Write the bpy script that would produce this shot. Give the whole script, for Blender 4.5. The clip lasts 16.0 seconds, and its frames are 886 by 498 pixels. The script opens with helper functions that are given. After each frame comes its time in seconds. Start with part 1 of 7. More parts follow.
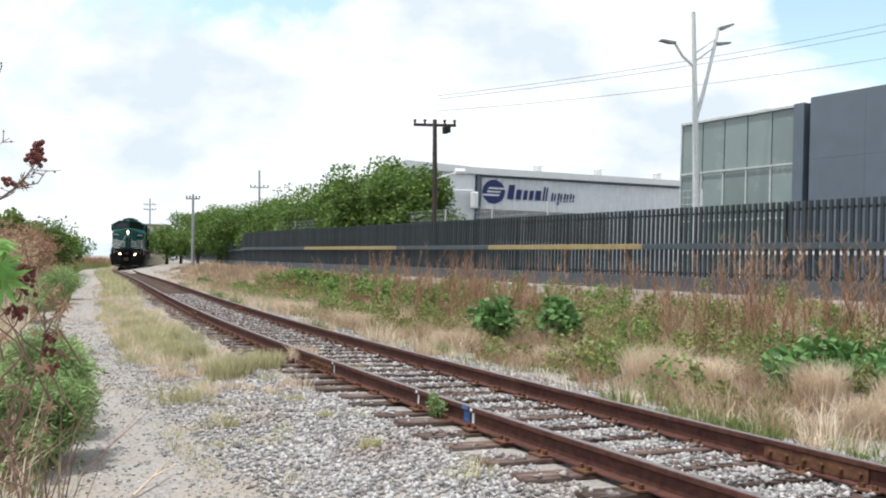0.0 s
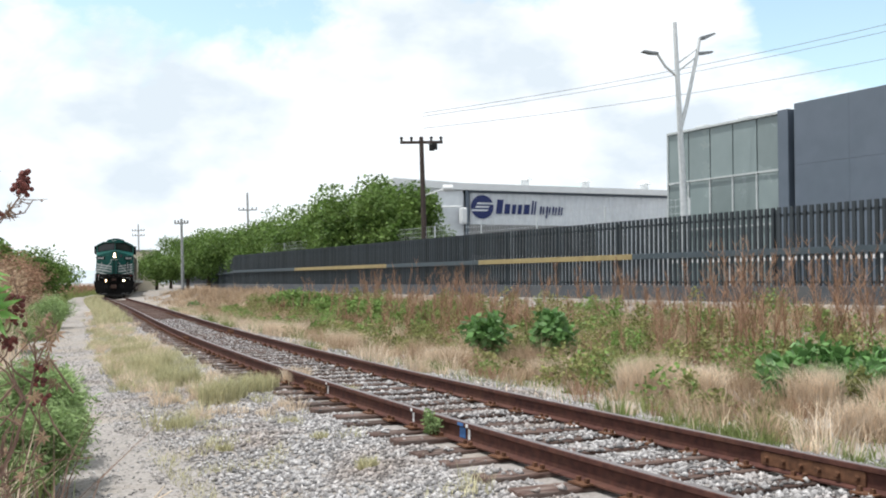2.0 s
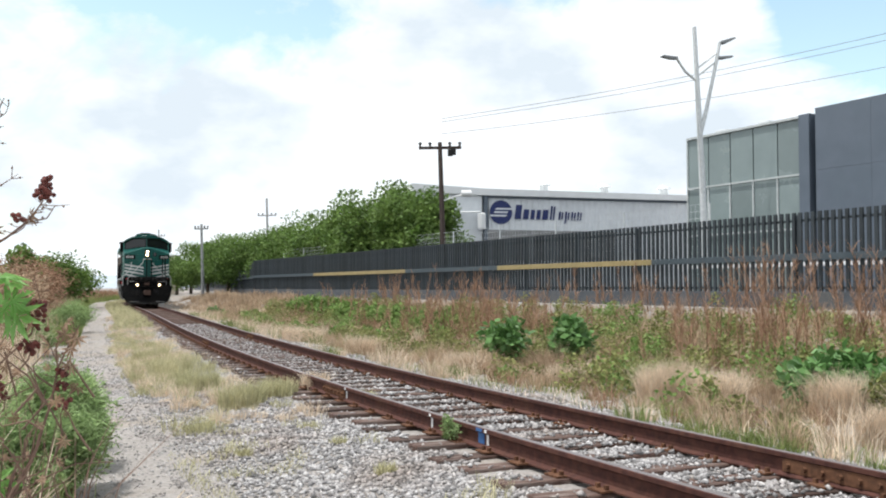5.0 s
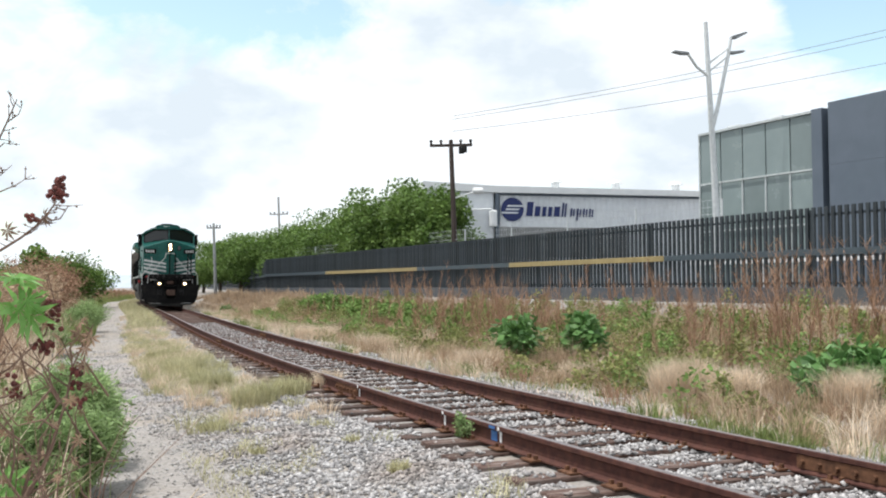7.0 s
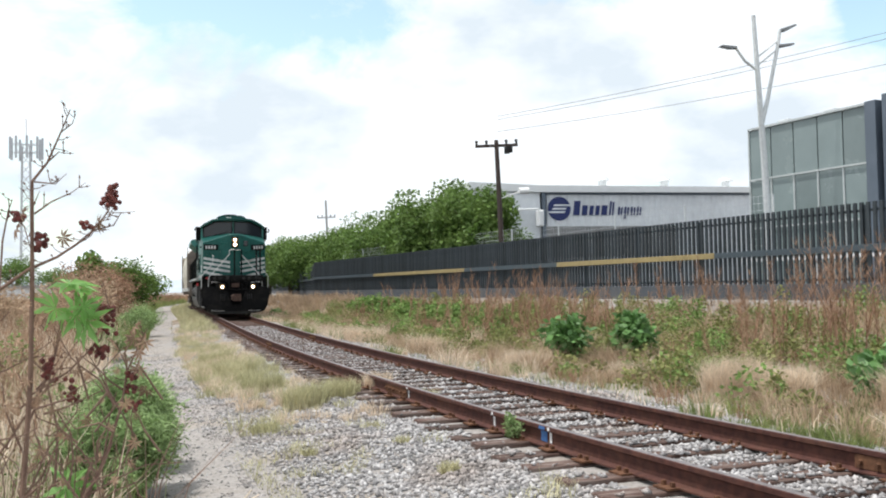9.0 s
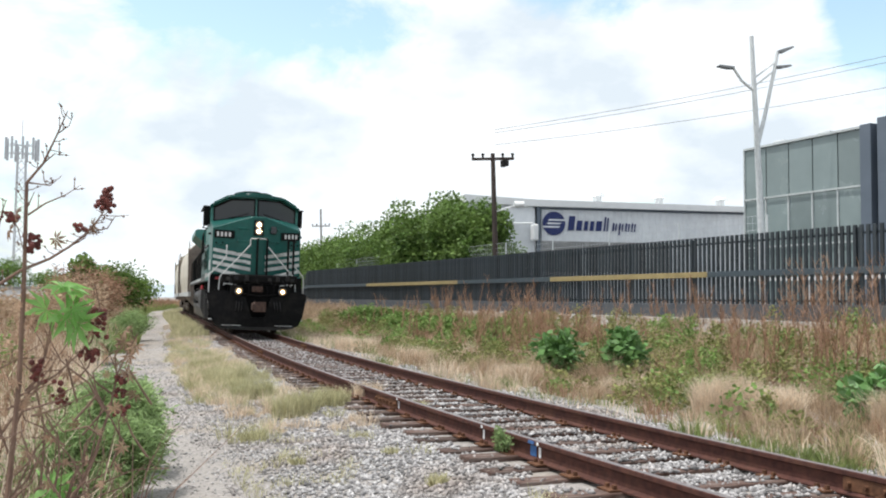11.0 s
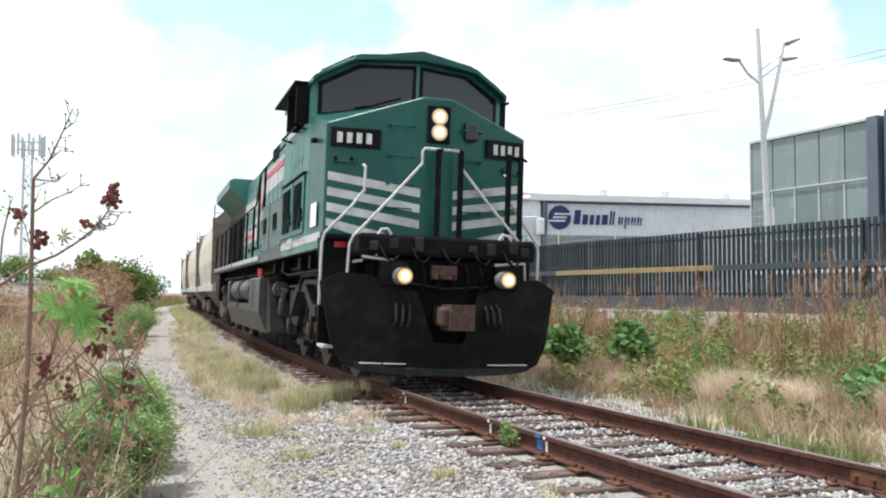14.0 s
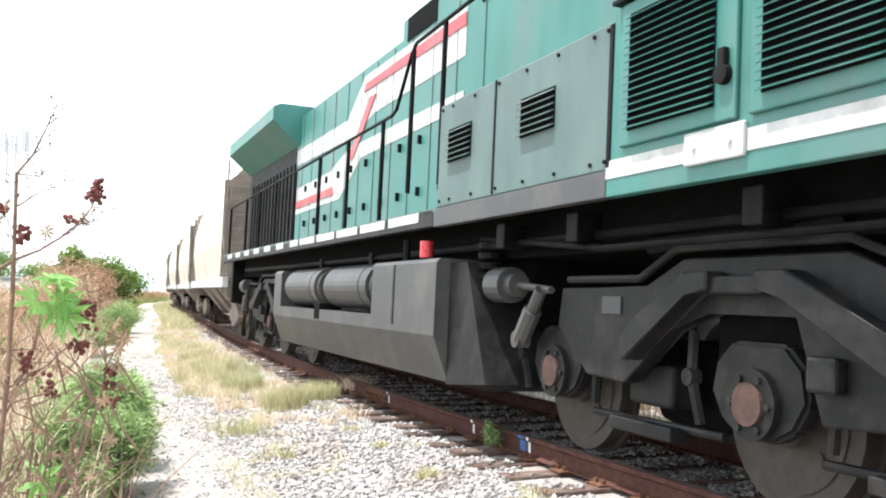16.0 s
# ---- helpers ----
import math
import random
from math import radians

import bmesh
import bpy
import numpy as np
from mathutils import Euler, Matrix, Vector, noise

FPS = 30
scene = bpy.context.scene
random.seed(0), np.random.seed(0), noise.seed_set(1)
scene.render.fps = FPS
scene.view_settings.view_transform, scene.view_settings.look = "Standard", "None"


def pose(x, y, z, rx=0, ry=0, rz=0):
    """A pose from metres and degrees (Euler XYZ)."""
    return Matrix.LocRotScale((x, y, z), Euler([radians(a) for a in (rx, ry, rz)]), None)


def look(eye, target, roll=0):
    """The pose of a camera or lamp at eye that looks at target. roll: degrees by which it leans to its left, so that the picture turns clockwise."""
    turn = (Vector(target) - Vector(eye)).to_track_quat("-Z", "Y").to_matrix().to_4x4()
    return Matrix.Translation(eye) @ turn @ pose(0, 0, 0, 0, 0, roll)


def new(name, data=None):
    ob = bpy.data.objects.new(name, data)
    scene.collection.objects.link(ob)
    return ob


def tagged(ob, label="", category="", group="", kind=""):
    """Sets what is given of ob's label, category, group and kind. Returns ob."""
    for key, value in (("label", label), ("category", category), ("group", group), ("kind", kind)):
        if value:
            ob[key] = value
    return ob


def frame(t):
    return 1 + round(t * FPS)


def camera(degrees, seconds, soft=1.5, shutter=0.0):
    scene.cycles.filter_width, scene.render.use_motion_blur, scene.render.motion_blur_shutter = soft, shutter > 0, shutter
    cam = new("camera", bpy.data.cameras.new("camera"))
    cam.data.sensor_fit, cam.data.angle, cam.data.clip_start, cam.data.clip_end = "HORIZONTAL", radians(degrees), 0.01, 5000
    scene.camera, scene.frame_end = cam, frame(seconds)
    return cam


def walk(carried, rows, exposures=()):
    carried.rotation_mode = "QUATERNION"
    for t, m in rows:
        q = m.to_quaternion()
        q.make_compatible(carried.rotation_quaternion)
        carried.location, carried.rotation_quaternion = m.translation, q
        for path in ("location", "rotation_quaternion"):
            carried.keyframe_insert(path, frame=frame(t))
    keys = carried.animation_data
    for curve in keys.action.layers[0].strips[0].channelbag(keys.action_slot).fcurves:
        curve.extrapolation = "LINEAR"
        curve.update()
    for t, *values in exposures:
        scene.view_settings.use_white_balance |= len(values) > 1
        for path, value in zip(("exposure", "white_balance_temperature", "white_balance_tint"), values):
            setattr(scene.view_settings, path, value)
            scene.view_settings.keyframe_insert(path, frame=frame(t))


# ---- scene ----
# camera: stands beside the track, hand held, turning only
cam = camera(50.38, 16.0, soft=2.0)
EYE_Z = 1.223


def aim(yaw, pitch, lean):
    return pose(0, 0, EYE_Z, 90 + pitch, 0, yaw) @ pose(0, 0, 0, 0, 0, lean)


TURNS = [
    (0.0, -0.105, 1.028, 1.795), (0.5, -0.239, 0.938, 1.911), (1.0, 0.183, 1.178, 1.725), (1.5, 0.070, 1.634, 0.985),
    (2.0, -0.689, 2.044, -0.030), (2.5, 0.205, 2.596, -0.127), (3.0, 0.040, 2.724, 0.145), (3.5, 0.0, 2.468, -0.287),
    (4.0, 0.289, 2.397, -0.074), (6.5, 0.905, 2.260, -0.243), (7.0, 1.155, 2.226, -0.322), (7.5, 1.060, 2.323, -0.220),
    (8.0, 1.263, 2.523, 0.023), (8.5, 2.448, 2.626, 0.406), (9.0, 4.013, 2.317, -1.058), (9.5, 4.251, 3.993, -1.217),
    (10.0, 3.379, 3.453, 0.157), (12.5, 3.841, 2.680, 0.529), (13.0, 4.474, 2.393, 0.201), (13.5, 4.501, 2.641, 0.247),
    (14.0, 3.996, 2.691, 0.161), (14.5, 3.472, 3.204, 0.122), (15.0, 2.743, 3.495, 0.054), (15.5, 2.244, 3.107, 0.731),
    (16.0, 3.106, 2.696, 0.801)]
walk(cam, [(t, aim(a, b, c)) for t, a, b, c in TURNS],
     exposures=[(0, 0.0), (13.5, 0.0), (14.0, 0.22), (14.5, 0.62), (15.0, 1.0), (15.5, 1.15), (16.0, 1.15)])

# ---- sky and sun ----
SUN_TO = Vector((-0.30, -0.04, 0.95)).normalized()


def make_sky():
    w = bpy.data.worlds.new("sky")
    scene.world = w
    w.use_nodes = True
    nt = w.node_tree
    nt.nodes.clear()
    N, L = nt.nodes.new, nt.links.new
    out, bg = N("ShaderNodeOutputWorld"), N("ShaderNodeBackground")
    sky = N("ShaderNodeTexSky")
    sky.sky_type, sky.sun_disc = "NISHITA", False
    sky.sun_elevation = math.asin(SUN_TO.z)
    sky.sun_rotation = math.atan2(SUN_TO.x, SUN_TO.y)
    sky.air_density, sky.dust_density = 1.0, 1.6
    scale = N("ShaderNodeMixRGB")
    scale.blend_type = "MULTIPLY"
    scale.inputs[0].default_value = 1
    scale.inputs[2].default_value = (2.9, 2.85, 2.35, 1)
    L(sky.outputs[0], scale.inputs[1])
    co, mp = N("ShaderNodeTexCoord"), N("ShaderNodeMapping")
    mp.inputs["Scale"].default_value = (1.0, 1.0, 1.9)
    mp.inputs["Location"].default_value = (0.35, 0.1, 0.3)
    L(co.outputs["Generated"], mp.inputs[0])
    n1 = N("ShaderNodeTexNoise")
    n1.inputs["Scale"].default_value, n1.inputs["Detail"].default_value = 4.0, 9
    n1.inputs["Roughness"].default_value = 0.6
    n1.inputs["Distortion"].default_value = 0.35
    L(mp.outputs[0], n1.inputs["Vector"])
    ramp = N("ShaderNodeValToRGB")
    ramp.color_ramp.elements[0].position, ramp.color_ramp.elements[1].position = 0.33, 0.47
    # clear openings in the cloud
    dens = n1.outputs[0]
    for az, el, size, depth in ((-24.5, 17.0, 0.125, 0.95), (-29, 12.5, 0.10, 0.60), (7.5, 15.5, 0.10, 0.22), (25, 11.5, 0.10, 0.20), (17, 19, 0.16, 0.30), (-4, 23, 0.16, 0.3), (13, 6.5, 0.12, 0.10)):
        a, e2 = radians(az), radians(el)
        dist = N("ShaderNodeVectorMath")
        dist.operation = "DISTANCE"
        L(co.outputs["Generated"], dist.inputs[0])
        dist.inputs[1].default_value = (-math.sin(a) * math.cos(e2), math.cos(a) * math.cos(e2), math.sin(e2))
        fall = N("ShaderNodeMapRange")
        fall.interpolation_type = "SMOOTHSTEP"
        fall.inputs[1].default_value, fall.inputs[2].default_value = 0.0, size
        fall.inputs[3].default_value, fall.inputs[4].default_value = depth, 0.0
        L(dist.outputs["Value"], fall.inputs[0])
        less = N("ShaderNodeMath")
        less.operation = "SUBTRACT"
        L(dens, less.inputs[0])
        L(fall.outputs[0], less.inputs[1])
        dens = less.outputs[0]
    L(dens, ramp.inputs[0])
    n2 = N("ShaderNodeTexNoise")
    n2.inputs["Scale"].default_value, n2.inputs["Detail"].default_value = 7.0, 6
    L(mp.outputs[0], n2.inputs["Vector"])
    shade = N("ShaderNodeValToRGB")
    e = shade.color_ramp.elements
    e[0].position, e[0].color = 0.36, (8.0, 8.95, 9.8, 1)
    e[1].position, e[1].color = 0.56, (11.2, 11.7, 12.1, 1)
    L(n2.outputs[0], shade.inputs[0])
    mix = N("ShaderNodeMixRGB")
    L(ramp.outputs[0], mix.inputs[0])
    L(scale.outputs[0], mix.inputs[1])
    L(shade.outputs[0], mix.inputs[2])
    L(mix.outputs[0], bg.inputs[0])
    bg.inputs[1].default_value = 0.1
    L(bg.outputs[0], out.inputs[0])


make_sky()
sun = new("sun", bpy.data.lights.new("sun", "SUN"))
sun.data.energy, sun.data.angle, sun.data.color = 4.0, radians(1.0), (1.0, 0.98, 0.945)
sun.matrix_basis = look(SUN_TO * 50, (0, 0, 0))


# ---- materials ----
def mat(name, c1, c2, scale=8.0, rough=0.7, bump=0.15, metal=0.0, c3=None, scale3=1.5, amount3=0.5, dist=0.02, island=0.0,
        rnd=0.0, spec=0.5, sub=0.0, stretch=(1, 1, 1)):
    """Two tones by fine noise, a third by coarse patches, relief, and a change of value per island or object."""
    m = bpy.data.materials.new(name)
    m.use_nodes = True
    nt = m.node_tree
    N, L = nt.nodes.new, nt.links.new
    b = nt.nodes["Principled BSDF"]
    co, mp = N("ShaderNodeTexCoord"), N("ShaderNodeMapping")
    mp.inputs["Scale"].default_value = stretch
    L(co.outputs["Object"], mp.inputs[0])
    n = N("ShaderNodeTexNoise")
    n.inputs["Scale"].default_value, n.inputs["Detail"].default_value = scale, 6
    L(mp.outputs[0], n.inputs["Vector"])
    r = N("ShaderNodeValToRGB")
    r.color_ramp.elements[0].position, r.color_ramp.elements[1].position = 0.32, 0.68
    r.color_ramp.elements[0].color, r.color_ramp.elements[1].color = (*c1, 1), (*c2, 1)
    L(n.outputs[0], r.inputs[0])
    col = r.outputs[0]
    if c3:
        n3 = N("ShaderNodeTexNoise")
        n3.inputs["Scale"].default_value, n3.inputs["Detail"].default_value = scale3, 8
        n3.inputs["Roughness"].default_value = 0.65
        L(mp.outputs[0], n3.inputs["Vector"])
        r3 = N("ShaderNodeValToRGB")
        r3.color_ramp.elements[0].position, r3.color_ramp.elements[1].position = 0.48, 0.68
        r3.color_ramp.elements[1].color = (amount3, amount3, amount3, 1)
        r3.color_ramp.elements[0].color = (0, 0, 0, 1)
        L(n3.outputs[0], r3.inputs[0])
        x = N("ShaderNodeMixRGB")
        x.inputs[2].default_value = (*c3, 1)
        L(r3.outputs[0], x.inputs[0])
        L(col, x.inputs[1])
        col = x.outputs[0]
    if island or rnd:
        src = N("ShaderNodeNewGeometry").outputs["Random Per Island"] if island else N("ShaderNodeObjectInfo").outputs["Random"]
        k = island or rnd
        mr = N("ShaderNodeMapRange")
        mr.inputs[3].default_value, mr.inputs[4].default_value = 1 - k, 1 + k
        L(src, mr.inputs[0])
        hsv = N("ShaderNodeHueSaturation")
        L(mr.outputs[0], hsv.inputs["Value"])
        L(col, hsv.inputs["Color"])
        col = hsv.outputs[0]
    L(col, b.inputs["Base Color"])
    b.inputs["Metallic"].default_value = metal
    b.inputs["Specular IOR Level"].default_value = spec
    rr = N("ShaderNodeMapRange")
    rr.inputs[3].default_value, rr.inputs[4].default_value = max(0.03, rough - 0.12), min(1, rough + 0.12)
    L(n.outputs[0], rr.inputs[0])
    L(rr.outputs[0], b.inputs["Roughness"])
    if bump:
        bp = N("ShaderNodeBump")
        bp.inputs["Strength"].default_value, bp.inputs["Distance"].default_value = bump, dist
        L(n.outputs[0], bp.inputs["Height"])
        L(bp.outputs[0], b.inputs["Normal"])
    if sub:
        tr, ms = N("ShaderNodeBsdfTranslucent"), N("ShaderNodeMixShader")
        L(col, tr.inputs[0])
        ms.inputs[0].default_value = sub
        L(b.outputs[0], ms.inputs[1])
        L(tr.outputs[0], ms.inputs[2])
        L(ms.outputs[0], nt.nodes["Material Output"].inputs[0])
    return m


def glow(name, colour, strength):
    m = bpy.data.materials.new(name)
    m.use_nodes = True
    b = m.node_tree.nodes["Principled BSDF"]
    b.inputs["Base Color"].default_value = (*[c * 0.1 for c in colour], 1)
    b.inputs["Emission Color"].default_value = (*colour, 1)
    b.inputs["Emission Strength"].default_value = strength
    return m


def glassy(name, colour, rough=0.06, alpha=1.0):
    m = bpy.data.materials.new(name)
    m.use_nodes = True
    b = m.node_tree.nodes["Principled BSDF"]
    b.inputs["Base Color"].default_value = (*colour, 1)
    b.inputs["Roughness"].default_value = rough
    b.inputs["Alpha"].default_value = alpha
    return m


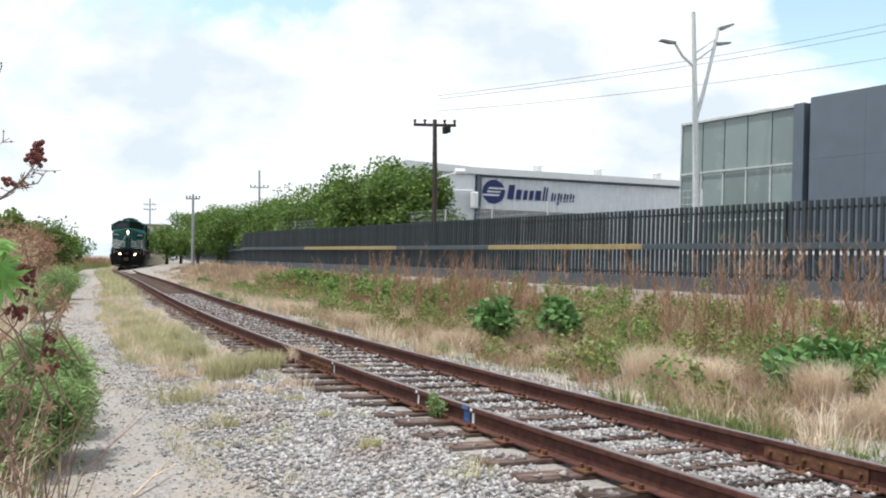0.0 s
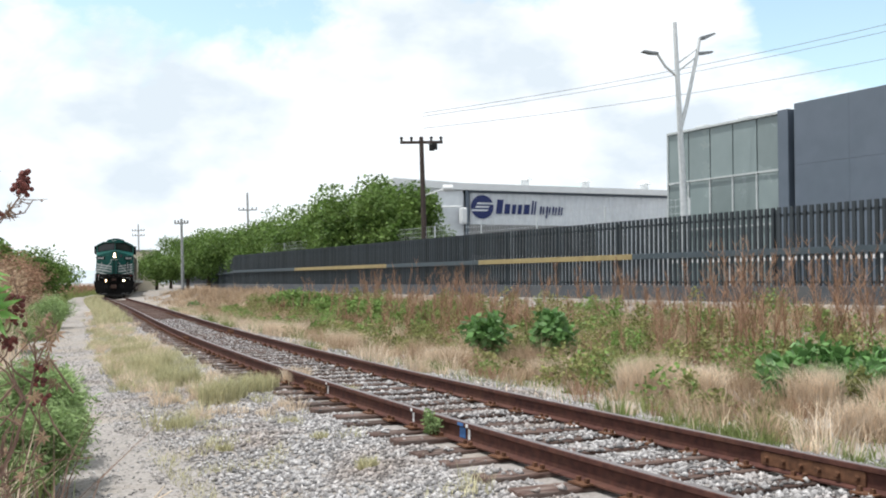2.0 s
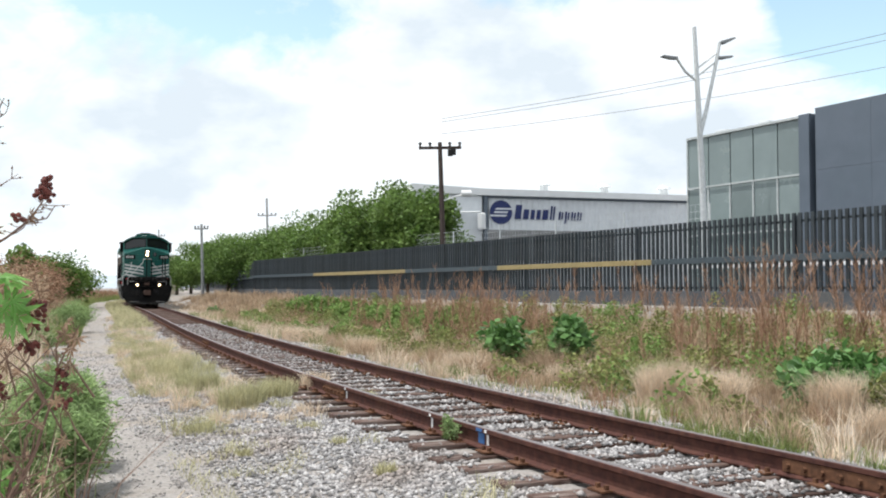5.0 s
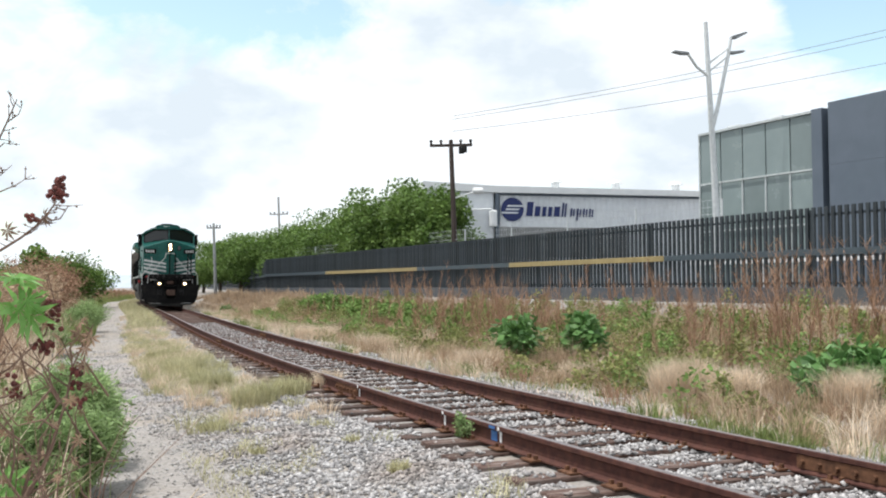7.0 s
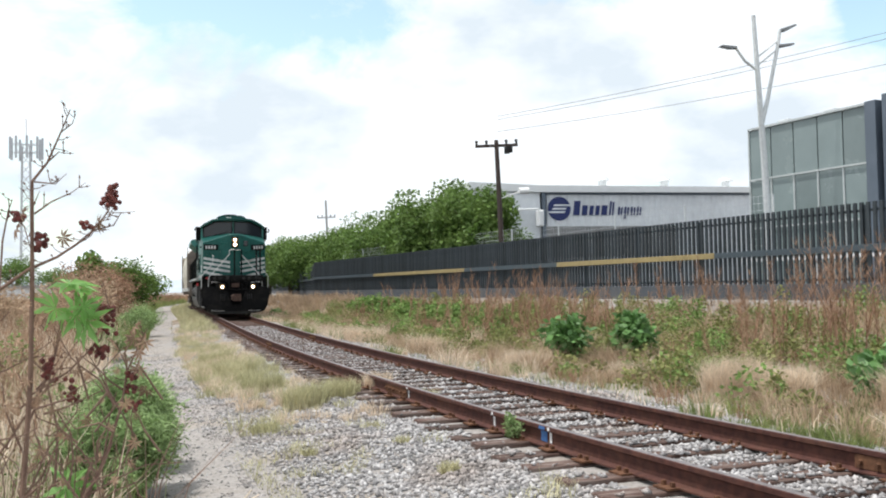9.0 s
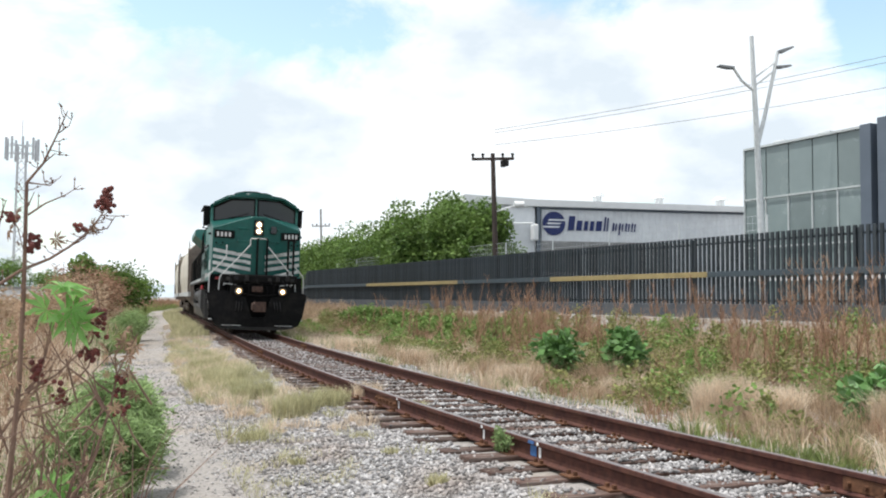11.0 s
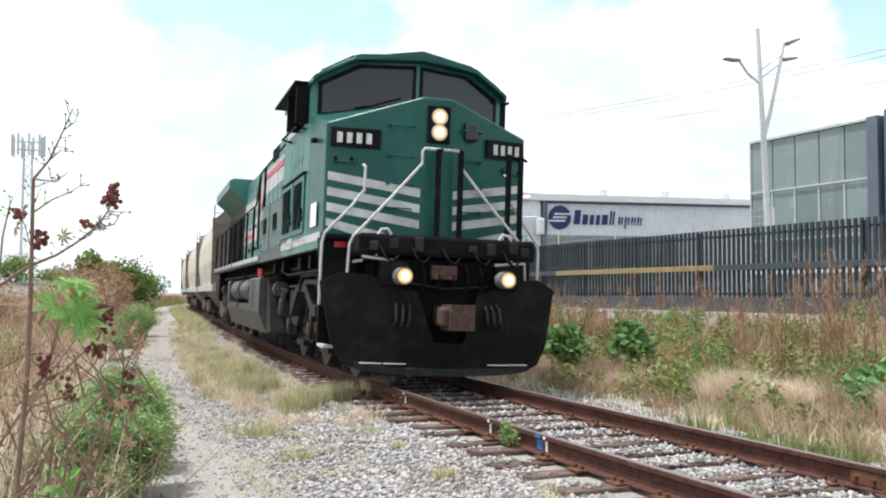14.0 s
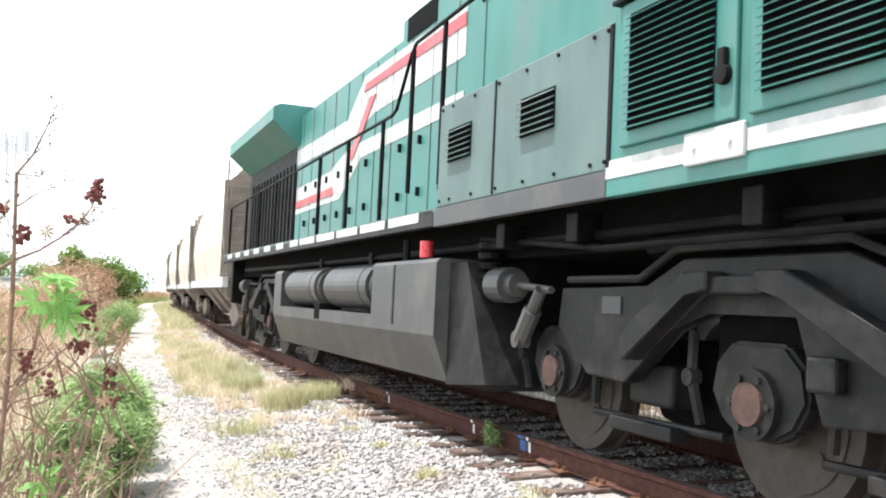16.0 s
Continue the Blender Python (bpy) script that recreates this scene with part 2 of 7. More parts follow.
M = dict(
    dirt=mat("dry_earth", (0.235, 0.214, 0.200), (0.360, 0.335, 0.315), 26, 0.95, 0.5, c3=(0.30, 0.24, 0.17), scale3=0.6, amount3=0.6, spec=0.1),
    stone=mat("ballast_stone", (0.23, 0.22, 0.22), (0.41, 0.395, 0.39), 30, 0.9, 0.3, c3=(0.24, 0.19, 0.16), scale3=0.9, amount3=0.7, island=0.6, spec=0.2),
    tie=mat("weathered_tie_wood", (0.055, 0.032, 0.027), (0.13, 0.085, 0.070), 9, 0.9, 0.6, c3=(0.25, 0.22, 0.20), scale3=2.2, amount3=0.6, rnd=0.35, stretch=(1, 8, 8), spec=0.15),
    rust=mat("rusted_rail_steel", (0.050, 0.020, 0.017), (0.102, 0.042, 0.032), 14, 0.85, 0.3, c3=(0.12, 0.058, 0.038), scale3=2.5, spec=0.25),
    railtop=mat("worn_rail_head", (0.20, 0.16, 0.15), (0.30, 0.26, 0.25), 20, 0.45, 0.05, metal=0.8),
    orange=mat("orange_rust", (0.085, 0.044, 0.029), (0.17, 0.085, 0.05), 20, 0.9, 0.3, spec=0.1),
    bluepaint=mat("blue_paint_mark", (0.03, 0.10, 0.28), (0.06, 0.16, 0.36), 40, 0.7, 0.1),
    whitepaint=mat("white_paint", (0.40, 0.41, 0.41), (0.56, 0.57, 0.56), 6, 0.6, 0.05, c3=(0.24, 0.23, 0.215), scale3=2.5, amount3=0.7),
    fadebar=mat("faded_pale_green_paint", (0.07, 0.20, 0.17), (0.10, 0.24, 0.20), 6, 0.6, 0.0),
    # darker copy of the loco green, with the shaded front's tone in it
    green=mat("loco_green_paint", (0.0016, 0.060, 0.050), (0.004, 0.082, 0.068), 5, 0.40, 0.04, c3=(0.014, 0.092, 0.079), scale3=1.4, amount3=0.45, spec=0.3),
    # lighter copy for the sides: sunlight painted in, plus grey weathering patches
    greenside=mat("sunlit_weathered_green", (0.020, 0.135, 0.115), (0.038, 0.180, 0.155), 4, 0.45, 0.05, c3=(0.10, 0.155, 0.148), scale3=0.9, amount3=0.75, stretch=(1, 1, 0.35)),
    greyside=mat("soot_grey_green_paint", (0.065, 0.115, 0.108), (0.105, 0.155, 0.147), 4, 0.6, 0.06, c3=(0.055, 0.075, 0.075), scale3=1.5, amount3=0.6, stretch=(1, 1, 0.4)),
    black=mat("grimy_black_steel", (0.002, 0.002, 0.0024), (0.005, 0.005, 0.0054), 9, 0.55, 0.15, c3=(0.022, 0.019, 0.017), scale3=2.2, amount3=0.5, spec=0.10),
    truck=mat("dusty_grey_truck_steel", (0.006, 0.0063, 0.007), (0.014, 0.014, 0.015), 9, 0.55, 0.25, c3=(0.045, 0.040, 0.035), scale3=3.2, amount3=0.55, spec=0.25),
    tank=mat("grey_tank_paint", (0.036, 0.037, 0.039), (0.055, 0.056, 0.058), 5, 0.5, 0.08, c3=(0.11, 0.10, 0.09), scale3=1.3, amount3=0.6),
    wheel=mat("wheel_steel", (0.038, 0.032, 0.027), (0.070, 0.058, 0.050), 12, 0.6, 0.1, metal=0.3),
    hubrust=mat("rusty_hub", (0.055, 0.034, 0.03), (0.09, 0.055, 0.046), 18, 0.85, 0.3, spec=0.2),
    coupler=mat("rusty_brown_coupler", (0.035, 0.018, 0.014), (0.085, 0.048, 0.036), 12, 0.85, 0.3),
    # near-black for recessed parts; the shade inside them is put into the colour
    dark=mat("shade_black_recess", (0.003, 0.003, 0.0035), (0.007, 0.007, 0.007), 10, 0.9, 0.1, spec=0.08),
    window=glassy("cab_window_glass", (0.012, 0.015, 0.018), 0.05),
    silver=mat("silver_handrail", (0.42, 0.42, 0.42), (0.56, 0.56, 0.55), 14, 0.5, 0.05),
    redpaint=mat("red_stripe_paint", (0.40, 0.045, 0.06), (0.50, 0.07, 0.085), 6, 0.5, 0.05, c3=(0.50, 0.30, 0.30), amount3=0.3),
    redlens=mat("red_reflector", (0.45, 0.02, 0.03), (0.55, 0.04, 0.05), 30, 0.3, 0.0),
    lamp=glow("warm_reflector_glow", (1.0, 0.60, 0.24), 1.0),
    bulb=glow("bright_warm_bulb", (1.0, 0.80, 0.46), 40.0),
    hopper=mat("cream_hopper_paint", (0.50, 0.46, 0.38), (0.62, 0.58, 0.50), 3, 0.6, 0.08, c3=(0.34, 0.26, 0.18), scale3=0.8, amount3=0.5, stretch=(1, 1, 0.3)),
    hopperend=mat("brown_grey_hopper_end", (0.16, 0.13, 0.11), (0.25, 0.21, 0.18), 4, 0.75, 0.1, c3=(0.10, 0.075, 0.06), scale3=1.2),
    fence=mat("dark_slate_fence_paint", (0.031, 0.039, 0.046), (0.045, 0.054, 0.062), 6, 0.6, 0.05, rnd=0.25, spec=0.3),
    fencerail=mat("slate_blue_rail_paint", (0.040, 0.058, 0.072), (0.060, 0.080, 0.096), 3, 0.55, 0.05),
    yellowrail=mat("ochre_yellow_rail_paint", (0.26, 0.20, 0.09), (0.36, 0.28, 0.13), 3, 0.6, 0.05),
    asphalt=mat("yard_asphalt", (0.035, 0.036, 0.039), (0.06, 0.06, 0.063), 12, 0.9, 0.2, c3=(0.09, 0.088, 0.085), scale3=0.5),
    concrete=mat("grey_concrete", (0.20, 0.20, 0.205), (0.32, 0.315, 0.31), 2.5, 0.9, 0.2, c3=(0.13, 0.125, 0.12), scale3=0.6),
    plinth=mat("dark_blue_grey_plinth_paint", (0.055, 0.063, 0.075), (0.085, 0.094, 0.108), 2.5, 0.85, 0.2, c3=(0.13, 0.125, 0.12), scale3=0.8, amount3=0.6),
    kerb=mat("pale_kerb_concrete", (0.42, 0.40, 0.37), (0.55, 0.53, 0.50), 5, 0.9, 0.2),
    sheet=mat("white_sheet_metal", (0.70, 0.72, 0.75), (0.79, 0.81, 0.83), 2, 0.45, 0.02, c3=(0.52, 0.53, 0.55), scale3=0.4, amount3=0.5),
    roofwhite=mat("white_roof_metal", (0.78, 0.78, 0.78), (0.84, 0.84, 0.84), 2, 0.4, 0.02),
    navy=mat("navy_sign_paint", (0.012, 0.022, 0.11), (0.018, 0.03, 0.14), 6, 0.5, 0.0),
    panel=mat("blue_grey_cladding", (0.105, 0.130, 0.165), (0.125, 0.152, 0.19), 1.2, 0.6, 0.03, c3=(0.10, 0.13, 0.16), scale3=0.7),
    mesh=mat("pale_green_glass_screen", (0.19, 0.235, 0.235), (0.235, 0.285, 0.285), 0.6, 0.25, 0.0, rnd=0.14),
    frame_metal=mat("pale_window_metal", (0.45, 0.48, 0.48), (0.55, 0.58, 0.58), 5, 0.5, 0.0),
    galv=mat("galvanised_pole", (0.55, 0.57, 0.58), (0.68, 0.70, 0.70), 10, 0.5, 0.03, metal=0.2),
    polewood=mat("dark_utility_pole", (0.045, 0.032, 0.028), (0.08, 0.058, 0.05), 6, 0.9, 0.3, stretch=(4, 4, 0.5)),
    greypole=mat("grey_concrete_pole", (0.30, 0.30, 0.30), (0.40, 0.40, 0.40), 6, 0.9, 0.1),
    wire=mat("cable", (0.10, 0.10, 0.11), (0.14, 0.14, 0.15), 5, 0.6, 0.0),
    tower=mat("pale_lattice_steel", (0.42, 0.44, 0.47), (0.52, 0.54, 0.57), 5, 0.6, 0.0),
    leaf=mat("tree_leaf", (0.088, 0.158, 0.036), (0.172, 0.258, 0.068), 1.2, 0.6, 0.0, island=0.45, sub=0.3, spec=0.25),
    bark=mat("tree_bark", (0.07, 0.05, 0.035), (0.13, 0.10, 0.075), 12, 0.95, 0.5),
    bushleaf=mat("bright_bush_leaf", (0.080, 0.180, 0.050), (0.16, 0.295, 0.095), 3, 0.5, 0.0, island=0.45, sub=0.25, spec=0.35),
    weedleaf=mat("fine_weed_leaf", (0.20, 0.29, 0.115), (0.31, 0.41, 0.18), 3, 0.65, 0.0, island=0.4, sub=0.3, spec=0.2),
    brightleaf=mat("bright_palmate_leaf", (0.20, 0.42, 0.09), (0.34, 0.60, 0.20), 6, 0.45, 0.0, island=0.2, sub=0.4),
    drygrass=mat("dry_tan_grass", (0.34, 0.245, 0.165), (0.56, 0.425, 0.30), 0.8, 0.9, 0.0, island=0.35, sub=0.25, spec=0.1),
    palegrass=mat("pale_straw_grass", (0.61, 0.49, 0.37), (0.80, 0.675, 0.53), 1.5, 0.9, 0.0, island=0.3, sub=0.25, spec=0.1),
    greengrass=mat("green_grass", (0.145, 0.195, 0.065), (0.27, 0.30, 0.115), 0.9, 0.8, 0.0, island=0.35, sub=0.25, spec=0.1),
    weedgreen=mat("mid_green_weed_leaf", (0.12, 0.205, 0.05), (0.215, 0.32, 0.095), 2, 0.7, 0.0, island=0.4, sub=0.25, spec=0.25),
    weedolive=mat("grey_olive_weed", (0.165, 0.185, 0.065), (0.29, 0.29, 0.12), 0.8, 0.85, 0.0, island=0.4, sub=0.25, spec=0.1),
    olivegrass=mat("yellow_green_grass", (0.40, 0.385, 0.215), (0.60, 0.555, 0.36), 1.2, 0.85, 0.0, island=0.35, sub=0.25, spec=0.1),
    stalk=mat("red_brown_dry_stalk", (0.235, 0.135, 0.088), (0.42, 0.27, 0.185), 2, 0.9, 0.0, island=0.4, sub=0.1, spec=0.1),
    twig=mat("brown_twig", (0.13, 0.075, 0.055), (0.22, 0.14, 0.10), 12, 0.9, 0.2),
    seed=mat("dark_red_seed_pods", (0.085, 0.020, 0.018), (0.16, 0.045, 0.035), 30, 0.8, 0.3, island=0.3),
    brownleaf=mat("withered_brown_leaf", (0.25, 0.155, 0.10), (0.42, 0.29, 0.195), 6, 0.85, 0.0, island=0.35, sub=0.2),
    litter=mat("white_litter", (0.75, 0.75, 0.76), (0.85, 0.85, 0.85), 10, 0.6, 0.0),
    # distance haze is mixed into the hill's base colour
    farhill=mat("haze_painted_hill", (0.40, 0.45, 0.49), (0.45, 0.49, 0.53), 0.05, 1.0, 0.0, spec=0.0),
    boardface=mat("dull_board_face", (0.12, 0.13, 0.13), (0.20, 0.21, 0.205), 14, 0.5, 0.05),
    lamphead=mat("pale_grey_lamp_casting", (0.20, 0.21, 0.22), (0.28, 0.29, 0.30), 10, 0.5, 0.02),
    cream=mat("cream_wall", (0.50, 0.44, 0.34), (0.60, 0.54, 0.43), 1, 0.9, 0.05),
)


# ---- mesh helpers ----
def finish(name, bm, material, parent=None, label="", smooth=False):
    me = bpy.data.meshes.new(name)
    bmesh.ops.recalc_face_normals(bm, faces=bm.faces)
    bm.to_mesh(me)
    bm.free()
    me.materials.append(material)
    if smooth:
        for f in me.polygons:
            f.use_smooth = True
    ob = new(name, me)
    if parent:
        ob.parent = parent
    if label:
        ob["label"] = label
    return ob


def part(name, bm, material, parent, label="", smooth=False):
    return finish(name, bm, material, parent, label, smooth)


def raw(name, verts, faces, material, parent=None, label=""):
    me = bpy.data.meshes.new(name)
    me.from_pydata(verts, [], faces)
    me.update()
    me.materials.append(material)
    ob = new(name, me)
    if parent:
        ob.parent = parent
    if label:
        ob["label"] = label
    return ob


def box(bm, x0, x1, y0, y1, z0, z1, bev=0.0, m=None):
    r = bmesh.ops.create_cube(bm, size=1)
    vs = r["verts"]
    for v in vs:
        v.co = Vector(((x0 + x1) / 2 + v.co.x * (x1 - x0), (y0 + y1) / 2 + v.co.y * (y1 - y0), (z0 + z1) / 2 + v.co.z * (z1 - z0)))
        if m:
            v.co = m @ v.co
    if bev:
        es = list({e for v in vs for e in v.link_edges})
        bmesh.ops.bevel(bm, geom=es, offset=bev, segments=2, affect="EDGES", profile=0.5)
    return bm


def prism(bm, outline, axis, a, b):
    """Sweeps a closed outline along an axis: 'x' takes (y, z), 'y' takes (x, z), 'z' takes (x, y)."""
    def at(p, k):
        return {"x": (k, p[0], p[1]), "y": (p[0], k, p[1]), "z": (p[0], p[1], k)}[axis]
    v0 = [bm.verts.new(at(p, a)) for p in outline]
    v1 = [bm.verts.new(at(p, b)) for p in outline]
    n = len(outline)
    bm.faces.new(v0)
    bm.faces.new(v1[::-1])
    for i in range(n):
        bm.faces.new((v0[i], v1[i], v1[(i + 1) % n], v0[(i + 1) % n]))
    return bm


def tube(bm, pts, r, sides=8, r_end=None):
    """A round bar through the points."""
    pts = [Vector(p) for p in pts]
    rings = []
    for i, p in enumerate(pts):
        d = (pts[min(i + 1, len(pts) - 1)] - pts[max(i - 1, 0)]).normalized()
        u = d.orthogonal().normalized()
        if rings:
            u = (last - d * last.dot(d)).normalized()
        last = u
        w = d.cross(u)
        k = r if r_end is None else r + (r_end - r) * i / max(1, len(pts) - 1)
        rings.append([bm.verts.new(p + (u * math.cos(2 * math.pi * j / sides) + w * math.sin(2 * math.pi * j / sides)) * k) for j in range(sides)])
    for a, b in zip(rings, rings[1:]):
        for j in range(sides):
            bm.faces.new((a[j], a[(j + 1) % sides], b[(j + 1) % sides], b[j]))
    bm.faces.new(rings[0][::-1])
    bm.faces.new(rings[-1])
    return bm


def disc(bm, p, axis, r, depth, sides=24, r2=None):
    """A cylinder centred on p along an axis."""
    r2 = r if r2 is None else r2
    rot = Vector((0, 0, 1)).rotation_difference(Vector(axis)).to_matrix().to_4x4()
    bmesh.ops.create_cone(bm, cap_ends=True, segments=sides, radius1=r, radius2=r2, depth=depth, matrix=Matrix.Translation(p) @ rot)
    return bm


def B():
    return bmesh.new()


def root(name, label, category, group=""):
    e = new(name)
    e.empty_display_size = 0.2
    return tagged(e, label, category, group)


# ---- the track's line ----
K0, K1, K2 = -0.005741, 0.00030934, -7.4522e-06
STEP = 0.25
SS = np.arange(-60, 320, STEP)
KK = K0 + K1 * np.clip(SS, -10, 88) + K2 * np.clip(SS, -10, 88) ** 2 / 2
KK[SS > 88] = 0
HEAD = np.concatenate(([0], np.cumsum((KK[1:] + KK[:-1]) / 2 * STEP)))
ZERO = int(60 / STEP)
HEAD += 0.42194 - HEAD[ZERO]
MID = (HEAD[1:] + HEAD[:-1]) / 2
TX = np.concatenate(([0], np.cumsum(-np.sin(MID) * STEP)))
TY = np.concatenate(([0], np.cumsum(np.cos(MID) * STEP)))
TX += -0.5956 - TX[ZERO]
TY += 12.0 - TY[ZERO]


def on_track(s, u=0.0):
    """The point s metres along the track, u metres to its right, and the heading there."""
    h = np.interp(s, SS, HEAD)
    return np.interp(s, SS, TX) + np.cos(h) * u, np.interp(s, SS, TY) + np.sin(h) * u, h


def lateral(x, y):
    """Offset to the right of the track and distance along it, for arrays of places."""
    s = np.clip((np.asarray(y) - 12.0) * 1.07, -55, 315)
    for _ in range(5):
        px, py, h = on_track(s)
        s = np.clip(s + (x - px) * -np.sin(h) + (y - py) * np.cos(h), -59, 319)
    px, py, h = on_track(s)
    return (x - px) * np.cos(h) + (y - py) * np.sin(h), s


def hash_noise(x, y, scale, seed=0.0):
    """Smooth value noise for arrays."""
    x, y = np.asarray(x, float) / scale + 100 + seed * 17.3, np.asarray(y, float) / scale + 100 - seed * 9.1
    ix, iy = np.floor(x), np.floor(y)
    fx, fy = x - ix, y - iy
    fx, fy = fx * fx * (3 - 2 * fx), fy * fy * (3 - 2 * fy)

    def h(a, b):
        v = np.sin(a * 127.1 + b * 311.7 + seed) * 43758.5453
        return v - np.floor(v)
    return (h(ix, iy) * (1 - fx) + h(ix + 1, iy) * fx) * (1 - fy) + (h(ix, iy + 1) * (1 - fx) + h(ix + 1, iy + 1) * fx) * fy


PHI = radians(28.2)
F_ALONG = np.array((-math.sin(PHI), math.cos(PHI)))
F_RIGHT = np.array((math.cos(PHI), math.sin(PHI)))
F_DIST = 18.0


def by_fence(a, off=0.0):
    """A place a metres along the fence, off metres behind it."""
    p = F_RIGHT * (F_DIST + off) + F_ALONG * a
    return float(p[0]), float(p[1])


def ground_z(x, y):
    x, y = np.asarray(x, float), np.asarray(y, float)
    u, s = lateral(x, y)
    z = np.interp(u, [-60, -14, -7, -4.9, -4.2, -3.2, -2.2, -1.5, -1.0, 1.0, 1.5, 2.4, 3.4, 5.5], [-0.2, -0.15, -0.22, -0.37, -0.39, -0.36, -0.29, -0.222, -0.210, -0.210, -0.222, -0.32, -0.36, -0.25])
    d = F_DIST - (x * F_RIGHT[0] + y * F_RIGHT[1])
    rise = np.interp(d, [-200, -0.5, 0.6, 2.2, 4.5, 7.5], [0.62, 0.62, 0.60, 0.30, -0.08, -0.27])
    right = np.clip((u - 3.2) / 1.5, 0, 1)
    z = np.where(u > 3.2, z * (1 - right) + right * np.maximum(rise, -0.27), z)
    bump = (hash_noise(x, y, 1.3, 1) - 0.5) * 0.09 + (hash_noise(x, y, 0.35, 2) - 0.5) * 0.03
    return z + bump * np.clip((np.abs(u) - 1.4) / 1.0, 0.05, 1)


def lay_ground():
    def axis(lo, hi, fine_lo, fine_hi, fine):
        a = list(np.arange(fine_lo, fine_hi, fine))
        step, p = fine, fine_lo
        left = []
        while p > lo:
            step *= 1.22
            p -= step
            left.append(p)
        step, p, right = fine, a[-1], []
        while p < hi:
            step *= 1.22
            p += step
            right.append(p)
        return np.array(left[::-1] + a + right)
    xs, ys = axis(-3000, 3000, -14, 14, 0.22), axis(-600, 4500, 2, 45, 0.25)
    gx, gy = np.meshgrid(xs, ys)
    gz = ground_z(gx, gy)
    n, m = len(xs), len(ys)
    verts = np.stack((gx.ravel(), gy.ravel(), gz.ravel()), 1).tolist()
    faces = [(j * n + i, j * n + i + 1, (j + 1) * n + i + 1, (j + 1) * n + i) for j in range(m - 1) for i in range(n - 1)]
    ob = raw("ground", verts, faces, M["dirt"])
    for f in ob.data.polygons:
        f.use_smooth = True
    tagged(ob, "pale dry earth and gravel ground with a trodden footpath", "ground", kind="structure")


lay_ground()
# ---- railway track ----
GAUGE = 0.735


def lay_rails():
    track = root("railway_track", "single railway track with rusty rails on weathered wooden ties", "railway track")
    prof = [(-0.066, -0.172), (0.066, -0.172), (0.066, -0.160), (0.012, -0.145), (0.010, -0.050), (0.036, -0.036), (0.036, -0.004), (0.028, 0.0), (-0.028, 0.0), (-0.036, -0.004), (-0.036, -0.036), (-0.010, -0.050), (-0.012, -0.145), (-0.066, -0.160)]
    sl = np.concatenate((np.arange(-22, 40, 0.5), np.arange(40, 150, 2.0)))
    for side in (-1, 1):
        verts, faces = [], []
        for s in sl:
            for a, z in prof:
                x, y, h = on_track(s, side * GAUGE + a)
                verts.append((float(x), float(y), z))
        k = len(prof)
        for i in range(len(sl) - 1):
            for j in range(k):
                faces.append((i * k + j, i * k + (j + 1) % k, (i + 1) * k + (j + 1) % k, (i + 1) * k + j))
        ob = raw("rail", verts, faces, M["rust"], track, "rust-brown steel rail with a worn head")
        ob.data.materials.append(M["railtop"])
        for n, f in enumerate(ob.data.polygons):
            if n % k == 7:
                f.material_index = 1
    # ties, one by one
    bm = B()
    box(bm, -1.28, 1.28, -0.11, 0.11, -0.20, 0.0, 0.012)
    for v in bm.verts:
        v.co.z += 0.006 * math.sin(v.co.x * 9) * (1 if v.co.z > -0.1 else 0)
    first = part("tie", bm, M["tie"], track)
    rng = random.Random(4)
    s, n = -14.0, 0
    while s < 110:
        ob = first if n == 0 else new("tie", first.data)
        ob.parent = track
        x, y, h = on_track(s + rng.uniform(-0.04, 0.04), rng.uniform(-0.09, 0.07))
        ob.matrix_basis = pose(x, y, -0.172 + rng.uniform(-0.012, 0.0), rng.uniform(-1, 1), rng.uniform(-0.5, 0.5), math.degrees(h) + rng.uniform(-2.5, 2.5))
        s, n = s + 0.56, n + 1
    # tie plates and spikes, rusty
    bm = B()
    s = -14.0
    while s < 34:
        for side in (-1, 1):
            x, y, h = on_track(s, side * GAUGE)
            m = pose(x, y, -0.172, 0, 0, math.degrees(h))
            box(bm, -0.155, 0.155, -0.09, 0.09, 0.0, 0.014, 0, m)
            for q in (-1, 1):
                for w in (-1, 1):
                    box(bm, q * 0.092 - 0.014, q * 0.092 + 0.014, w * 0.05 - 0.014, w * 0.05 + 0.014, 0.0, 0.045, 0, m)
        s += 0.56
    tagged(part("tie_plate", bm, M["orange"], track, "orange-rusted tie plates and spikes"), kind="stuff")
    # joint bars with bolts
    for s0, side in ((-6.2, 1), (0.5, -1), (14.5, 1), (12.0, -1)):
        bm = B()
        x, y, h = on_track(s0, side * GAUGE)
        m = pose(x, y, 0, 0, 0, math.degrees(h))
        for q in (-1, 1):
            box(bm, q * 0.014 - (0.014 if q < 0 else 0), q * 0.014 + (0.014 if q > 0 else 0), -0.46, 0.46, -0.145, -0.045, 0.004, m)
            for k in range(6):
                yy = -0.4 + 0.16 * k
                disc(bm, m @ Vector((q * 0.04, yy, -0.095)), m.to_3x3() @ Vector((1, 0, 0)), 0.02, 0.035, 6)
        part("joint_bar", bm, M["orange"], track, "rusty bolted joint bar")
    # painted marks on the web
    for s0, material, lab in ((-3.68, M["bluepaint"], "blue paint mark"), (-3.80, M["litter"], "white paint mark"), (-2.63, M["litter"], "white paint mark"), (0.0, M["litter"], "white paint mark")):
        bm = B()
        x, y, h = on_track(s0, -GAUGE)
        m = pose(x, y, 0, 0, 0, math.degrees(h))
        w = 0.055 if material is M["bluepaint"] else 0.018
        box(bm, -0.016, -0.012, -w, w, -0.14, -0.05, 0, m)
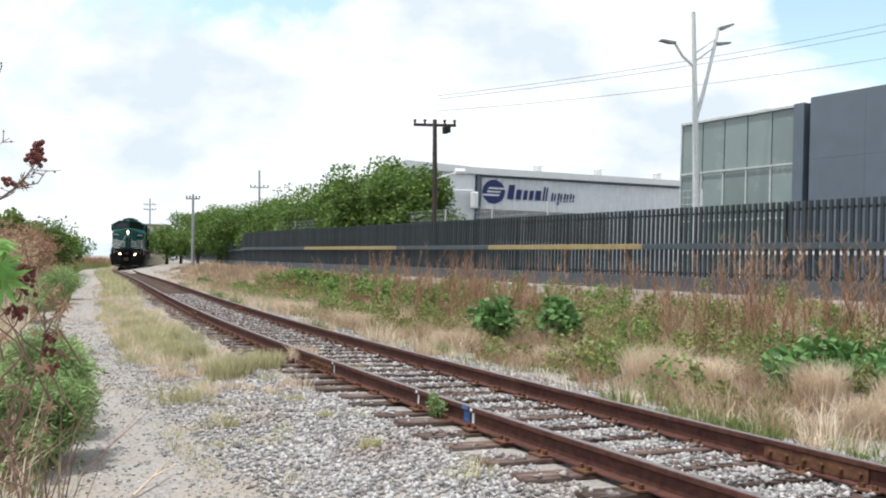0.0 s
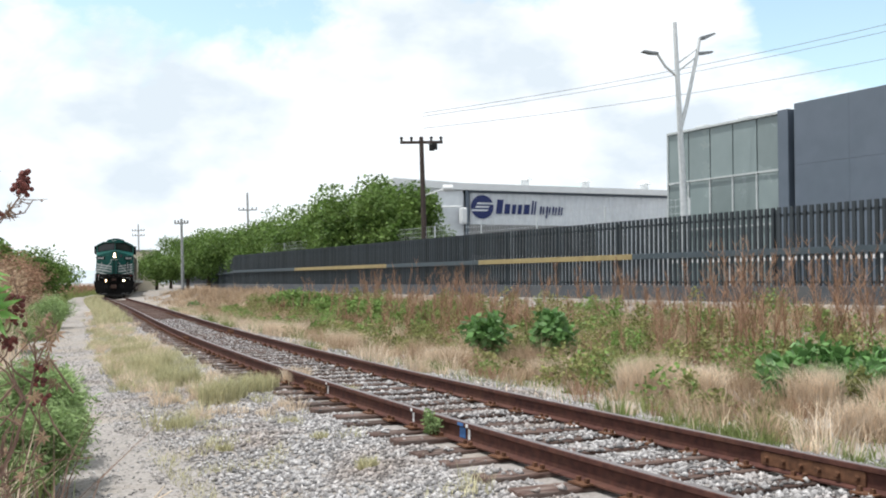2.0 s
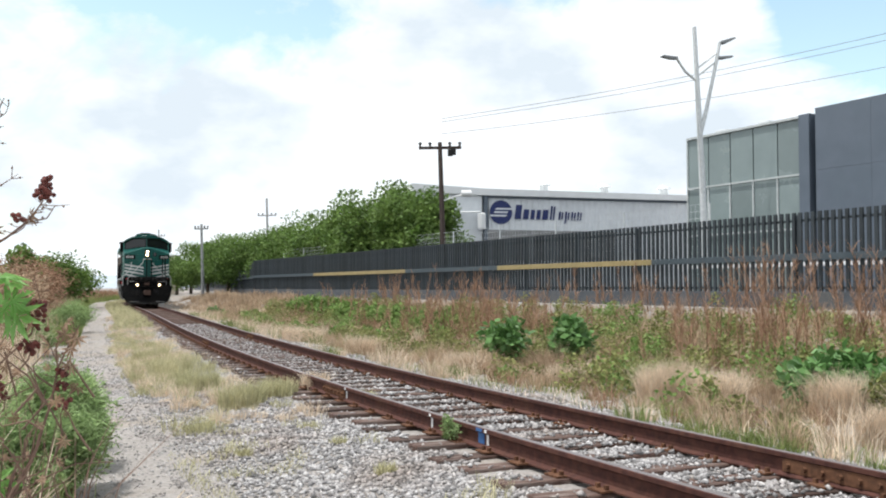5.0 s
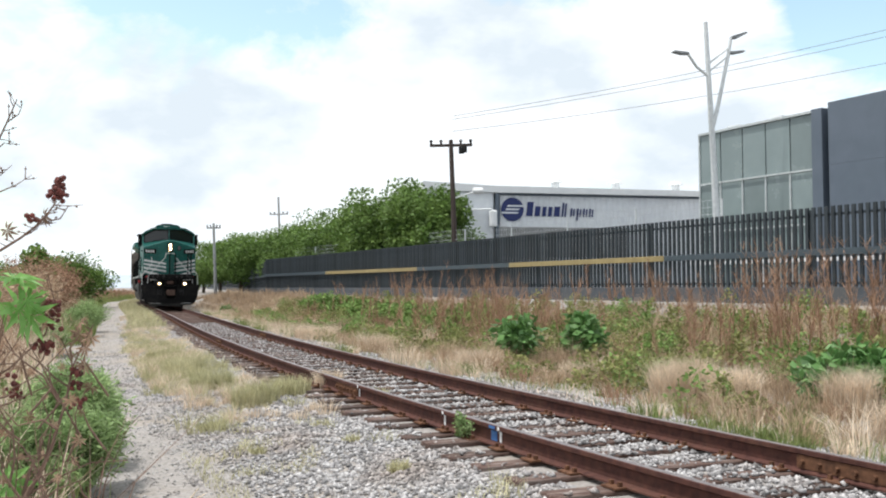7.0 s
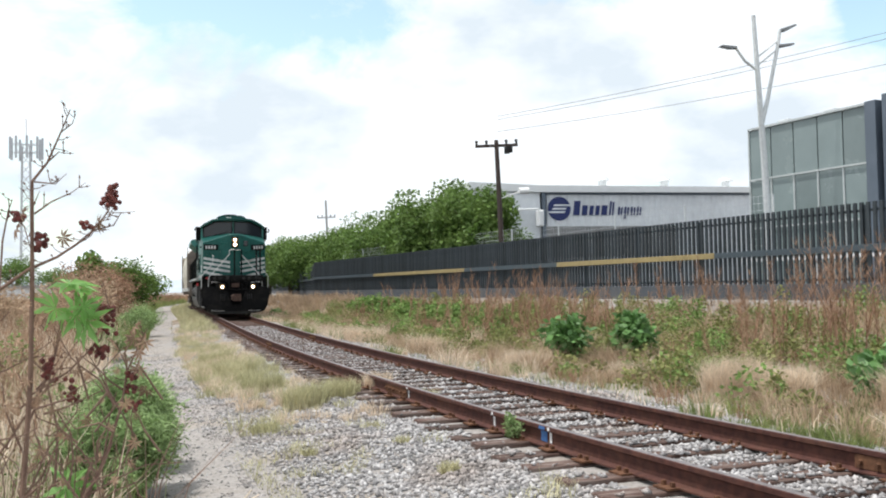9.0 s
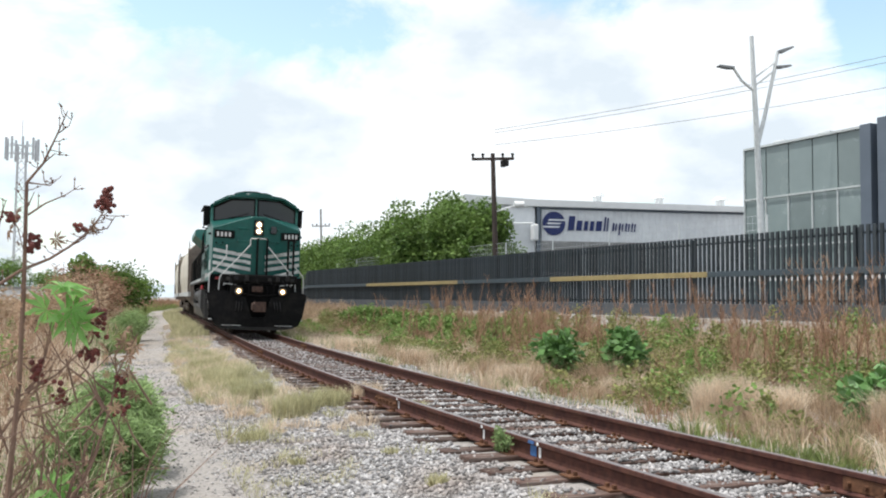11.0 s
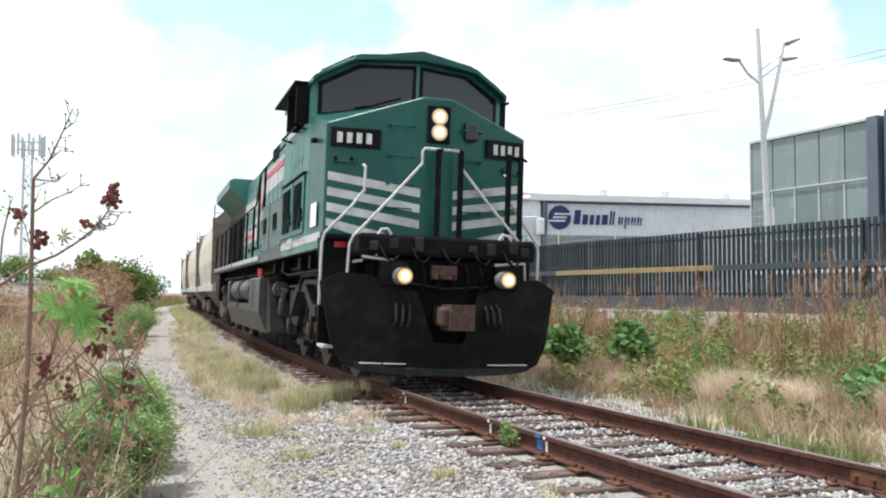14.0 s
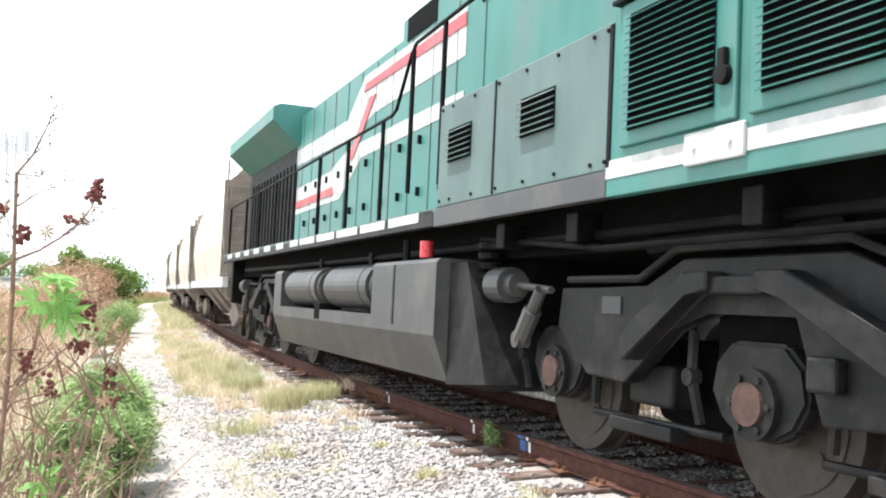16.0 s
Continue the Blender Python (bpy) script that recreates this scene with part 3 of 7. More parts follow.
        box(bm, -0.040, -0.0365, -w, w, -0.034, -0.006, 0, m)
        part("paint_mark", bm, material, track, lab)


lay_rails()


# ---- the slatted perimeter fence ----
def slat_fence(p0, p1, top, foot, group, wall_foot, yellow=(), pitch=0.19):
    """A fence from p0 to p1 with flat upright slats, a mid rail, and a concrete plinth below."""
    (x0, y0), (x1, y1) = p0, p1
    ln = math.hypot(x1 - x0, y1 - y0)
    ang = math.degrees(math.atan2(-(x1 - x0), y1 - y0))
    f = root("slatted_fence", "tall dark slate steel fence of upright slats on a concrete plinth", "fence", group)
    f.matrix_basis = pose(x0, y0, 0, 0, 0, ang)
    bm = B()
    box(bm, -0.02, 0.14, 0, ln, wall_foot - 0.3, foot, 0.01)
    part("plinth", bm, M["plinth"], f, "stained dark blue-grey plinth")
    bm = B()
    box(bm, -0.10, 0.16, 0, ln, wall_foot - 0.3, wall_foot + 0.06, 0.01)
    part("kerb_strip", bm, M["kerb"], f, "pale concrete footing strip")
    mid = foot + (top - foot) * 0.44
    n = int(ln / pitch)
    bm = B()
    box(bm, -0.03, 0.03, -0.22 * pitch, 0.22 * pitch, foot, top, 0)
    slat = part("slat", bm, M["fence"], f)
    for i in range(n):
        ob = slat if i == 0 else new("slat", slat.data)
        ob.parent = f
        ob.matrix_basis = pose(0.05, 0.1 + i * pitch, 0, 0, 0, 0)
    cuts = [0.0] + [c for ab in yellow for c in ab] + [ln]
    for i, (a, b) in enumerate(zip(cuts, cuts[1:])):
        if b - a < 0.05:
            continue
        bm = B()
        box(bm, -0.065, -0.02, a, b, mid - 0.09, mid + 0.07, 0.006)
        part("mid_rail", bm, M["yellowrail"] if i % 2 else M["fencerail"], f, "ochre yellow mid rail" if i % 2 else "slate blue mid rail")
    bm = B()
    box(bm, 0.075, 0.115, 0, ln, foot + 0.06, foot + 0.12, 0)
    box(bm, 0.075, 0.115, 0, ln, top - 0.22, top - 0.16, 0)
    part("stringer", bm, M["fence"], f)
    k = 0.0
    while k < ln:
        bm = B()
        box(bm, 0.075, 0.155, k, k + 0.08, wall_foot, top - 0.05, 0.005)
        part("post", bm, M["fence"], f)
        k += 3.0
    return f


slat_fence(by_fence(-14), by_fence(61.5), 3.03, 1.14, "perimeter fence", 0.66, yellow=((35.2, 43.8), (51.7, 63.5)))
slat_fence((-14.2, 68.5), (-29.0, 118.0), 3.1, 1.14, "perimeter fence", 0.66)
slat_fence((-29.02, 118.1), (-62.0, 228.0), 3.1, 1.14, "perimeter fence", 0.66, pitch=0.55)


def wire_fence():
    """A light mesh fence on thin posts, standing in the yard."""
    f = root("wire_fence", "thin galvanised wire mesh fence behind the slatted fence", "fence")
    x0, y0 = by_fence(21, 2.0)
    f.matrix_basis = pose(x0, y0, 0.70, 0, 0, math.degrees(PHI))
    for k in range(11):
        bm = B()
        tube(bm, [(0, 4.0 * k, 0), (0, 4.0 * k, 3.05)], 0.03, 6)
        part("post", bm, M["galv"], f)
    bm = B()
    for k in range(15):
        tube(bm, [(0, 0, 0.1 + 0.21 * k), (0, 40, 0.1 + 0.21 * k)], 0.006, 4)
    for k in range(200):
        tube(bm, [(0, 0.2 * k, 1.6), (0, 0.2 * k, 3.04)], 0.004, 4)
    tagged(part("wire_mesh", bm, M["galv"], f, "thin wire mesh"), kind="stuff")
    r = root("barrier_rail", "pale painted steel barrier rail in the yard", "barrier")
    x0, y0 = by_fence(-6, 7.0)
    r.matrix_basis = pose(x0, y0, 0.70, 0, 0, math.degrees(PHI))
    bm = B()
    box(bm, -0.03, 0.03, 0, 34, 1.25, 1.37, 0.01)
    part("rail", bm, M["roofwhite"], r)
    for k in range(12):
        bm = B()
        box(bm, 0.031, 0.09, 0.3 + 3.0 * k, 0.38 + 3.0 * k, 0, 1.3)
        part("post", bm, M["galv"], r)
    # added wall, standing in for an unidentified pale lit band behind the slats
    w = root("pale_band_stand_in", "low white stand-in wall for an unidentified pale lit band in the yard", "wall")
    x0, y0 = by_fence(-14, 3.0)
    w.matrix_basis = pose(x0, y0, 0.70, 0, 0, math.degrees(PHI))
    bm = B()
    box(bm, 0, 0.2, 0, 28.5, 0, 1.15, 0.01)
    part("wall_body", bm, M["whitepaint"], w)
    bm = B()
    box(bm, -0.04, 0.24, -0.04, 28.54, 1.15, 1.21, 0.01)
    part("coping", bm, M["concrete"], w)


wire_fence()


def yard():
    verts, faces = [], []
    for k in range(26):
        a = -40 + 5 * k
        for off in (0.2, 9.0, 30.0):
            x, y = by_fence(a, off)
            verts.append((x, y, 0.70))
    for k in range(25):
        for j in range(2):
            faces.append((3 * k + j, 3 * k + j + 1, 3 * k + j + 4, 3 * k + j + 3))
    tagged(raw("pavement", verts, faces, M["asphalt"]), "dark asphalt yard behind the fence", "pavement", kind="structure")


yard()


# ---- warehouse with the painted sign ----
def warehouse():
    h = root("warehouse", "white corrugated metal warehouse with a navy painted sign", "warehouse")
    ang = math.degrees(math.atan2(63.99 - 60.06, 16.15 - 2.22))
    h.matrix_basis = pose(2.22, 60.06, 0, 0, 0, ang)
    ln = 26.0
    # corrugated front: ribs in the outline
    prof = []
    x = 0.25
    while x < ln:
        prof += [(x, 0.0), (x + 0.16, 0.0), (x + 0.20, -0.04), (x + 0.36, -0.04)]
        x += 0.40
    bm = B()
    prism(bm, prof + [(ln, 0.25), (0.25, 0.25)], "z", 0.3, 7.05)
    part("front_wall", bm, M["sheet"], h, "pale corrugated sheet wall")
    bm = B()
    box(bm, -4.6, -0.25, -0.1, 0.2, 0.3, 7.25)
    part("side_wing_wall", bm, M["sheet"], h, "plain white wall")
    bm = B()
    box(bm, -4.6, ln, 0.3, 24, 0.3, 7.0)
    part("hall", bm, M["sheet"], h)
    bm = B()
    prism(bm, [(-4.9, 7.75), (-0.2, 7.55), (ln, 7.45), (ln, 7.12), (-0.2, 7.12), (-4.9, 7.25)], "y", -0.35, 24.5)
    part("roof", bm, M["roofwhite"], h, "white metal roof edge")
    bm = B()
    box(bm, -0.12, 0.12, -0.22, 0.1, 0.3, 7.2)
    box(bm, 0.12, ln, -0.12, 0.0, 6.98, 7.118)
    part("sign_frame", bm, M["panel"], h, "grey frame round the sign wall")
    bm = B()
    box(bm, 0.12, 9.0, -0.07, -0.045, 3.0, 4.95)
    part("lower_panel", bm, M["concrete"], h, "patchy grey lower wall panel")
    for x in (5.2, 9.7, 14.3, 18.6):
        bm = B()
        disc(bm, (x, 3.0, 7.85), (0, 0, 1), 0.28, 0.9, 12)
        disc(bm, (x, 3.0, 8.35), (0, 0, 1), 0.55, 0.22, 12, 0.35)
        part("roof_vent", bm, M["galv"], h, "grey metal roof vent")
    # emblem: a navy disc crossed by pale bars
    z0, x0 = 6.08, 1.05
    bm = B()
    disc(bm, (x0, -0.065, z0), (0, 1, 0), 0.76, 0.03, 40)
    part("emblem_disc", bm, M["navy"], h, "round navy emblem")
    for dx, dz, w in ((0.22, 0.22, 0.62), (0.0, 0.0, 0.5), (-0.2, -0.22, 0.62)):
        bm = B()
        prism(bm, [(x0 + dx - w, z0 + dz - 0.055), (x0 + dx + w - 0.1, z0 + dz - 0.055), (x0 + dx + w, z0 + dz + 0.055), (x0 + dx - w + 0.1, z0 + dz + 0.055)], "y", -0.10, -0.082)
        part("emblem_bar", bm, M["sheet"], h, "pale emblem bar")
    # the brand name as plain slanted shapes
    def stroke(x, w, a, b, lean=0.12):
        bm = B()
        prism(bm, [(x + lean * a, z0 + a), (x + w + lean * a, z0 + a), (x + w + lean * b, z0 + b), (x + lean * b, z0 + b)], "y", -0.085, -0.05)
        part("sign_shape", bm, M["navy"], h, "navy painted sign shape")
    x = 2.02
    for w, a, b in ((0.46, -0.42, 0.5), (0.40, -0.42, 0.22), (0.30, -0.42, 0.2), (0.30, -0.42, 0.2), (0.42, -0.42, 0.22)):
        stroke(x, w - 0.04, a, b)
        x += w + 0.11
    for w, a, b in ((0.52, -0.42, 0.48), (0.36, -0.42, 0.12), (0.36, -0.66, 0.12), (0.34, -0.42, 0.12), (0.36, -0.42, 0.12)):
        stroke(x, 0.11, a, b)
        stroke(x + 0.2, 0.09, max(a, -0.42), b - 0.04)
        x += w + 0.08
    # wall lamp and down pipe
    bm = B()
    tube(bm, [(-2.3, -0.15, 6.0), (-0.6, -0.9, 6.0)], 0.05)
    box(bm, -0.62, -0.25, -1.0, -0.3, 4.9, 5.95, 0.1)
    part("wall_fixture", bm, M["roofwhite"], h, "white wall-mounted fixture")
    return h


warehouse()


# ---- glazed office block ----
def office():
    o = root("office_building", "two-storey blue-grey clad office block with a glazed screen", "building")
    x0, y0 = by_fence(0, 14.0)
    o.matrix_basis = pose(x0, y0, 0, 0, 0, math.degrees(PHI))
    # local: +y along the fence, +x away from it
    def along(deg):
        return 32.0 / math.tan(PHI + radians(-deg))
    ya, yb, yc, yd = along(-14.2), along(-20.6), along(-21.5), along(-27.5)
    top = 1.22 + 0.2285 * 32
    bm = B()
    box(bm, 0.3, 12, yb, ya - 0.05, 0.3, top - 0.3)
    part("glazed_core", bm, M["panel"], o)
    bm = B()
    box(bm, -0.3, 12, yb - 0.55, yb, 0.3, top, 0.02)
    part("corner_pier", bm, M["panel"], o, "blue-grey corner pier")
    # set-back infill coloured near black for the shade in the gap
    bm = B()
    box(bm, 0.6, 12, yc + 0.02, yb - 0.56, 0.3, top - 0.1)
    part("shadow_gap", bm, M["dark"], o, "dark vertical gap")
    for i in range(4):
        for j in range(3):
            w = (yc - yd) / 2
            bm = B()
            if i < 2:
                box(bm, -0.3, 12 if i == 0 and j == 0 else -0.1, yd + i * w + 0.004, yd + (i + 1) * w - 0.004, 0.3 + j * 2.9, min(top + 0.15, 0.3 + (j + 1) * 2.9 - 0.008), 0)
                part("cladding_panel", bm, M["panel"], o, "large blue-grey cladding panel")
            else:
                bm.free()
    bm = B()
    box(bm, -0.08, 12, yd - 9, yc, 0.3, top + 0.14)
    part("solid_block", bm, M["panel"], o, "blue-grey clad block")
    cols = 5
    for i in range(cols):
        for j in range(3):
            a, b = yb + (ya - yb) * i / cols, yb + (ya - yb) * (i + 1) / cols
            z0 = (1.0, 3.75, 6.05)[j]
            z1 = (3.7, 6.0, top - 0.12)[j]
            bm = B()
            box(bm, 0.0, 0.04, a + 0.03, b - 0.03, z0, z1, 0)
            part("glass_panel", bm, M["mesh"], o, "pale green translucent screen panel")
    bm = B()
    for i in range(cols + 1):
        a = yb + (ya - yb) * i / cols
        box(bm, -0.06, -0.004, a - 0.04, a + 0.04, 0.5, 6.05 if 0 < i < cols else top)
    for z in (3.7, 6.0):
        box(bm, -0.10, -0.062, yb, ya, z, z + 0.08)
    part("mullion_grid", bm, M["frame_metal"], o, "pale metal mullions")
    bm = B()
    box(bm, -0.1, 12, yb, ya, top - 0.1, top)
    part("parapet", bm, M["frame_metal"], o)
    for a in (0.3, 0.68):
        bm = B()
        box(bm, 0.3, 0.9, yb + (ya - yb) * a, yb + (ya - yb) * a + 0.7, top, top + 0.18, 0.03)
        part("roof_unit", bm, M["galv"], o)


office()


# ---- poles, lamps, cables ----
def street_lamp():
    o = root("street_lamp", "tall pale galvanised street lamp with three arms", "street lamp")
    x, y = 7.84, 29.99
    o.matrix_basis = pose(x + 0.32, y, 0.6, 0, -2.0, 15)
    bm = B()
    tube(bm, [(0, 0, 0), (0, 0, 4.5), (-0.05, 0, 8.98)], 0.13, 10, 0.065)
    part("pole", bm, M["galv"], o)
    bm = B()
    tube(bm, [(0.02, 0, 5.6), (0.25, 0, 6.3), (0.72, 0, 8.0), (0.83, 0, 8.5)], 0.075, 8, 0.05)
    part("branch_pole", bm, M["galv"], o)
    for z in (7.65, 7.9):
        bm = B()
        tube(bm, [(0, 0, z - 0.25), (0.7, 0, z + 0.25)], 0.03, 6)
        part("tie_bar", bm, M["galv"], o)
    bm = B()
    tube(bm, [(0, 0, 7.2), (-0.45, 0, 7.55), (-0.72, 0, 7.95)], 0.045, 8)
    part("arm", bm, M["galv"], o)
    for p, d in (((0.83, 0, 8.5), 1), ((0.72, 0, 8.0), 1), ((-0.72, 0, 7.95), -1)):
        bm = B()
        prism(bm, [(p[0], p[2] - 0.03), (p[0] + d * 0.2, p[2] - 0.03), (p[0] + d * 0.55, p[2] + 0.04 + 0.1 * (p[2] > 8.2)), (p[0] + d * 0.5, p[2] + 0.08 + 0.1 * (p[2] > 8.2)), (p[0], p[2] + 0.035)], "y", -0.10, 0.10)
        part("lamp_head", bm, M["lamphead"], o, "grey lamp head")


street_lamp()


def utility_pole(x, y, h, material, arms, w, name="utility_pole", label="dark wooden utility pole with a crossarm and insulators"):
    o = root(name, label, "utility pole")
    o.matrix_basis = pose(x + 0.2, y, 0.2, 0, -1.8, 8)
    bm = B()
    tube(bm, [(0, 0, -0.4), (0, 0, h - 0.2)], 0.16, 10, 0.10)
    part("pole", bm, material, o)
    for z in arms:
        bm = B()
        box(bm, -w / 2, w / 2, -0.06, 0.06, z - 0.06, z + 0.06)
        part("crossarm", bm, material, o)
        for k in range(5):
            bm = B()
            xx = -w / 2 + 0.06 + (w - 0.12) * k / 4
            disc(bm, (xx, 0, z + 0.16), (0, 0, 1), 0.05, 0.2, 8)
            disc(bm, (xx, 0, z + 0.2), (0, 0, 1), 0.08, 0.05, 8)
            part("insulator", bm, M["truck"], o)
    return o


p = utility_pole(-0.44, 43.0, 7.9, M["polewood"], (7.45,), 1.95)
bm = B()
disc(bm, (0.45, -0.1, 7.2), (0, 0, 1), 0.12, 0.3, 8)
disc(bm, (0.6, -0.1, 7.25), (0, 0, 1), 0.12, 0.3, 8)
part("fuse_box", bm, M["truck"], p)
bm = B()
tube(bm, [(0, 0, 5.0), (0.9, -0.3, 5.25)], 0.03)
disc(bm, (1.1, -0.35, 5.3), (1, 0, 0), 0.14, 0.45, 8)
part("flood_lamp", bm, M["roofwhite"], p, "white flood lamp")
utility_pole(-19.1, 98.2, 10.6, M["greypole"], (8.6,), 1.9, label="thin grey concrete utility pole with a crossarm")
utility_pole(-21.8, 82.2, 6.8, M["greypole"], (6.2,), 1.2, label="thin grey concrete utility pole with a crossarm")
utility_pole(-24.4, 38.9, 7.6, M["polewood"], (7.1, 6.2), 2.4)
utility_pole(-46.5, 150.0, 10.5, M["greypole"], (9.3, 8.5), 1.9, label="thin grey concrete utility pole with a crossarm")


def cables():
    for k, (z0, z1) in enumerate(((9.0, 15.6), (8.85, 15.2), (8.3, 13.6))):
        o = root("overhead_cable", "thin dark overhead cable strung across the sky", "cable", "overhead cables")
        bm = B()
        pts = []
        for i in range(17):
            f = i / 16
            pts.append((-0.4 + 33 * f, 43 - 4.5 * f, z0 + (z1 - z0) * f - 2.6 * f * (1 - f)))
        tube(bm, pts, 0.012, 4)
        part("cable_line", bm, M["wire"], o)


cables()


def lattice_tower():
    o = root("telecom_tower", "pale lattice telecom tower with antennas", "tower")
    r = 150.0
    a = radians(27.9)
    o.matrix_basis = pose(-r * math.sin(a), r * math.cos(a), 0, 0, 0, 20)
    H = 23.0
    bm = B()
    for i in range(4):
        c, s = math.cos(i * math.pi / 2 + 0.785), math.sin(i * math.pi / 2 + 0.785)
        tube(bm, [(c * 1.1, s * 1.1, 0), (c * 0.75, s * 0.75, H)], 0.09, 5)
    part("leg_frame", bm, M["tower"], o)
    bm = B()
    n = 16
    for k in range(n):
        z0, z1 = H * k / n, H * (k + 1) / n
        for i in range(4):
            a0, a1 = i * math.pi / 2 + 0.785, (i + 1) * math.pi / 2 + 0.785
            q0, q1 = 1.1 - 0.35 * z0 / H, 1.1 - 0.35 * z1 / H
            tube(bm, [(math.cos(a0) * q0, math.sin(a0) * q0, z0), (math.cos(a1) * q1, math.sin(a1) * q1, z1)], 0.05, 4)
    part("bracing", bm, M["tower"], o)
    for k in range(9):
        bm = B()
        a = k * 2 * math.pi / 9
        box(bm, math.cos(a) * 2.2 - 0.15, math.cos(a) * 2.2 + 0.15, math.sin(a) * 2.2 - 0.15, math.sin(a) * 2.2 + 0.15, 21.0, 24.2)
        part("antenna", bm, M["tower"], o)
    bm = B()
    for z in (22.0, 23.2):
        for k in range(9):
            a = k * 2 * math.pi / 9
            tube(bm, [(0, 0, z), (math.cos(a) * 2.2, math.sin(a) * 2.2, z)], 0.05, 4)
    tube(bm, [(0, 0, 22), (0, 0, 27)], 0.06, 5)
    part("antenna_mount", bm, M["tower"], o)


lattice_tower()


def far_things():
    o = root("far_house", "low cream house wall in the distance", "house")
    o.matrix_basis = pose(-38.4, 124.2, 0, 0, 0, 17)
    bm = B()
    box(bm, -1.8, 2.5, 0, 6, 0, 5.3)
    part("wall", bm, M["cream"], o)
    bm = B()
    box(bm, -2.0, 2.7, -0.2, 6.2, 5.3, 5.55)
    part("roof", bm, M["concrete"], o)
    for k in range(2):
        bm = B()
        box(bm, -1.0 + 1.9 * k, 0.0 + 1.9 * k, -0.05, 0.05, 2.4, 3.6)
        part("window", bm, M["dark"], o)
    # long low ridge far off, its haze painted on as pale blue
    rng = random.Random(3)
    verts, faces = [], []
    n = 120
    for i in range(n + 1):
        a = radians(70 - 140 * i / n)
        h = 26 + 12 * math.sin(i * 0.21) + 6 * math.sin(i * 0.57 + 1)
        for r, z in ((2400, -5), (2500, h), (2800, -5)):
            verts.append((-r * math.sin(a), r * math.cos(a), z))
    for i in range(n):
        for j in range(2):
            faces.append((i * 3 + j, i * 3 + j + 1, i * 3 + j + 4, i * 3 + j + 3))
    tagged(raw("backdrop", verts, faces, M["farhill"]), "far hills on the horizon with pale blue haze in their colour", "hill", kind="structure")
    o = root("white_shed", "low white shed far beyond the weeds", "shed")
    o.matrix_basis = pose(-50, 92, 0, 0, 0, 28)
    bm = B()
    box(bm, -9, 9, 0, 6, 0, 1.9)
    part("wall", bm, M["sheet"], o)
    bm = B()
    box(bm, -9.3, 9.3, -0.3, 6.3, 1.9, 2.15)
    part("roof", bm, M["concrete"], o)


far_things()
TRAIN, ROLLERS = [], []


# ---- locomotive: local x to its left side seen from ahead, y towards its rear, z up from the rail head ----
def quad_part(name, pts, material, parent, label="", thick=0.006, out=(0, 0, 0)):
    """A thin plate through the points, pushed out by the vector."""
    bm = B()
    o = Vector(out)
    a = [bm.verts.new(Vector(p)) for p in pts]
    b = [bm.verts.new(Vector(p) + o) for p in pts]
    n = len(pts)
    bm.faces.new(a[::-1])
    bm.faces.new(b)
    for i in range(n):
        bm.faces.new((a[i], a[(i + 1) % n], b[(i + 1) % n], b[i]))
    if name.startswith("windscreen"):
        for v in bm.verts:
            v.co.y += 0.32 * abs(v.co.x) - 0.12
    return part(name, bm, material, parent, label)


def wheelset(parent, y, r=0.53, reach=0.62, name="wheelset"):
    bm = B()
    ax = (1, 0, 0)
    disc(bm, (0, 0, 0), ax, 0.09, 2 * reach + 0.5, 12)
    for sd in (-1, 1):
        disc(bm, (sd * (GAUGE + 0.0), 0, 0), ax, r, 0.13, 36)
        disc(bm, (sd * (GAUGE - 0.075), 0, 0), ax, r + 0.03, 0.03, 36)
        disc(bm, (sd * (GAUGE + 0.066), 0, 0), ax, r * 0.80, 0.02, 32, r * 0.74)
        disc(bm, (sd * (GAUGE + 0.09), 0, 0), ax, 0.17, 0.08, 18)
        for k in range(3):
            a = k * 2.09
            disc(bm, (sd * (GAUGE + 0.08), math.cos(a) * 0.3, math.sin(a) * 0.3), ax, 0.03, 0.03, 8)
    ob = part(name, bm, M["wheel"], parent, "worn steel wheelset")
    ROLLERS.append((ob, pose(0, y, r), r))
    ob.matrix_basis = pose(0, y, r)
    return ob


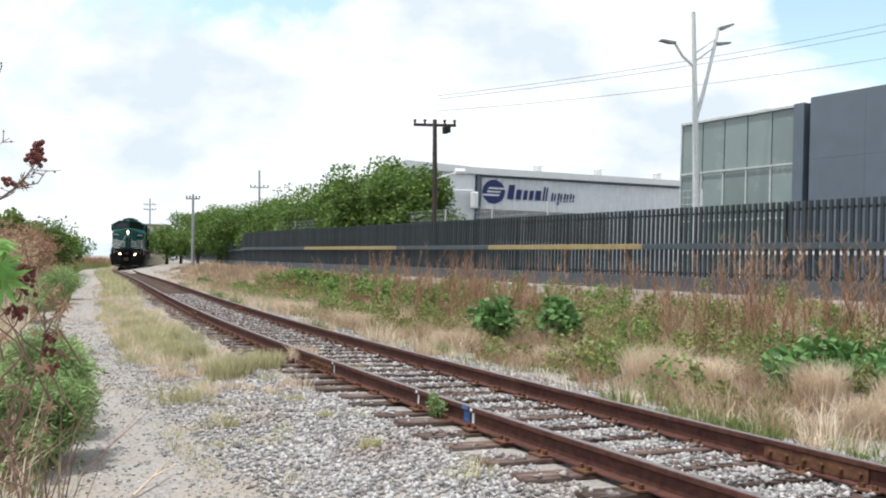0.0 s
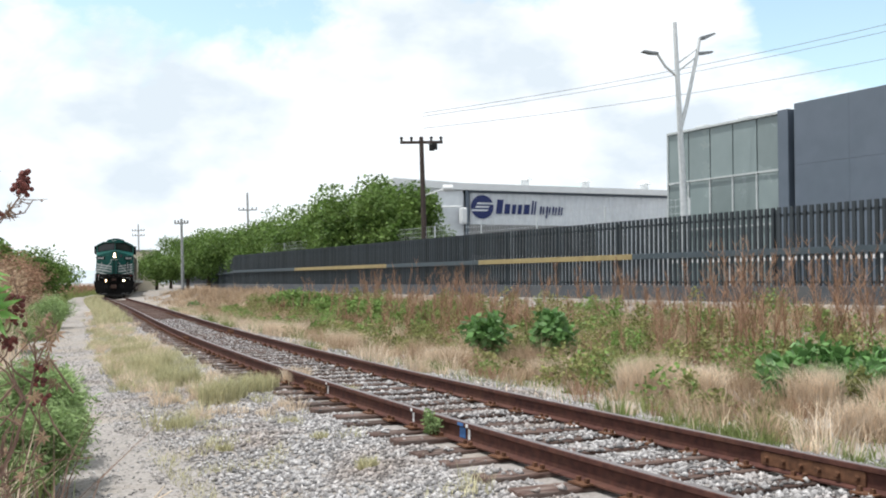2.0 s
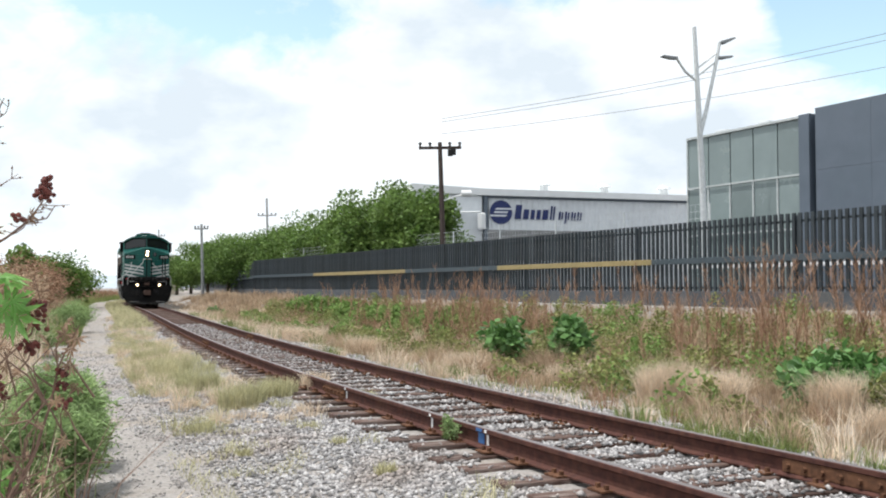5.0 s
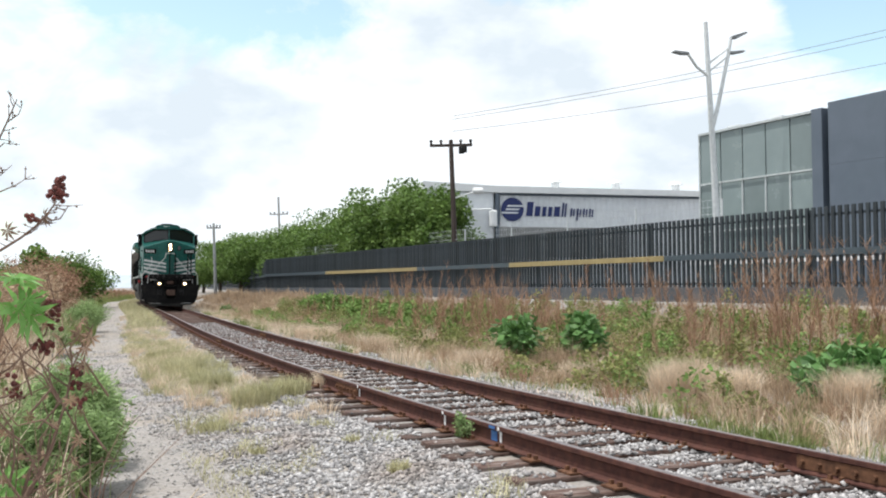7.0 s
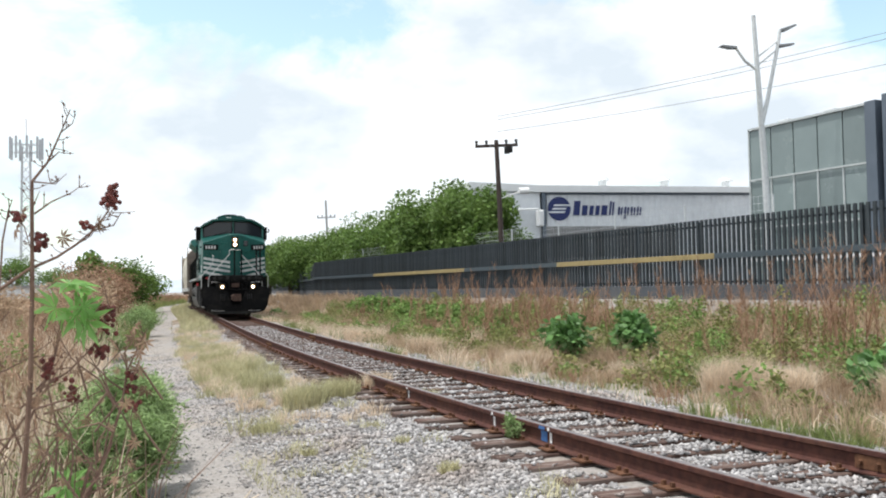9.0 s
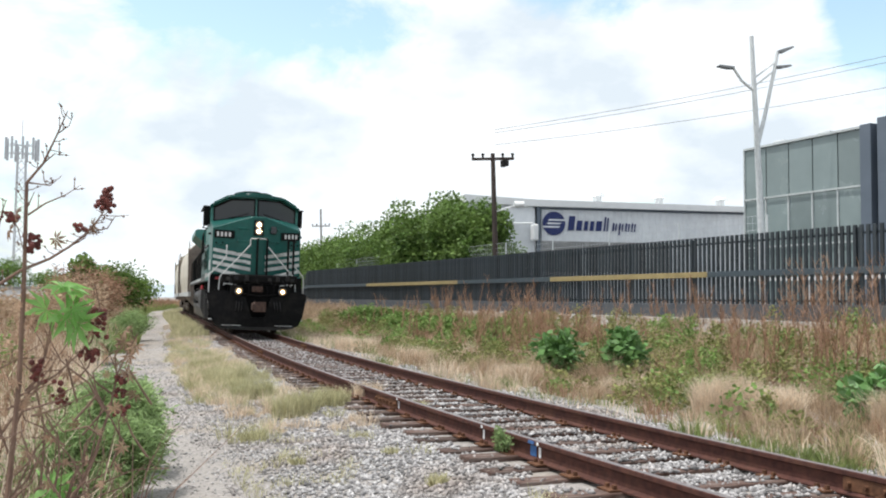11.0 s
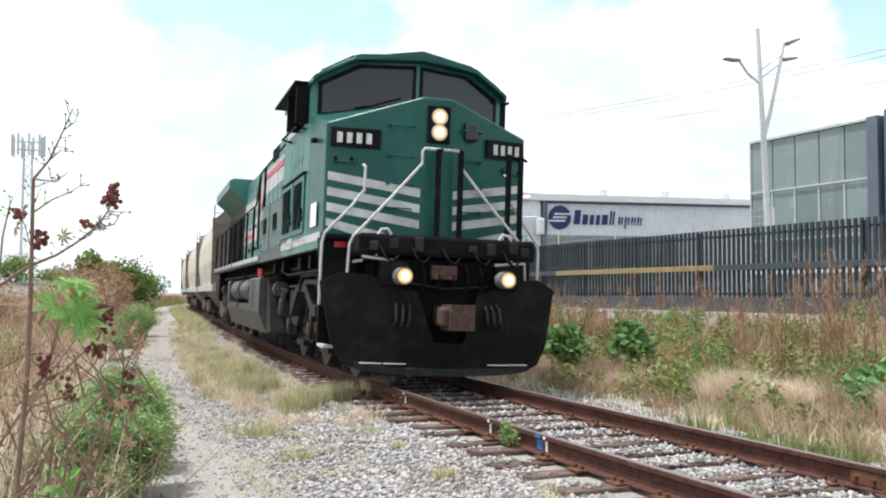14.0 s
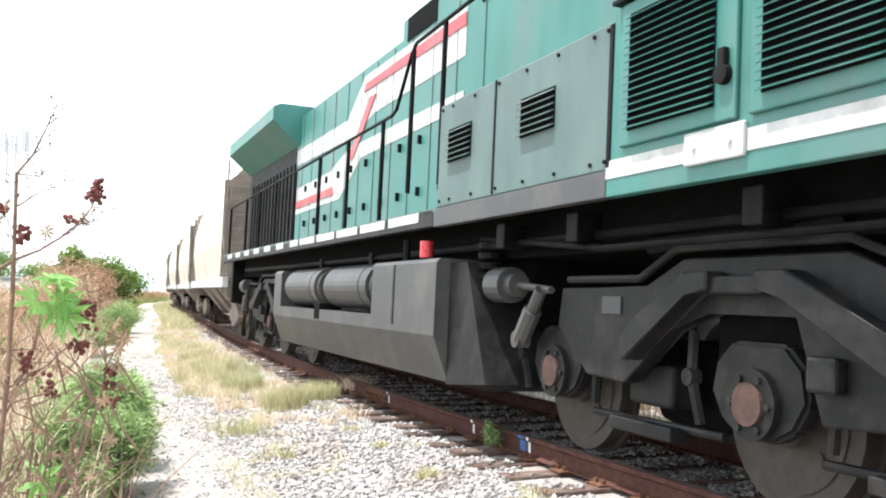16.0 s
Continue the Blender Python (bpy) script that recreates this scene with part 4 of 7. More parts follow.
def six_wheel_truck(L, yc, flip):
    """One three-axle truck with side frames, dampers and brake gear."""
    d = -1 if flip else 1
    wheelset(L, yc - 2.3)
    wheelset(L, yc)
    wheelset(L, yc + 2.3)
    for sd in (-1, 1):
        x0, x1 = (sd * 1.00, sd * 1.12)
        bm = B()
        out = [(-2.75, 1.22), (-1.15, 1.24), (-0.72, 1.42), (0.62, 1.42), (1.0, 1.24), (2.15, 1.24), (2.2, 0.95), (1.75, 0.62), (1.25, 0.60), (1.0, 0.78), (0.75, 0.98), (0.35, 1.10), (-0.35, 1.10), (-0.75, 0.98), (-0.95, 0.78), (-1.3, 0.62), (-1.75, 0.66), (-2.05, 0.92), (-2.5, 0.95), (-2.75, 1.0)]
        prism(bm, [(yc + d * a, z) for a, z in out], "x", min(x0, x1), max(x0, x1))
        bmesh.ops.bevel(bm, geom=list(bm.edges), offset=0.012, segments=1, affect="EDGES")
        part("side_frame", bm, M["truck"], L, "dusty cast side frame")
        # raised chevron braces
        for pts in ([(-1.15, 0.86), (-0.98, 1.02), (-0.42, 1.33), (-0.20, 1.33), (-0.20, 1.22), (-0.40, 1.20), (-1.05, 0.76)], [(0.20, 1.22), (0.20, 1.33), (0.42, 1.33), (1.12, 1.00), (1.45, 0.98), (1.45, 0.82), (1.1, 0.82), (0.42, 1.19)]):
            bm = B()
            prism(bm, [(yc - d * a, z) for a, z in pts], "x", min(x1, x1 + sd * 0.15), max(x1, x1 + sd * 0.15))
            bmesh.ops.bevel(bm, geom=list(bm.edges), offset=0.012, segments=1, affect="EDGES")
            part("brace", bm, M["truck"], L)
        bm = B()
        box(bm, min(x1, x1 + sd * 0.11), max(x1, x1 + sd * 0.11), yc - 0.22, yc + 0.22, 1.20, 1.30, 0.015)
        part("pivot_link", bm, M["truck"], L)
        for k in (-2.3, 0, 2.3):
            bm = B()
            ring = [(0.40, 0.0), (0.36, 0.18), (0.22, 0.30), (-0.22, 0.30), (-0.36, 0.18), (-0.40, 0.0), (-0.30, -0.16), (-0.14, -0.24), (0.14, -0.24), (0.30, -0.16)]
            prism(bm, [(yc + k + a, 0.64 + z) for a, z in ring], "x", min(sd * 0.94, sd * 1.06), max(sd * 0.94, sd * 1.06))
            bmesh.ops.bevel(bm, geom=list(bm.edges), offset=0.025, segments=2, affect="EDGES")
            part("axle_box", bm, M["truck"], L)
            bm = B()
            disc(bm, (sd * 1.08, yc + k, 0.60), (1, 0, 0), 0.20, 0.05, 24)
            for q in range(6):
                disc(bm, (sd * 1.11, yc + k + 0.155 * math.cos(q * 1.047), 0.60 + 0.155 * math.sin(q * 1.047)), (1, 0, 0), 0.022, 0.03, 6)
            part("bearing_cover", bm, M["truck"], L)
            bm = B()
            disc(bm, (sd * 1.115, yc + k, 0.60), (1, 0, 0), 0.12, 0.03, 20)
            part("hub_cap", bm, M["hubrust"], L, "rusty red-brown hub cap")
            # brake hanger and lever beside each wheel
            for q in (-0.62, 0.62):
                bm = B()
                tube(bm, [(sd * 1.02, yc + k + q, 0.98), (sd * 1.05, yc + k + q * 0.96, 0.70), (sd * 1.02, yc + k + q * 0.86, 0.42)], 0.035, 6)
                disc(bm, (sd * 1.05, yc + k + q * 0.96, 0.70), (1, 0, 0), 0.055, 0.08, 10)
                part("brake_hanger", bm, M["truck"], L)
        # broad web plate on the leading half, with bolts
        bm = B()
        prism(bm, [(yc - d * 0.30, 1.22), (yc - d * 2.05, 1.22), (yc - d * 1.95, 0.98), (yc - d * 1.40, 0.60), (yc - d * 0.55, 0.55)], "x", min(sd * 1.065, sd * 1.115), max(sd * 1.065, sd * 1.115))
        bmesh.ops.bevel(bm, geom=list(bm.edges), offset=0.012, segments=1, affect="EDGES")
        part("web_plate", bm, M["truck"], L, "broad dusty web plate")
        bm = B()
        box(bm, min(sd * 1.115, sd * 1.20), max(sd * 1.115, sd * 1.20), yc - d * 0.62 - 0.1, yc - d * 0.62 + 0.1, 0.72, 0.90, 0.02)
        part("guide_block", bm, M["truck"], L)
        for q in (0.4, 1.0, 1.6):
            bm = B()
            disc(bm, (sd * 1.125, yc - d * q, 1.12), (1, 0, 0), 0.025, 0.02, 6)
            part("bolt", bm, M["truck"], L)
        for k, w in ((2.35, 0.32), (-2.05, -0.3)):
            bm = B()
            a, b = Vector((sd * 1.20, yc + d * k, 1.22)), Vector((sd * 1.20, yc + d * (k + w), 0.82))
            tube(bm, [a, a.lerp(b, 0.45)], 0.05, 10)
            tube(bm, [a.lerp(b, 0.4), b], 0.075, 10)
            disc(bm, b, (1, 0, 0), 0.07, 0.12, 10)
            part("damper", bm, M["tank"], L, "pale grey damper")
        bm = B()
        disc(bm, (sd * 1.18, yc + d * 3.05, 1.26), (0, 1, 0), 0.15, 0.30, 18)
        disc(bm, (sd * 1.18, yc + d * 2.85, 1.26), (0, 1, 0), 0.10, 0.14, 14)
        tube(bm, [(sd * 1.18, yc + d * 2.8, 1.26), (sd * 1.16, yc + d * 2.25, 1.22)], 0.03, 8)
        part("brake_cylinder", bm, M["tank"], L, "grey brake cylinder")
        bm = B()
        disc(bm, (sd * 1.15, yc - d * 2.5, 1.28), (0, 1, 0), 0.14, 0.42, 18)
        part("brake_cylinder", bm, M["tank"], L, "grey brake cylinder")
        for k in (-1.15, 1.15):
            bm = B()
            tube(bm, [(sd * 0.94, yc + k - 0.75, 0.36), (sd * 0.94, yc + k + 0.75, 0.34)], 0.028, 8)
            part("brake_rod", bm, M["truck"], L)
            bm = B()
            box(bm, min(sd * 0.9, sd * 1.06), max(sd * 0.9, sd * 1.06), yc + k - 0.36, yc + k + 0.36, 0.27, 0.36, 0.01)
            part("brake_beam", bm, M["truck"], L)
            bm = B()
            box(bm, min(sd * 0.75, sd * 0.98), max(sd * 0.75, sd * 0.98), yc + k - 0.25, yc + k + 0.25, 0.46, 0.74, 0.03)
            part("brake_shoe", bm, M["truck"], L)
        bm = B()
        tube(bm, [(sd * 1.14, yc - d * 2.6, 1.34), (sd * 1.14, yc - d * 1.2, 1.32), (sd * 1.14, yc - d * 0.75, 1.48), (sd * 1.14, yc + d * 0.65, 1.48), (sd * 1.14, yc + d * 1.05, 1.30), (sd * 1.14, yc + d * 2.0, 1.30)], 0.028, 8)
        part("air_pipe", bm, M["truck"], L)
        bm = B()
        box(bm, min(x1, x1 + sd * 0.012), max(x1, x1 + sd * 0.012), yc + d * 1.42 - 0.12, yc + d * 1.42 + 0.12, 1.06, 1.18)
        part("maker_plate", bm, M["tank"], L, "blank grey plate")
    # bolster and motors coloured near black, standing in for shade beneath the body
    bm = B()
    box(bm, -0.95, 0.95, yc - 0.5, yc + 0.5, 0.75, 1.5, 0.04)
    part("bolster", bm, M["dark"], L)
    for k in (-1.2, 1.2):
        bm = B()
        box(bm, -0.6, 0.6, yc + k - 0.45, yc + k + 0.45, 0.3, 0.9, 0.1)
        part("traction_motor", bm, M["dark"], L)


def grille(L, x, y0, y1, z0, z1, n, sd=-1, material=None):
    bm = B()
    # backing sheet carries the shade between the slats as near-black colour
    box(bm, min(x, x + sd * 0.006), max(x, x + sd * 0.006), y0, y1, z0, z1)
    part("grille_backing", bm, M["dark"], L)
    for i in range(n):
        z = z0 + (z1 - z0) * (i + 0.5) / n
        bm = B()
        h = (z1 - z0) / n
        prism(bm, [(x + sd * 0.006, z - h * 0.05), (x + sd * 0.04, z - h * 0.42), (x + sd * 0.046, z - h * 0.36), (x + sd * 0.012, z + h * 0.12)], "y", y0, y1)
        part("louvre_slat", bm, material or M["greenside"], L)


def locomotive():
    L = root("diesel_locomotive", "green diesel freight locomotive with white chevron stripes and lit headlights", "locomotive")
    # nose with a blunt V front
    bm = B()
    low = [(-1.47, 0.92), (-0.21, 0.46), (0.21, 0.46), (1.47, 0.92), (1.5, 2.2), (-1.5, 2.2)]
    tops = [(-1.47, 0.95, 3.53), (-0.21, 0.50, 3.92), (0.21, 0.50, 3.92), (1.47, 0.95, 3.53), (1.5, 2.2, 3.86), (-1.5, 2.2, 3.86)]
    a = [bm.verts.new((x, y, 1.97)) for x, y in low]
    b = [bm.verts.new(p) for p in tops]
    c = [bm.verts.new((-0.21, 1.6, 4.02)), bm.verts.new((0.21, 1.6, 4.02))]
    for i in range(6):
        if i != 4:
            bm.faces.new((a[i], a[(i + 1) % 6], b[(i + 1) % 6], b[i]))
    bm.faces.new((b[0], b[1], c[0], b[5]))
    bm.faces.new((b[1], b[2], c[1], c[0]))
    bm.faces.new((b[2], b[3], b[4], c[1]))
    bm.faces.new(a)
    bm.faces.new((a[4], b[4], c[1], c[0], b[5], a[5]))
    bmesh.ops.bevel(bm, geom=[e for e in bm.edges], offset=0.03, segments=3, affect="EDGES", profile=0.5)
    part("nose", bm, M["green"], L, "dark green blunt nose")
    # cab shell
    def vee(bm):
        """Draws the front back towards the sides, as the blunt V of the cab."""
        for v in bm.verts:
            if v.co.y < 2.0:
                v.co.y += 0.32 * abs(v.co.x) - 0.12
        return bm
    bm = B()
    for sd in (-1, 1):
        prism(bm, [(sd * a, z) for a, z in ((1.5, 1.97), (1.5, 4.36), (1.44, 4.44), (0.95, 4.70), (0.85, 4.72), (0, 4.72), (0, 1.97))], "y", 1.745, 4.75)
    part("cab", vee(bm), M["greenside"], L, "weathered green cab wall with sunlight in its lighter tone")
    bm = B()
    for sd in (-1, 1):
        prism(bm, [(sd * a, z) for a, z in ((1.53, 4.30), (1.53, 4.38), (1.45, 4.47), (0.93, 4.74), (0, 4.75), (0, 4.66), (0.93, 4.65), (1.45, 4.38))], "y", 1.52, 4.85)
    bmesh.ops.remove_doubles(bm, verts=list(bm.verts), dist=0.001)
    bmesh.ops.bevel(bm, geom=[e for e in bm.edges if max(abs(v.co.x) for v in e.verts) > 0.5 and min(v.co.z for v in e.verts) > 4.42], offset=0.05, segments=3, affect="EDGES")
    part("cab_roof", vee(bm), M["green"], L, "dark green cab roof")
    bm = B()
    prism(bm, [(-0.78, 4.70), (-0.66, 4.95), (-0.45, 5.02), (0.5, 5.02), (0.70, 4.95), (0.82, 4.70)], "y", 3.1, 4.7)
    bmesh.ops.bevel(bm, geom=list(bm.edges), offset=0.03, segments=2, affect="EDGES")
    ac = part("roof_cooler", bm, M["green"], L, "dark green roof-mounted cooling unit")
    bm = B()
    disc(bm, (0.0, 3.85, 5.05), (0, 0, 1), 0.34, 0.10, 24)
    part("fan_cover", bm, M["black"], ac)
    bm = B()
    tube(bm, [(-0.30, 2.2, 4.76), (-0.30, 2.2, 4.84), (0.05, 2.2, 4.84), (0.05, 2.2, 4.76)], 0.015, 6)
    part("roof_grab", bm, M["silver"], L)
    # windscreen, two panes, black surround and wipers
    for sd in (-1, 1):
        quad_part("windscreen_surround", [(sd * 1.42, 1.742, 3.82), (sd * 0.03, 1.742, 4.02), (sd * 0.03, 1.742, 4.62), (sd * 0.85, 1.742, 4.62), (sd * 1.42, 1.742, 4.34)], M["black"], L, "black rubber surround", out=(0, -0.012, 0))
        quad_part("windscreen", [(sd * 1.36, 1.729, 3.87), (sd * 0.08, 1.729, 4.06), (sd * 0.08, 1.729, 4.56), (sd * 0.82, 1.729, 4.56), (sd * 1.36, 1.729, 4.29)], M["window"], L, "dark windscreen pane", out=(0, -0.006, 0))
        bm = B()
        tube(bm, [(sd * 0.75, 1.71, 3.97), (sd * 0.25, 1.71, 4.12)], 0.012, 6)
        tube(bm, [(sd * 0.9, 1.69, 3.93), (sd * 0.75, 1.71, 3.97)], 0.03, 6)
        vee(bm)
        part("wiper", bm, M["black"], L)
        # side glazing, mirror and wind deflector
        x = sd * 1.5
        o = (sd * 0.012, 0, 0)
        quad_part("side_window", [(x, 2.45, 3.78), (x, 3.2, 3.78), (x, 3.2, 4.32), (x, 2.45, 4.32)], M["window"], L, "dark cab side window", out=o)
        quad_part("side_window", [(x, 3.35, 3.78), (x, 4.45, 3.78), (x, 4.45, 4.32), (x, 3.35, 4.32)], M["window"], L, "dark cab side window", out=o)
        bm = B()
        box(bm, min(x, x + sd * 0.20), max(x, x + sd * 0.20), 2.36, 2.40, 3.75, 4.34)
        box(bm, min(x, x + sd * 0.20), max(x, x + sd * 0.20), 3.26, 3.30, 3.75, 4.34)
        box(bm, min(x, x + sd * 0.24), max(x, x + sd * 0.24), 2.3, 4.6, 4.35, 4.38)
        part("window_deflector", bm, M["black"], L)
        bm = B()
        tube(bm, [(x, 2.6, 3.70), (x + sd * 0.16, 2.5, 3.72), (x + sd * 0.18, 3.9, 3.72), (x, 4.0, 3.70)], 0.02, 6)
        part("arm_rest", bm, M["black"], L)
        bm = B()
        disc(bm, (x + sd * 0.04, 1.45, 3.35), (1, 0, 0), 0.035, 0.08, 10)
        disc(bm, (x + sd * 0.04, 1.57, 3.36), (1, 0, 0), 0.035, 0.08, 10)
        part("sand_filler", bm, M["black"], L)
    # front: chevron stripes, number boards, class lights, grab irons
    u_len = math.hypot(1.26, 0.46)
    for sd in (-1, 1):
        fm = pose(-1.47, 0.92, 0, 0, 0, math.degrees(math.atan2(-0.46, 1.26))) if sd < 0 else Matrix.Diagonal((-1, 1, 1, 1)) @ pose(-1.47, 0.92, 0, 0, 0, math.degrees(math.atan2(-0.46, 1.26)))

        def on_face(u, z, out=0.0):
            lean = 0.035 * (z - 1.97) / 1.8
            return fm @ Vector((u, lean - out, z))

        def plate(name, pts, o0, o1, material, label=""):
            bm = B()
            va = [bm.verts.new(on_face(u, z, o0)) for u, z in pts]
            vb = [bm.verts.new(on_face(u, z, o1)) for u, z in pts]
            n = len(pts)
            bm.faces.new(va)
            bm.faces.new(vb[::-1])
            for i in range(n):
                bm.faces.new((va[i], vb[i], vb[(i + 1) % n], va[(i + 1) % n]))
            return part(name, bm, material, L, label)
        for zt in (2.85, 2.635, 2.42):
            plate("chevron_stripe", [(0.035, zt), (0.035, zt - 0.115), (u_len - 0.03, zt - 0.33), (u_len - 0.03, zt - 0.215)], 0.002, 0.006, M["whitepaint"], "dirty white chevron stripe")
        plate("chevron_stripe", [(0.035, 2.205), (0.035, 2.10), (0.42, 1.985), (1.0, 1.985)], 0.002, 0.006, M["whitepaint"], "dirty white chevron stripe")
        bd = plate("number_board", [(0.06, 3.20), (0.74, 3.17), (0.74, 3.43), (0.06, 3.46)], 0.0, 0.05, M["black"], "number board in a black frame")
        plate("board_face", [(0.10, 3.225), (0.70, 3.20), (0.70, 3.40), (0.10, 3.43)], 0.05, 0.054, M["black"], "dark board face")
        for k in range(4):
            u = 0.15 + k * 0.135
            plate("board_bar", [(u, 3.25 - 0.04 * u), (u + 0.075, 3.25 - 0.04 * u), (u + 0.075, 3.39 - 0.04 * u), (u, 3.40 - 0.04 * u)], 0.054, 0.058, M["silver"], "plain pale bar")
        plate("marker_light", [(0.10, 2.98), (0.42, 2.965), (0.42, 3.06), (0.10, 3.08)], 0.0, 0.045, M["green"])
        for u in (0.14, 0.36):
            bm = B()
            disc(bm, on_face(u, 3.02, 0.05), fm.to_3x3() @ Vector((0, 1, 0)), 0.03, 0.03, 10)
            part("marker_lens", bm, M["black"], L)
        for zz in (3.52, 3.10, 2.72, 2.38):
            bm = B()
            tube(bm, [on_face(0.86, zz - 0.01), on_face(0.86, zz - 0.01, 0.07), on_face(1.20, zz - 0.03, 0.07), on_face(1.20, zz - 0.03)], 0.011, 6)
            disc(bm, on_face(0.86, zz - 0.01, 0.03), fm.to_3x3() @ Vector((0, 1, 0)), 0.025, 0.06, 8)
            part("grab_iron", bm, M["green"], L)
        # silver handrails down to the steps
        bm = B()
        tube(bm, [(sd * 1.02, 0.55, 2.92), (sd * 1.02, 0.42, 2.88), (sd * 1.03, 0.40, 2.56), (sd * 1.22, 0.42, 2.30), (sd * 1.52, 0.50, 1.97), (sd * 1.55, 0.52, 1.84), (sd * 1.55, 0.54, 1.02)], 0.020, 8)
        part("stair_handrail", bm, M["silver"], L, "silver stair handrail")
        bm = B()
        tube(bm, [(sd * 0.02, 0.30, 3.17), (sd * 0.24, 0.30, 3.17), (sd * 0.27, 0.30, 3.13), (sd * 0.27, 0.30, 2.96), (sd * 0.7, 0.28, 2.46), (sd * 1.18, 0.26, 1.93), (sd * 1.23, 0.26, 1.82), (sd * 1.25, 0.26, 1.36)], 0.020, 8)
        part("stair_handrail", bm, M["silver"], L, "silver stair handrail")
        bm = B()
        tube(bm, [(sd * 0.93, -0.02, 1.68), (sd * 0.92, -0.02, 1.95), (sd * 0.88, -0.02, 2.02), (sd * 0.80, -0.02, 2.03), (sd * 0.75, -0.02, 1.97), (sd * 0.76, -0.02, 1.86), (sd * 0.84, -0.02, 1.76), (sd * 0.9, -0.02, 1.72)], 0.02, 8)
        tube(bm, [(sd * 1.12, -0.02, 1.66), (sd * 0.7, -0.02, 1.62)], 0.018, 6)
        part("coupling_lever", bm, M["silver"], L, "pale bent uncoupling lever")
        # step well open to the side and the front, its treads set back one above another
        bm = B()
        prism(bm, [(0.74, 0.50), (0.74, 1.93), (1.05, 1.93), (0.90, 1.60), (0.84, 0.95), (0.82, 0.50)], "x", min(sd * 1.47, sd * 1.52), max(sd * 1.47, sd * 1.52))
        part("step_side_plate", bm, M["black"], L)
        for k, (z, w) in enumerate(((0.47, 1.51), (0.80, 1.34), (1.08, 1.25), (1.36, 1.16), (1.60, 1.07))):
            y0 = 0.30 if k == 0 else 0.16
            bm = B()
            box(bm, min(sd * (w - 0.26), sd * w), max(sd * (w - 0.26), sd * w), y0, 0.735, z, z + 0.03, 0.005)
            part("step", bm, M["black"], L)
            bm = B()
            box(bm, min(sd * w, sd * (w + 0.012)), max(sd * w, sd * (w + 0.012)), y0, 0.735, z - 0.005, z + 0.035)
            box(bm, min(sd * (w - 0.05), sd * w), max(sd * (w - 0.05), sd * w), y0, 0.735, z + 0.03, z + 0.036)
            if k == 0:
                box(bm, min(sd * 1.0, sd * w), max(sd * 1.0, sd * w), y0 - 0.013, y0, z - 0.005, z + 0.035)
            part("step_edge", bm, M["silver"], L, "white step edge")
        # step well below takes the near-black colour for the shade inside it
        bm = B()
        box(bm, min(sd * 0.9, sd * 1.52), max(sd * 0.9, sd * 1.52), 0.738, 0.778, 0.5, 1.9)
        part("step_back_plate", bm, M["black"], L)
        bm = B()
        box(bm, min(sd * 0.9, sd * 0.95), max(sd * 0.9, sd * 0.95), 0.1, 0.735, 0.5, 1.9)
        part("step_well", bm, M["dark"], L)
        bm = B()
        box(bm, min(sd * 1.12, sd * 1.34), max(sd * 1.12, sd * 1.34), 0.72, 0.735, 1.80, 1.88)
        part("reflector", bm, M["redlens"], L, "red reflector")
        # ditch lights
        bm = B()
        disc(bm, (sd * 0.70 + 0.06, -0.26, 1.42), (0, 1, 0), 0.112, 0.22, 24)
        dl = part("ditch_light", bm, M["boardface"], L, "pale ditch light housing")
        bm = B()
        box(bm, min(sd * 0.62, sd * 0.95) + 0.06, max(sd * 0.62, sd * 0.95) + 0.06, -0.16, 0.10, 1.30, 1.60, 0.01)
        part("light_bracket", bm, M["black"], L)
        bm = B()
        disc(bm, (sd * 0.70 + 0.06, -0.382, 1.42), (0, 1, 0), 0.09, 0.02, 24)
        part("lens", bm, M["lamp"], dl, "lit warm lens")
        bm = B()
        disc(bm, (sd * 0.70 + 0.06, -0.392, 1.42), (0, 1, 0), 0.045, 0.012, 16)
        part("bulb", bm, M["bulb"], dl, "glowing bulb")
        # plough halves
        bm = B()

        def bow(x, z, back):
            return Vector((sd * x * 0.99, -0.30 + 0.34 * (abs(x) / 1.6) ** 1.6 + 0.10 * (z - 0.5) * (z > 0.5) + back, z))
        cols = [0.0, 0.2, 0.42, 0.62, 0.82, 1.0, 1.2, 1.36, 1.5, 1.64]

        def zlo(x):
            return float(np.interp(x, [0, 0.55, 0.85, 1.15, 1.36, 1.5, 1.60, 1.64], [0.17, 0.18, 0.19, 0.22, 0.31, 0.58, 1.02, 1.28]))

        def zhi(x):
            return float(np.interp(x, [0, 0.415, 0.42, 0.62, 1.0, 1.36, 1.64], [0.58, 0.58, 1.22, 1.27, 1.42, 1.45, 1.33]))
        rows = []
        for x in cols:
            rows.append([[bm.verts.new(bow(x, zlo(x) + (zhi(x) - zlo(x)) * k / 6, bk)) for k in range(7)] for bk in (0.0, 0.03)])
        for c0, c1 in zip(rows, rows[1:]):
            for k in range(6):
                bm.faces.new((c0[0][k], c1[0][k], c1[0][k + 1], c0[0][k + 1]))
                bm.faces.new((c0[1][k], c0[1][k + 1], c1[1][k + 1], c1[1][k]))
            bm.faces.new((c0[0][6], c1[0][6], c1[1][6], c0[1][6]))
            bm.faces.new((c0[0][0], c0[1][0], c1[1][0], c1[0][0]))
        lip = B()
        prev = None
        for x in (0.0, 0.25, 0.5, 0.75, 1.0, 1.2):
            ring = [lip.verts.new(bow(x, zlo(x) + z, bk)) for z, bk in ((0.0, -0.004), (-0.012, -0.022), (0.075, -0.022), (0.085, -0.004))]
            if prev:
                for k in range(4):
                    lip.faces.new((prev[k], ring[k], ring[(k + 1) % 4], prev[(k + 1) % 4]))
            else:
                lip.faces.new(ring)
            prev = ring
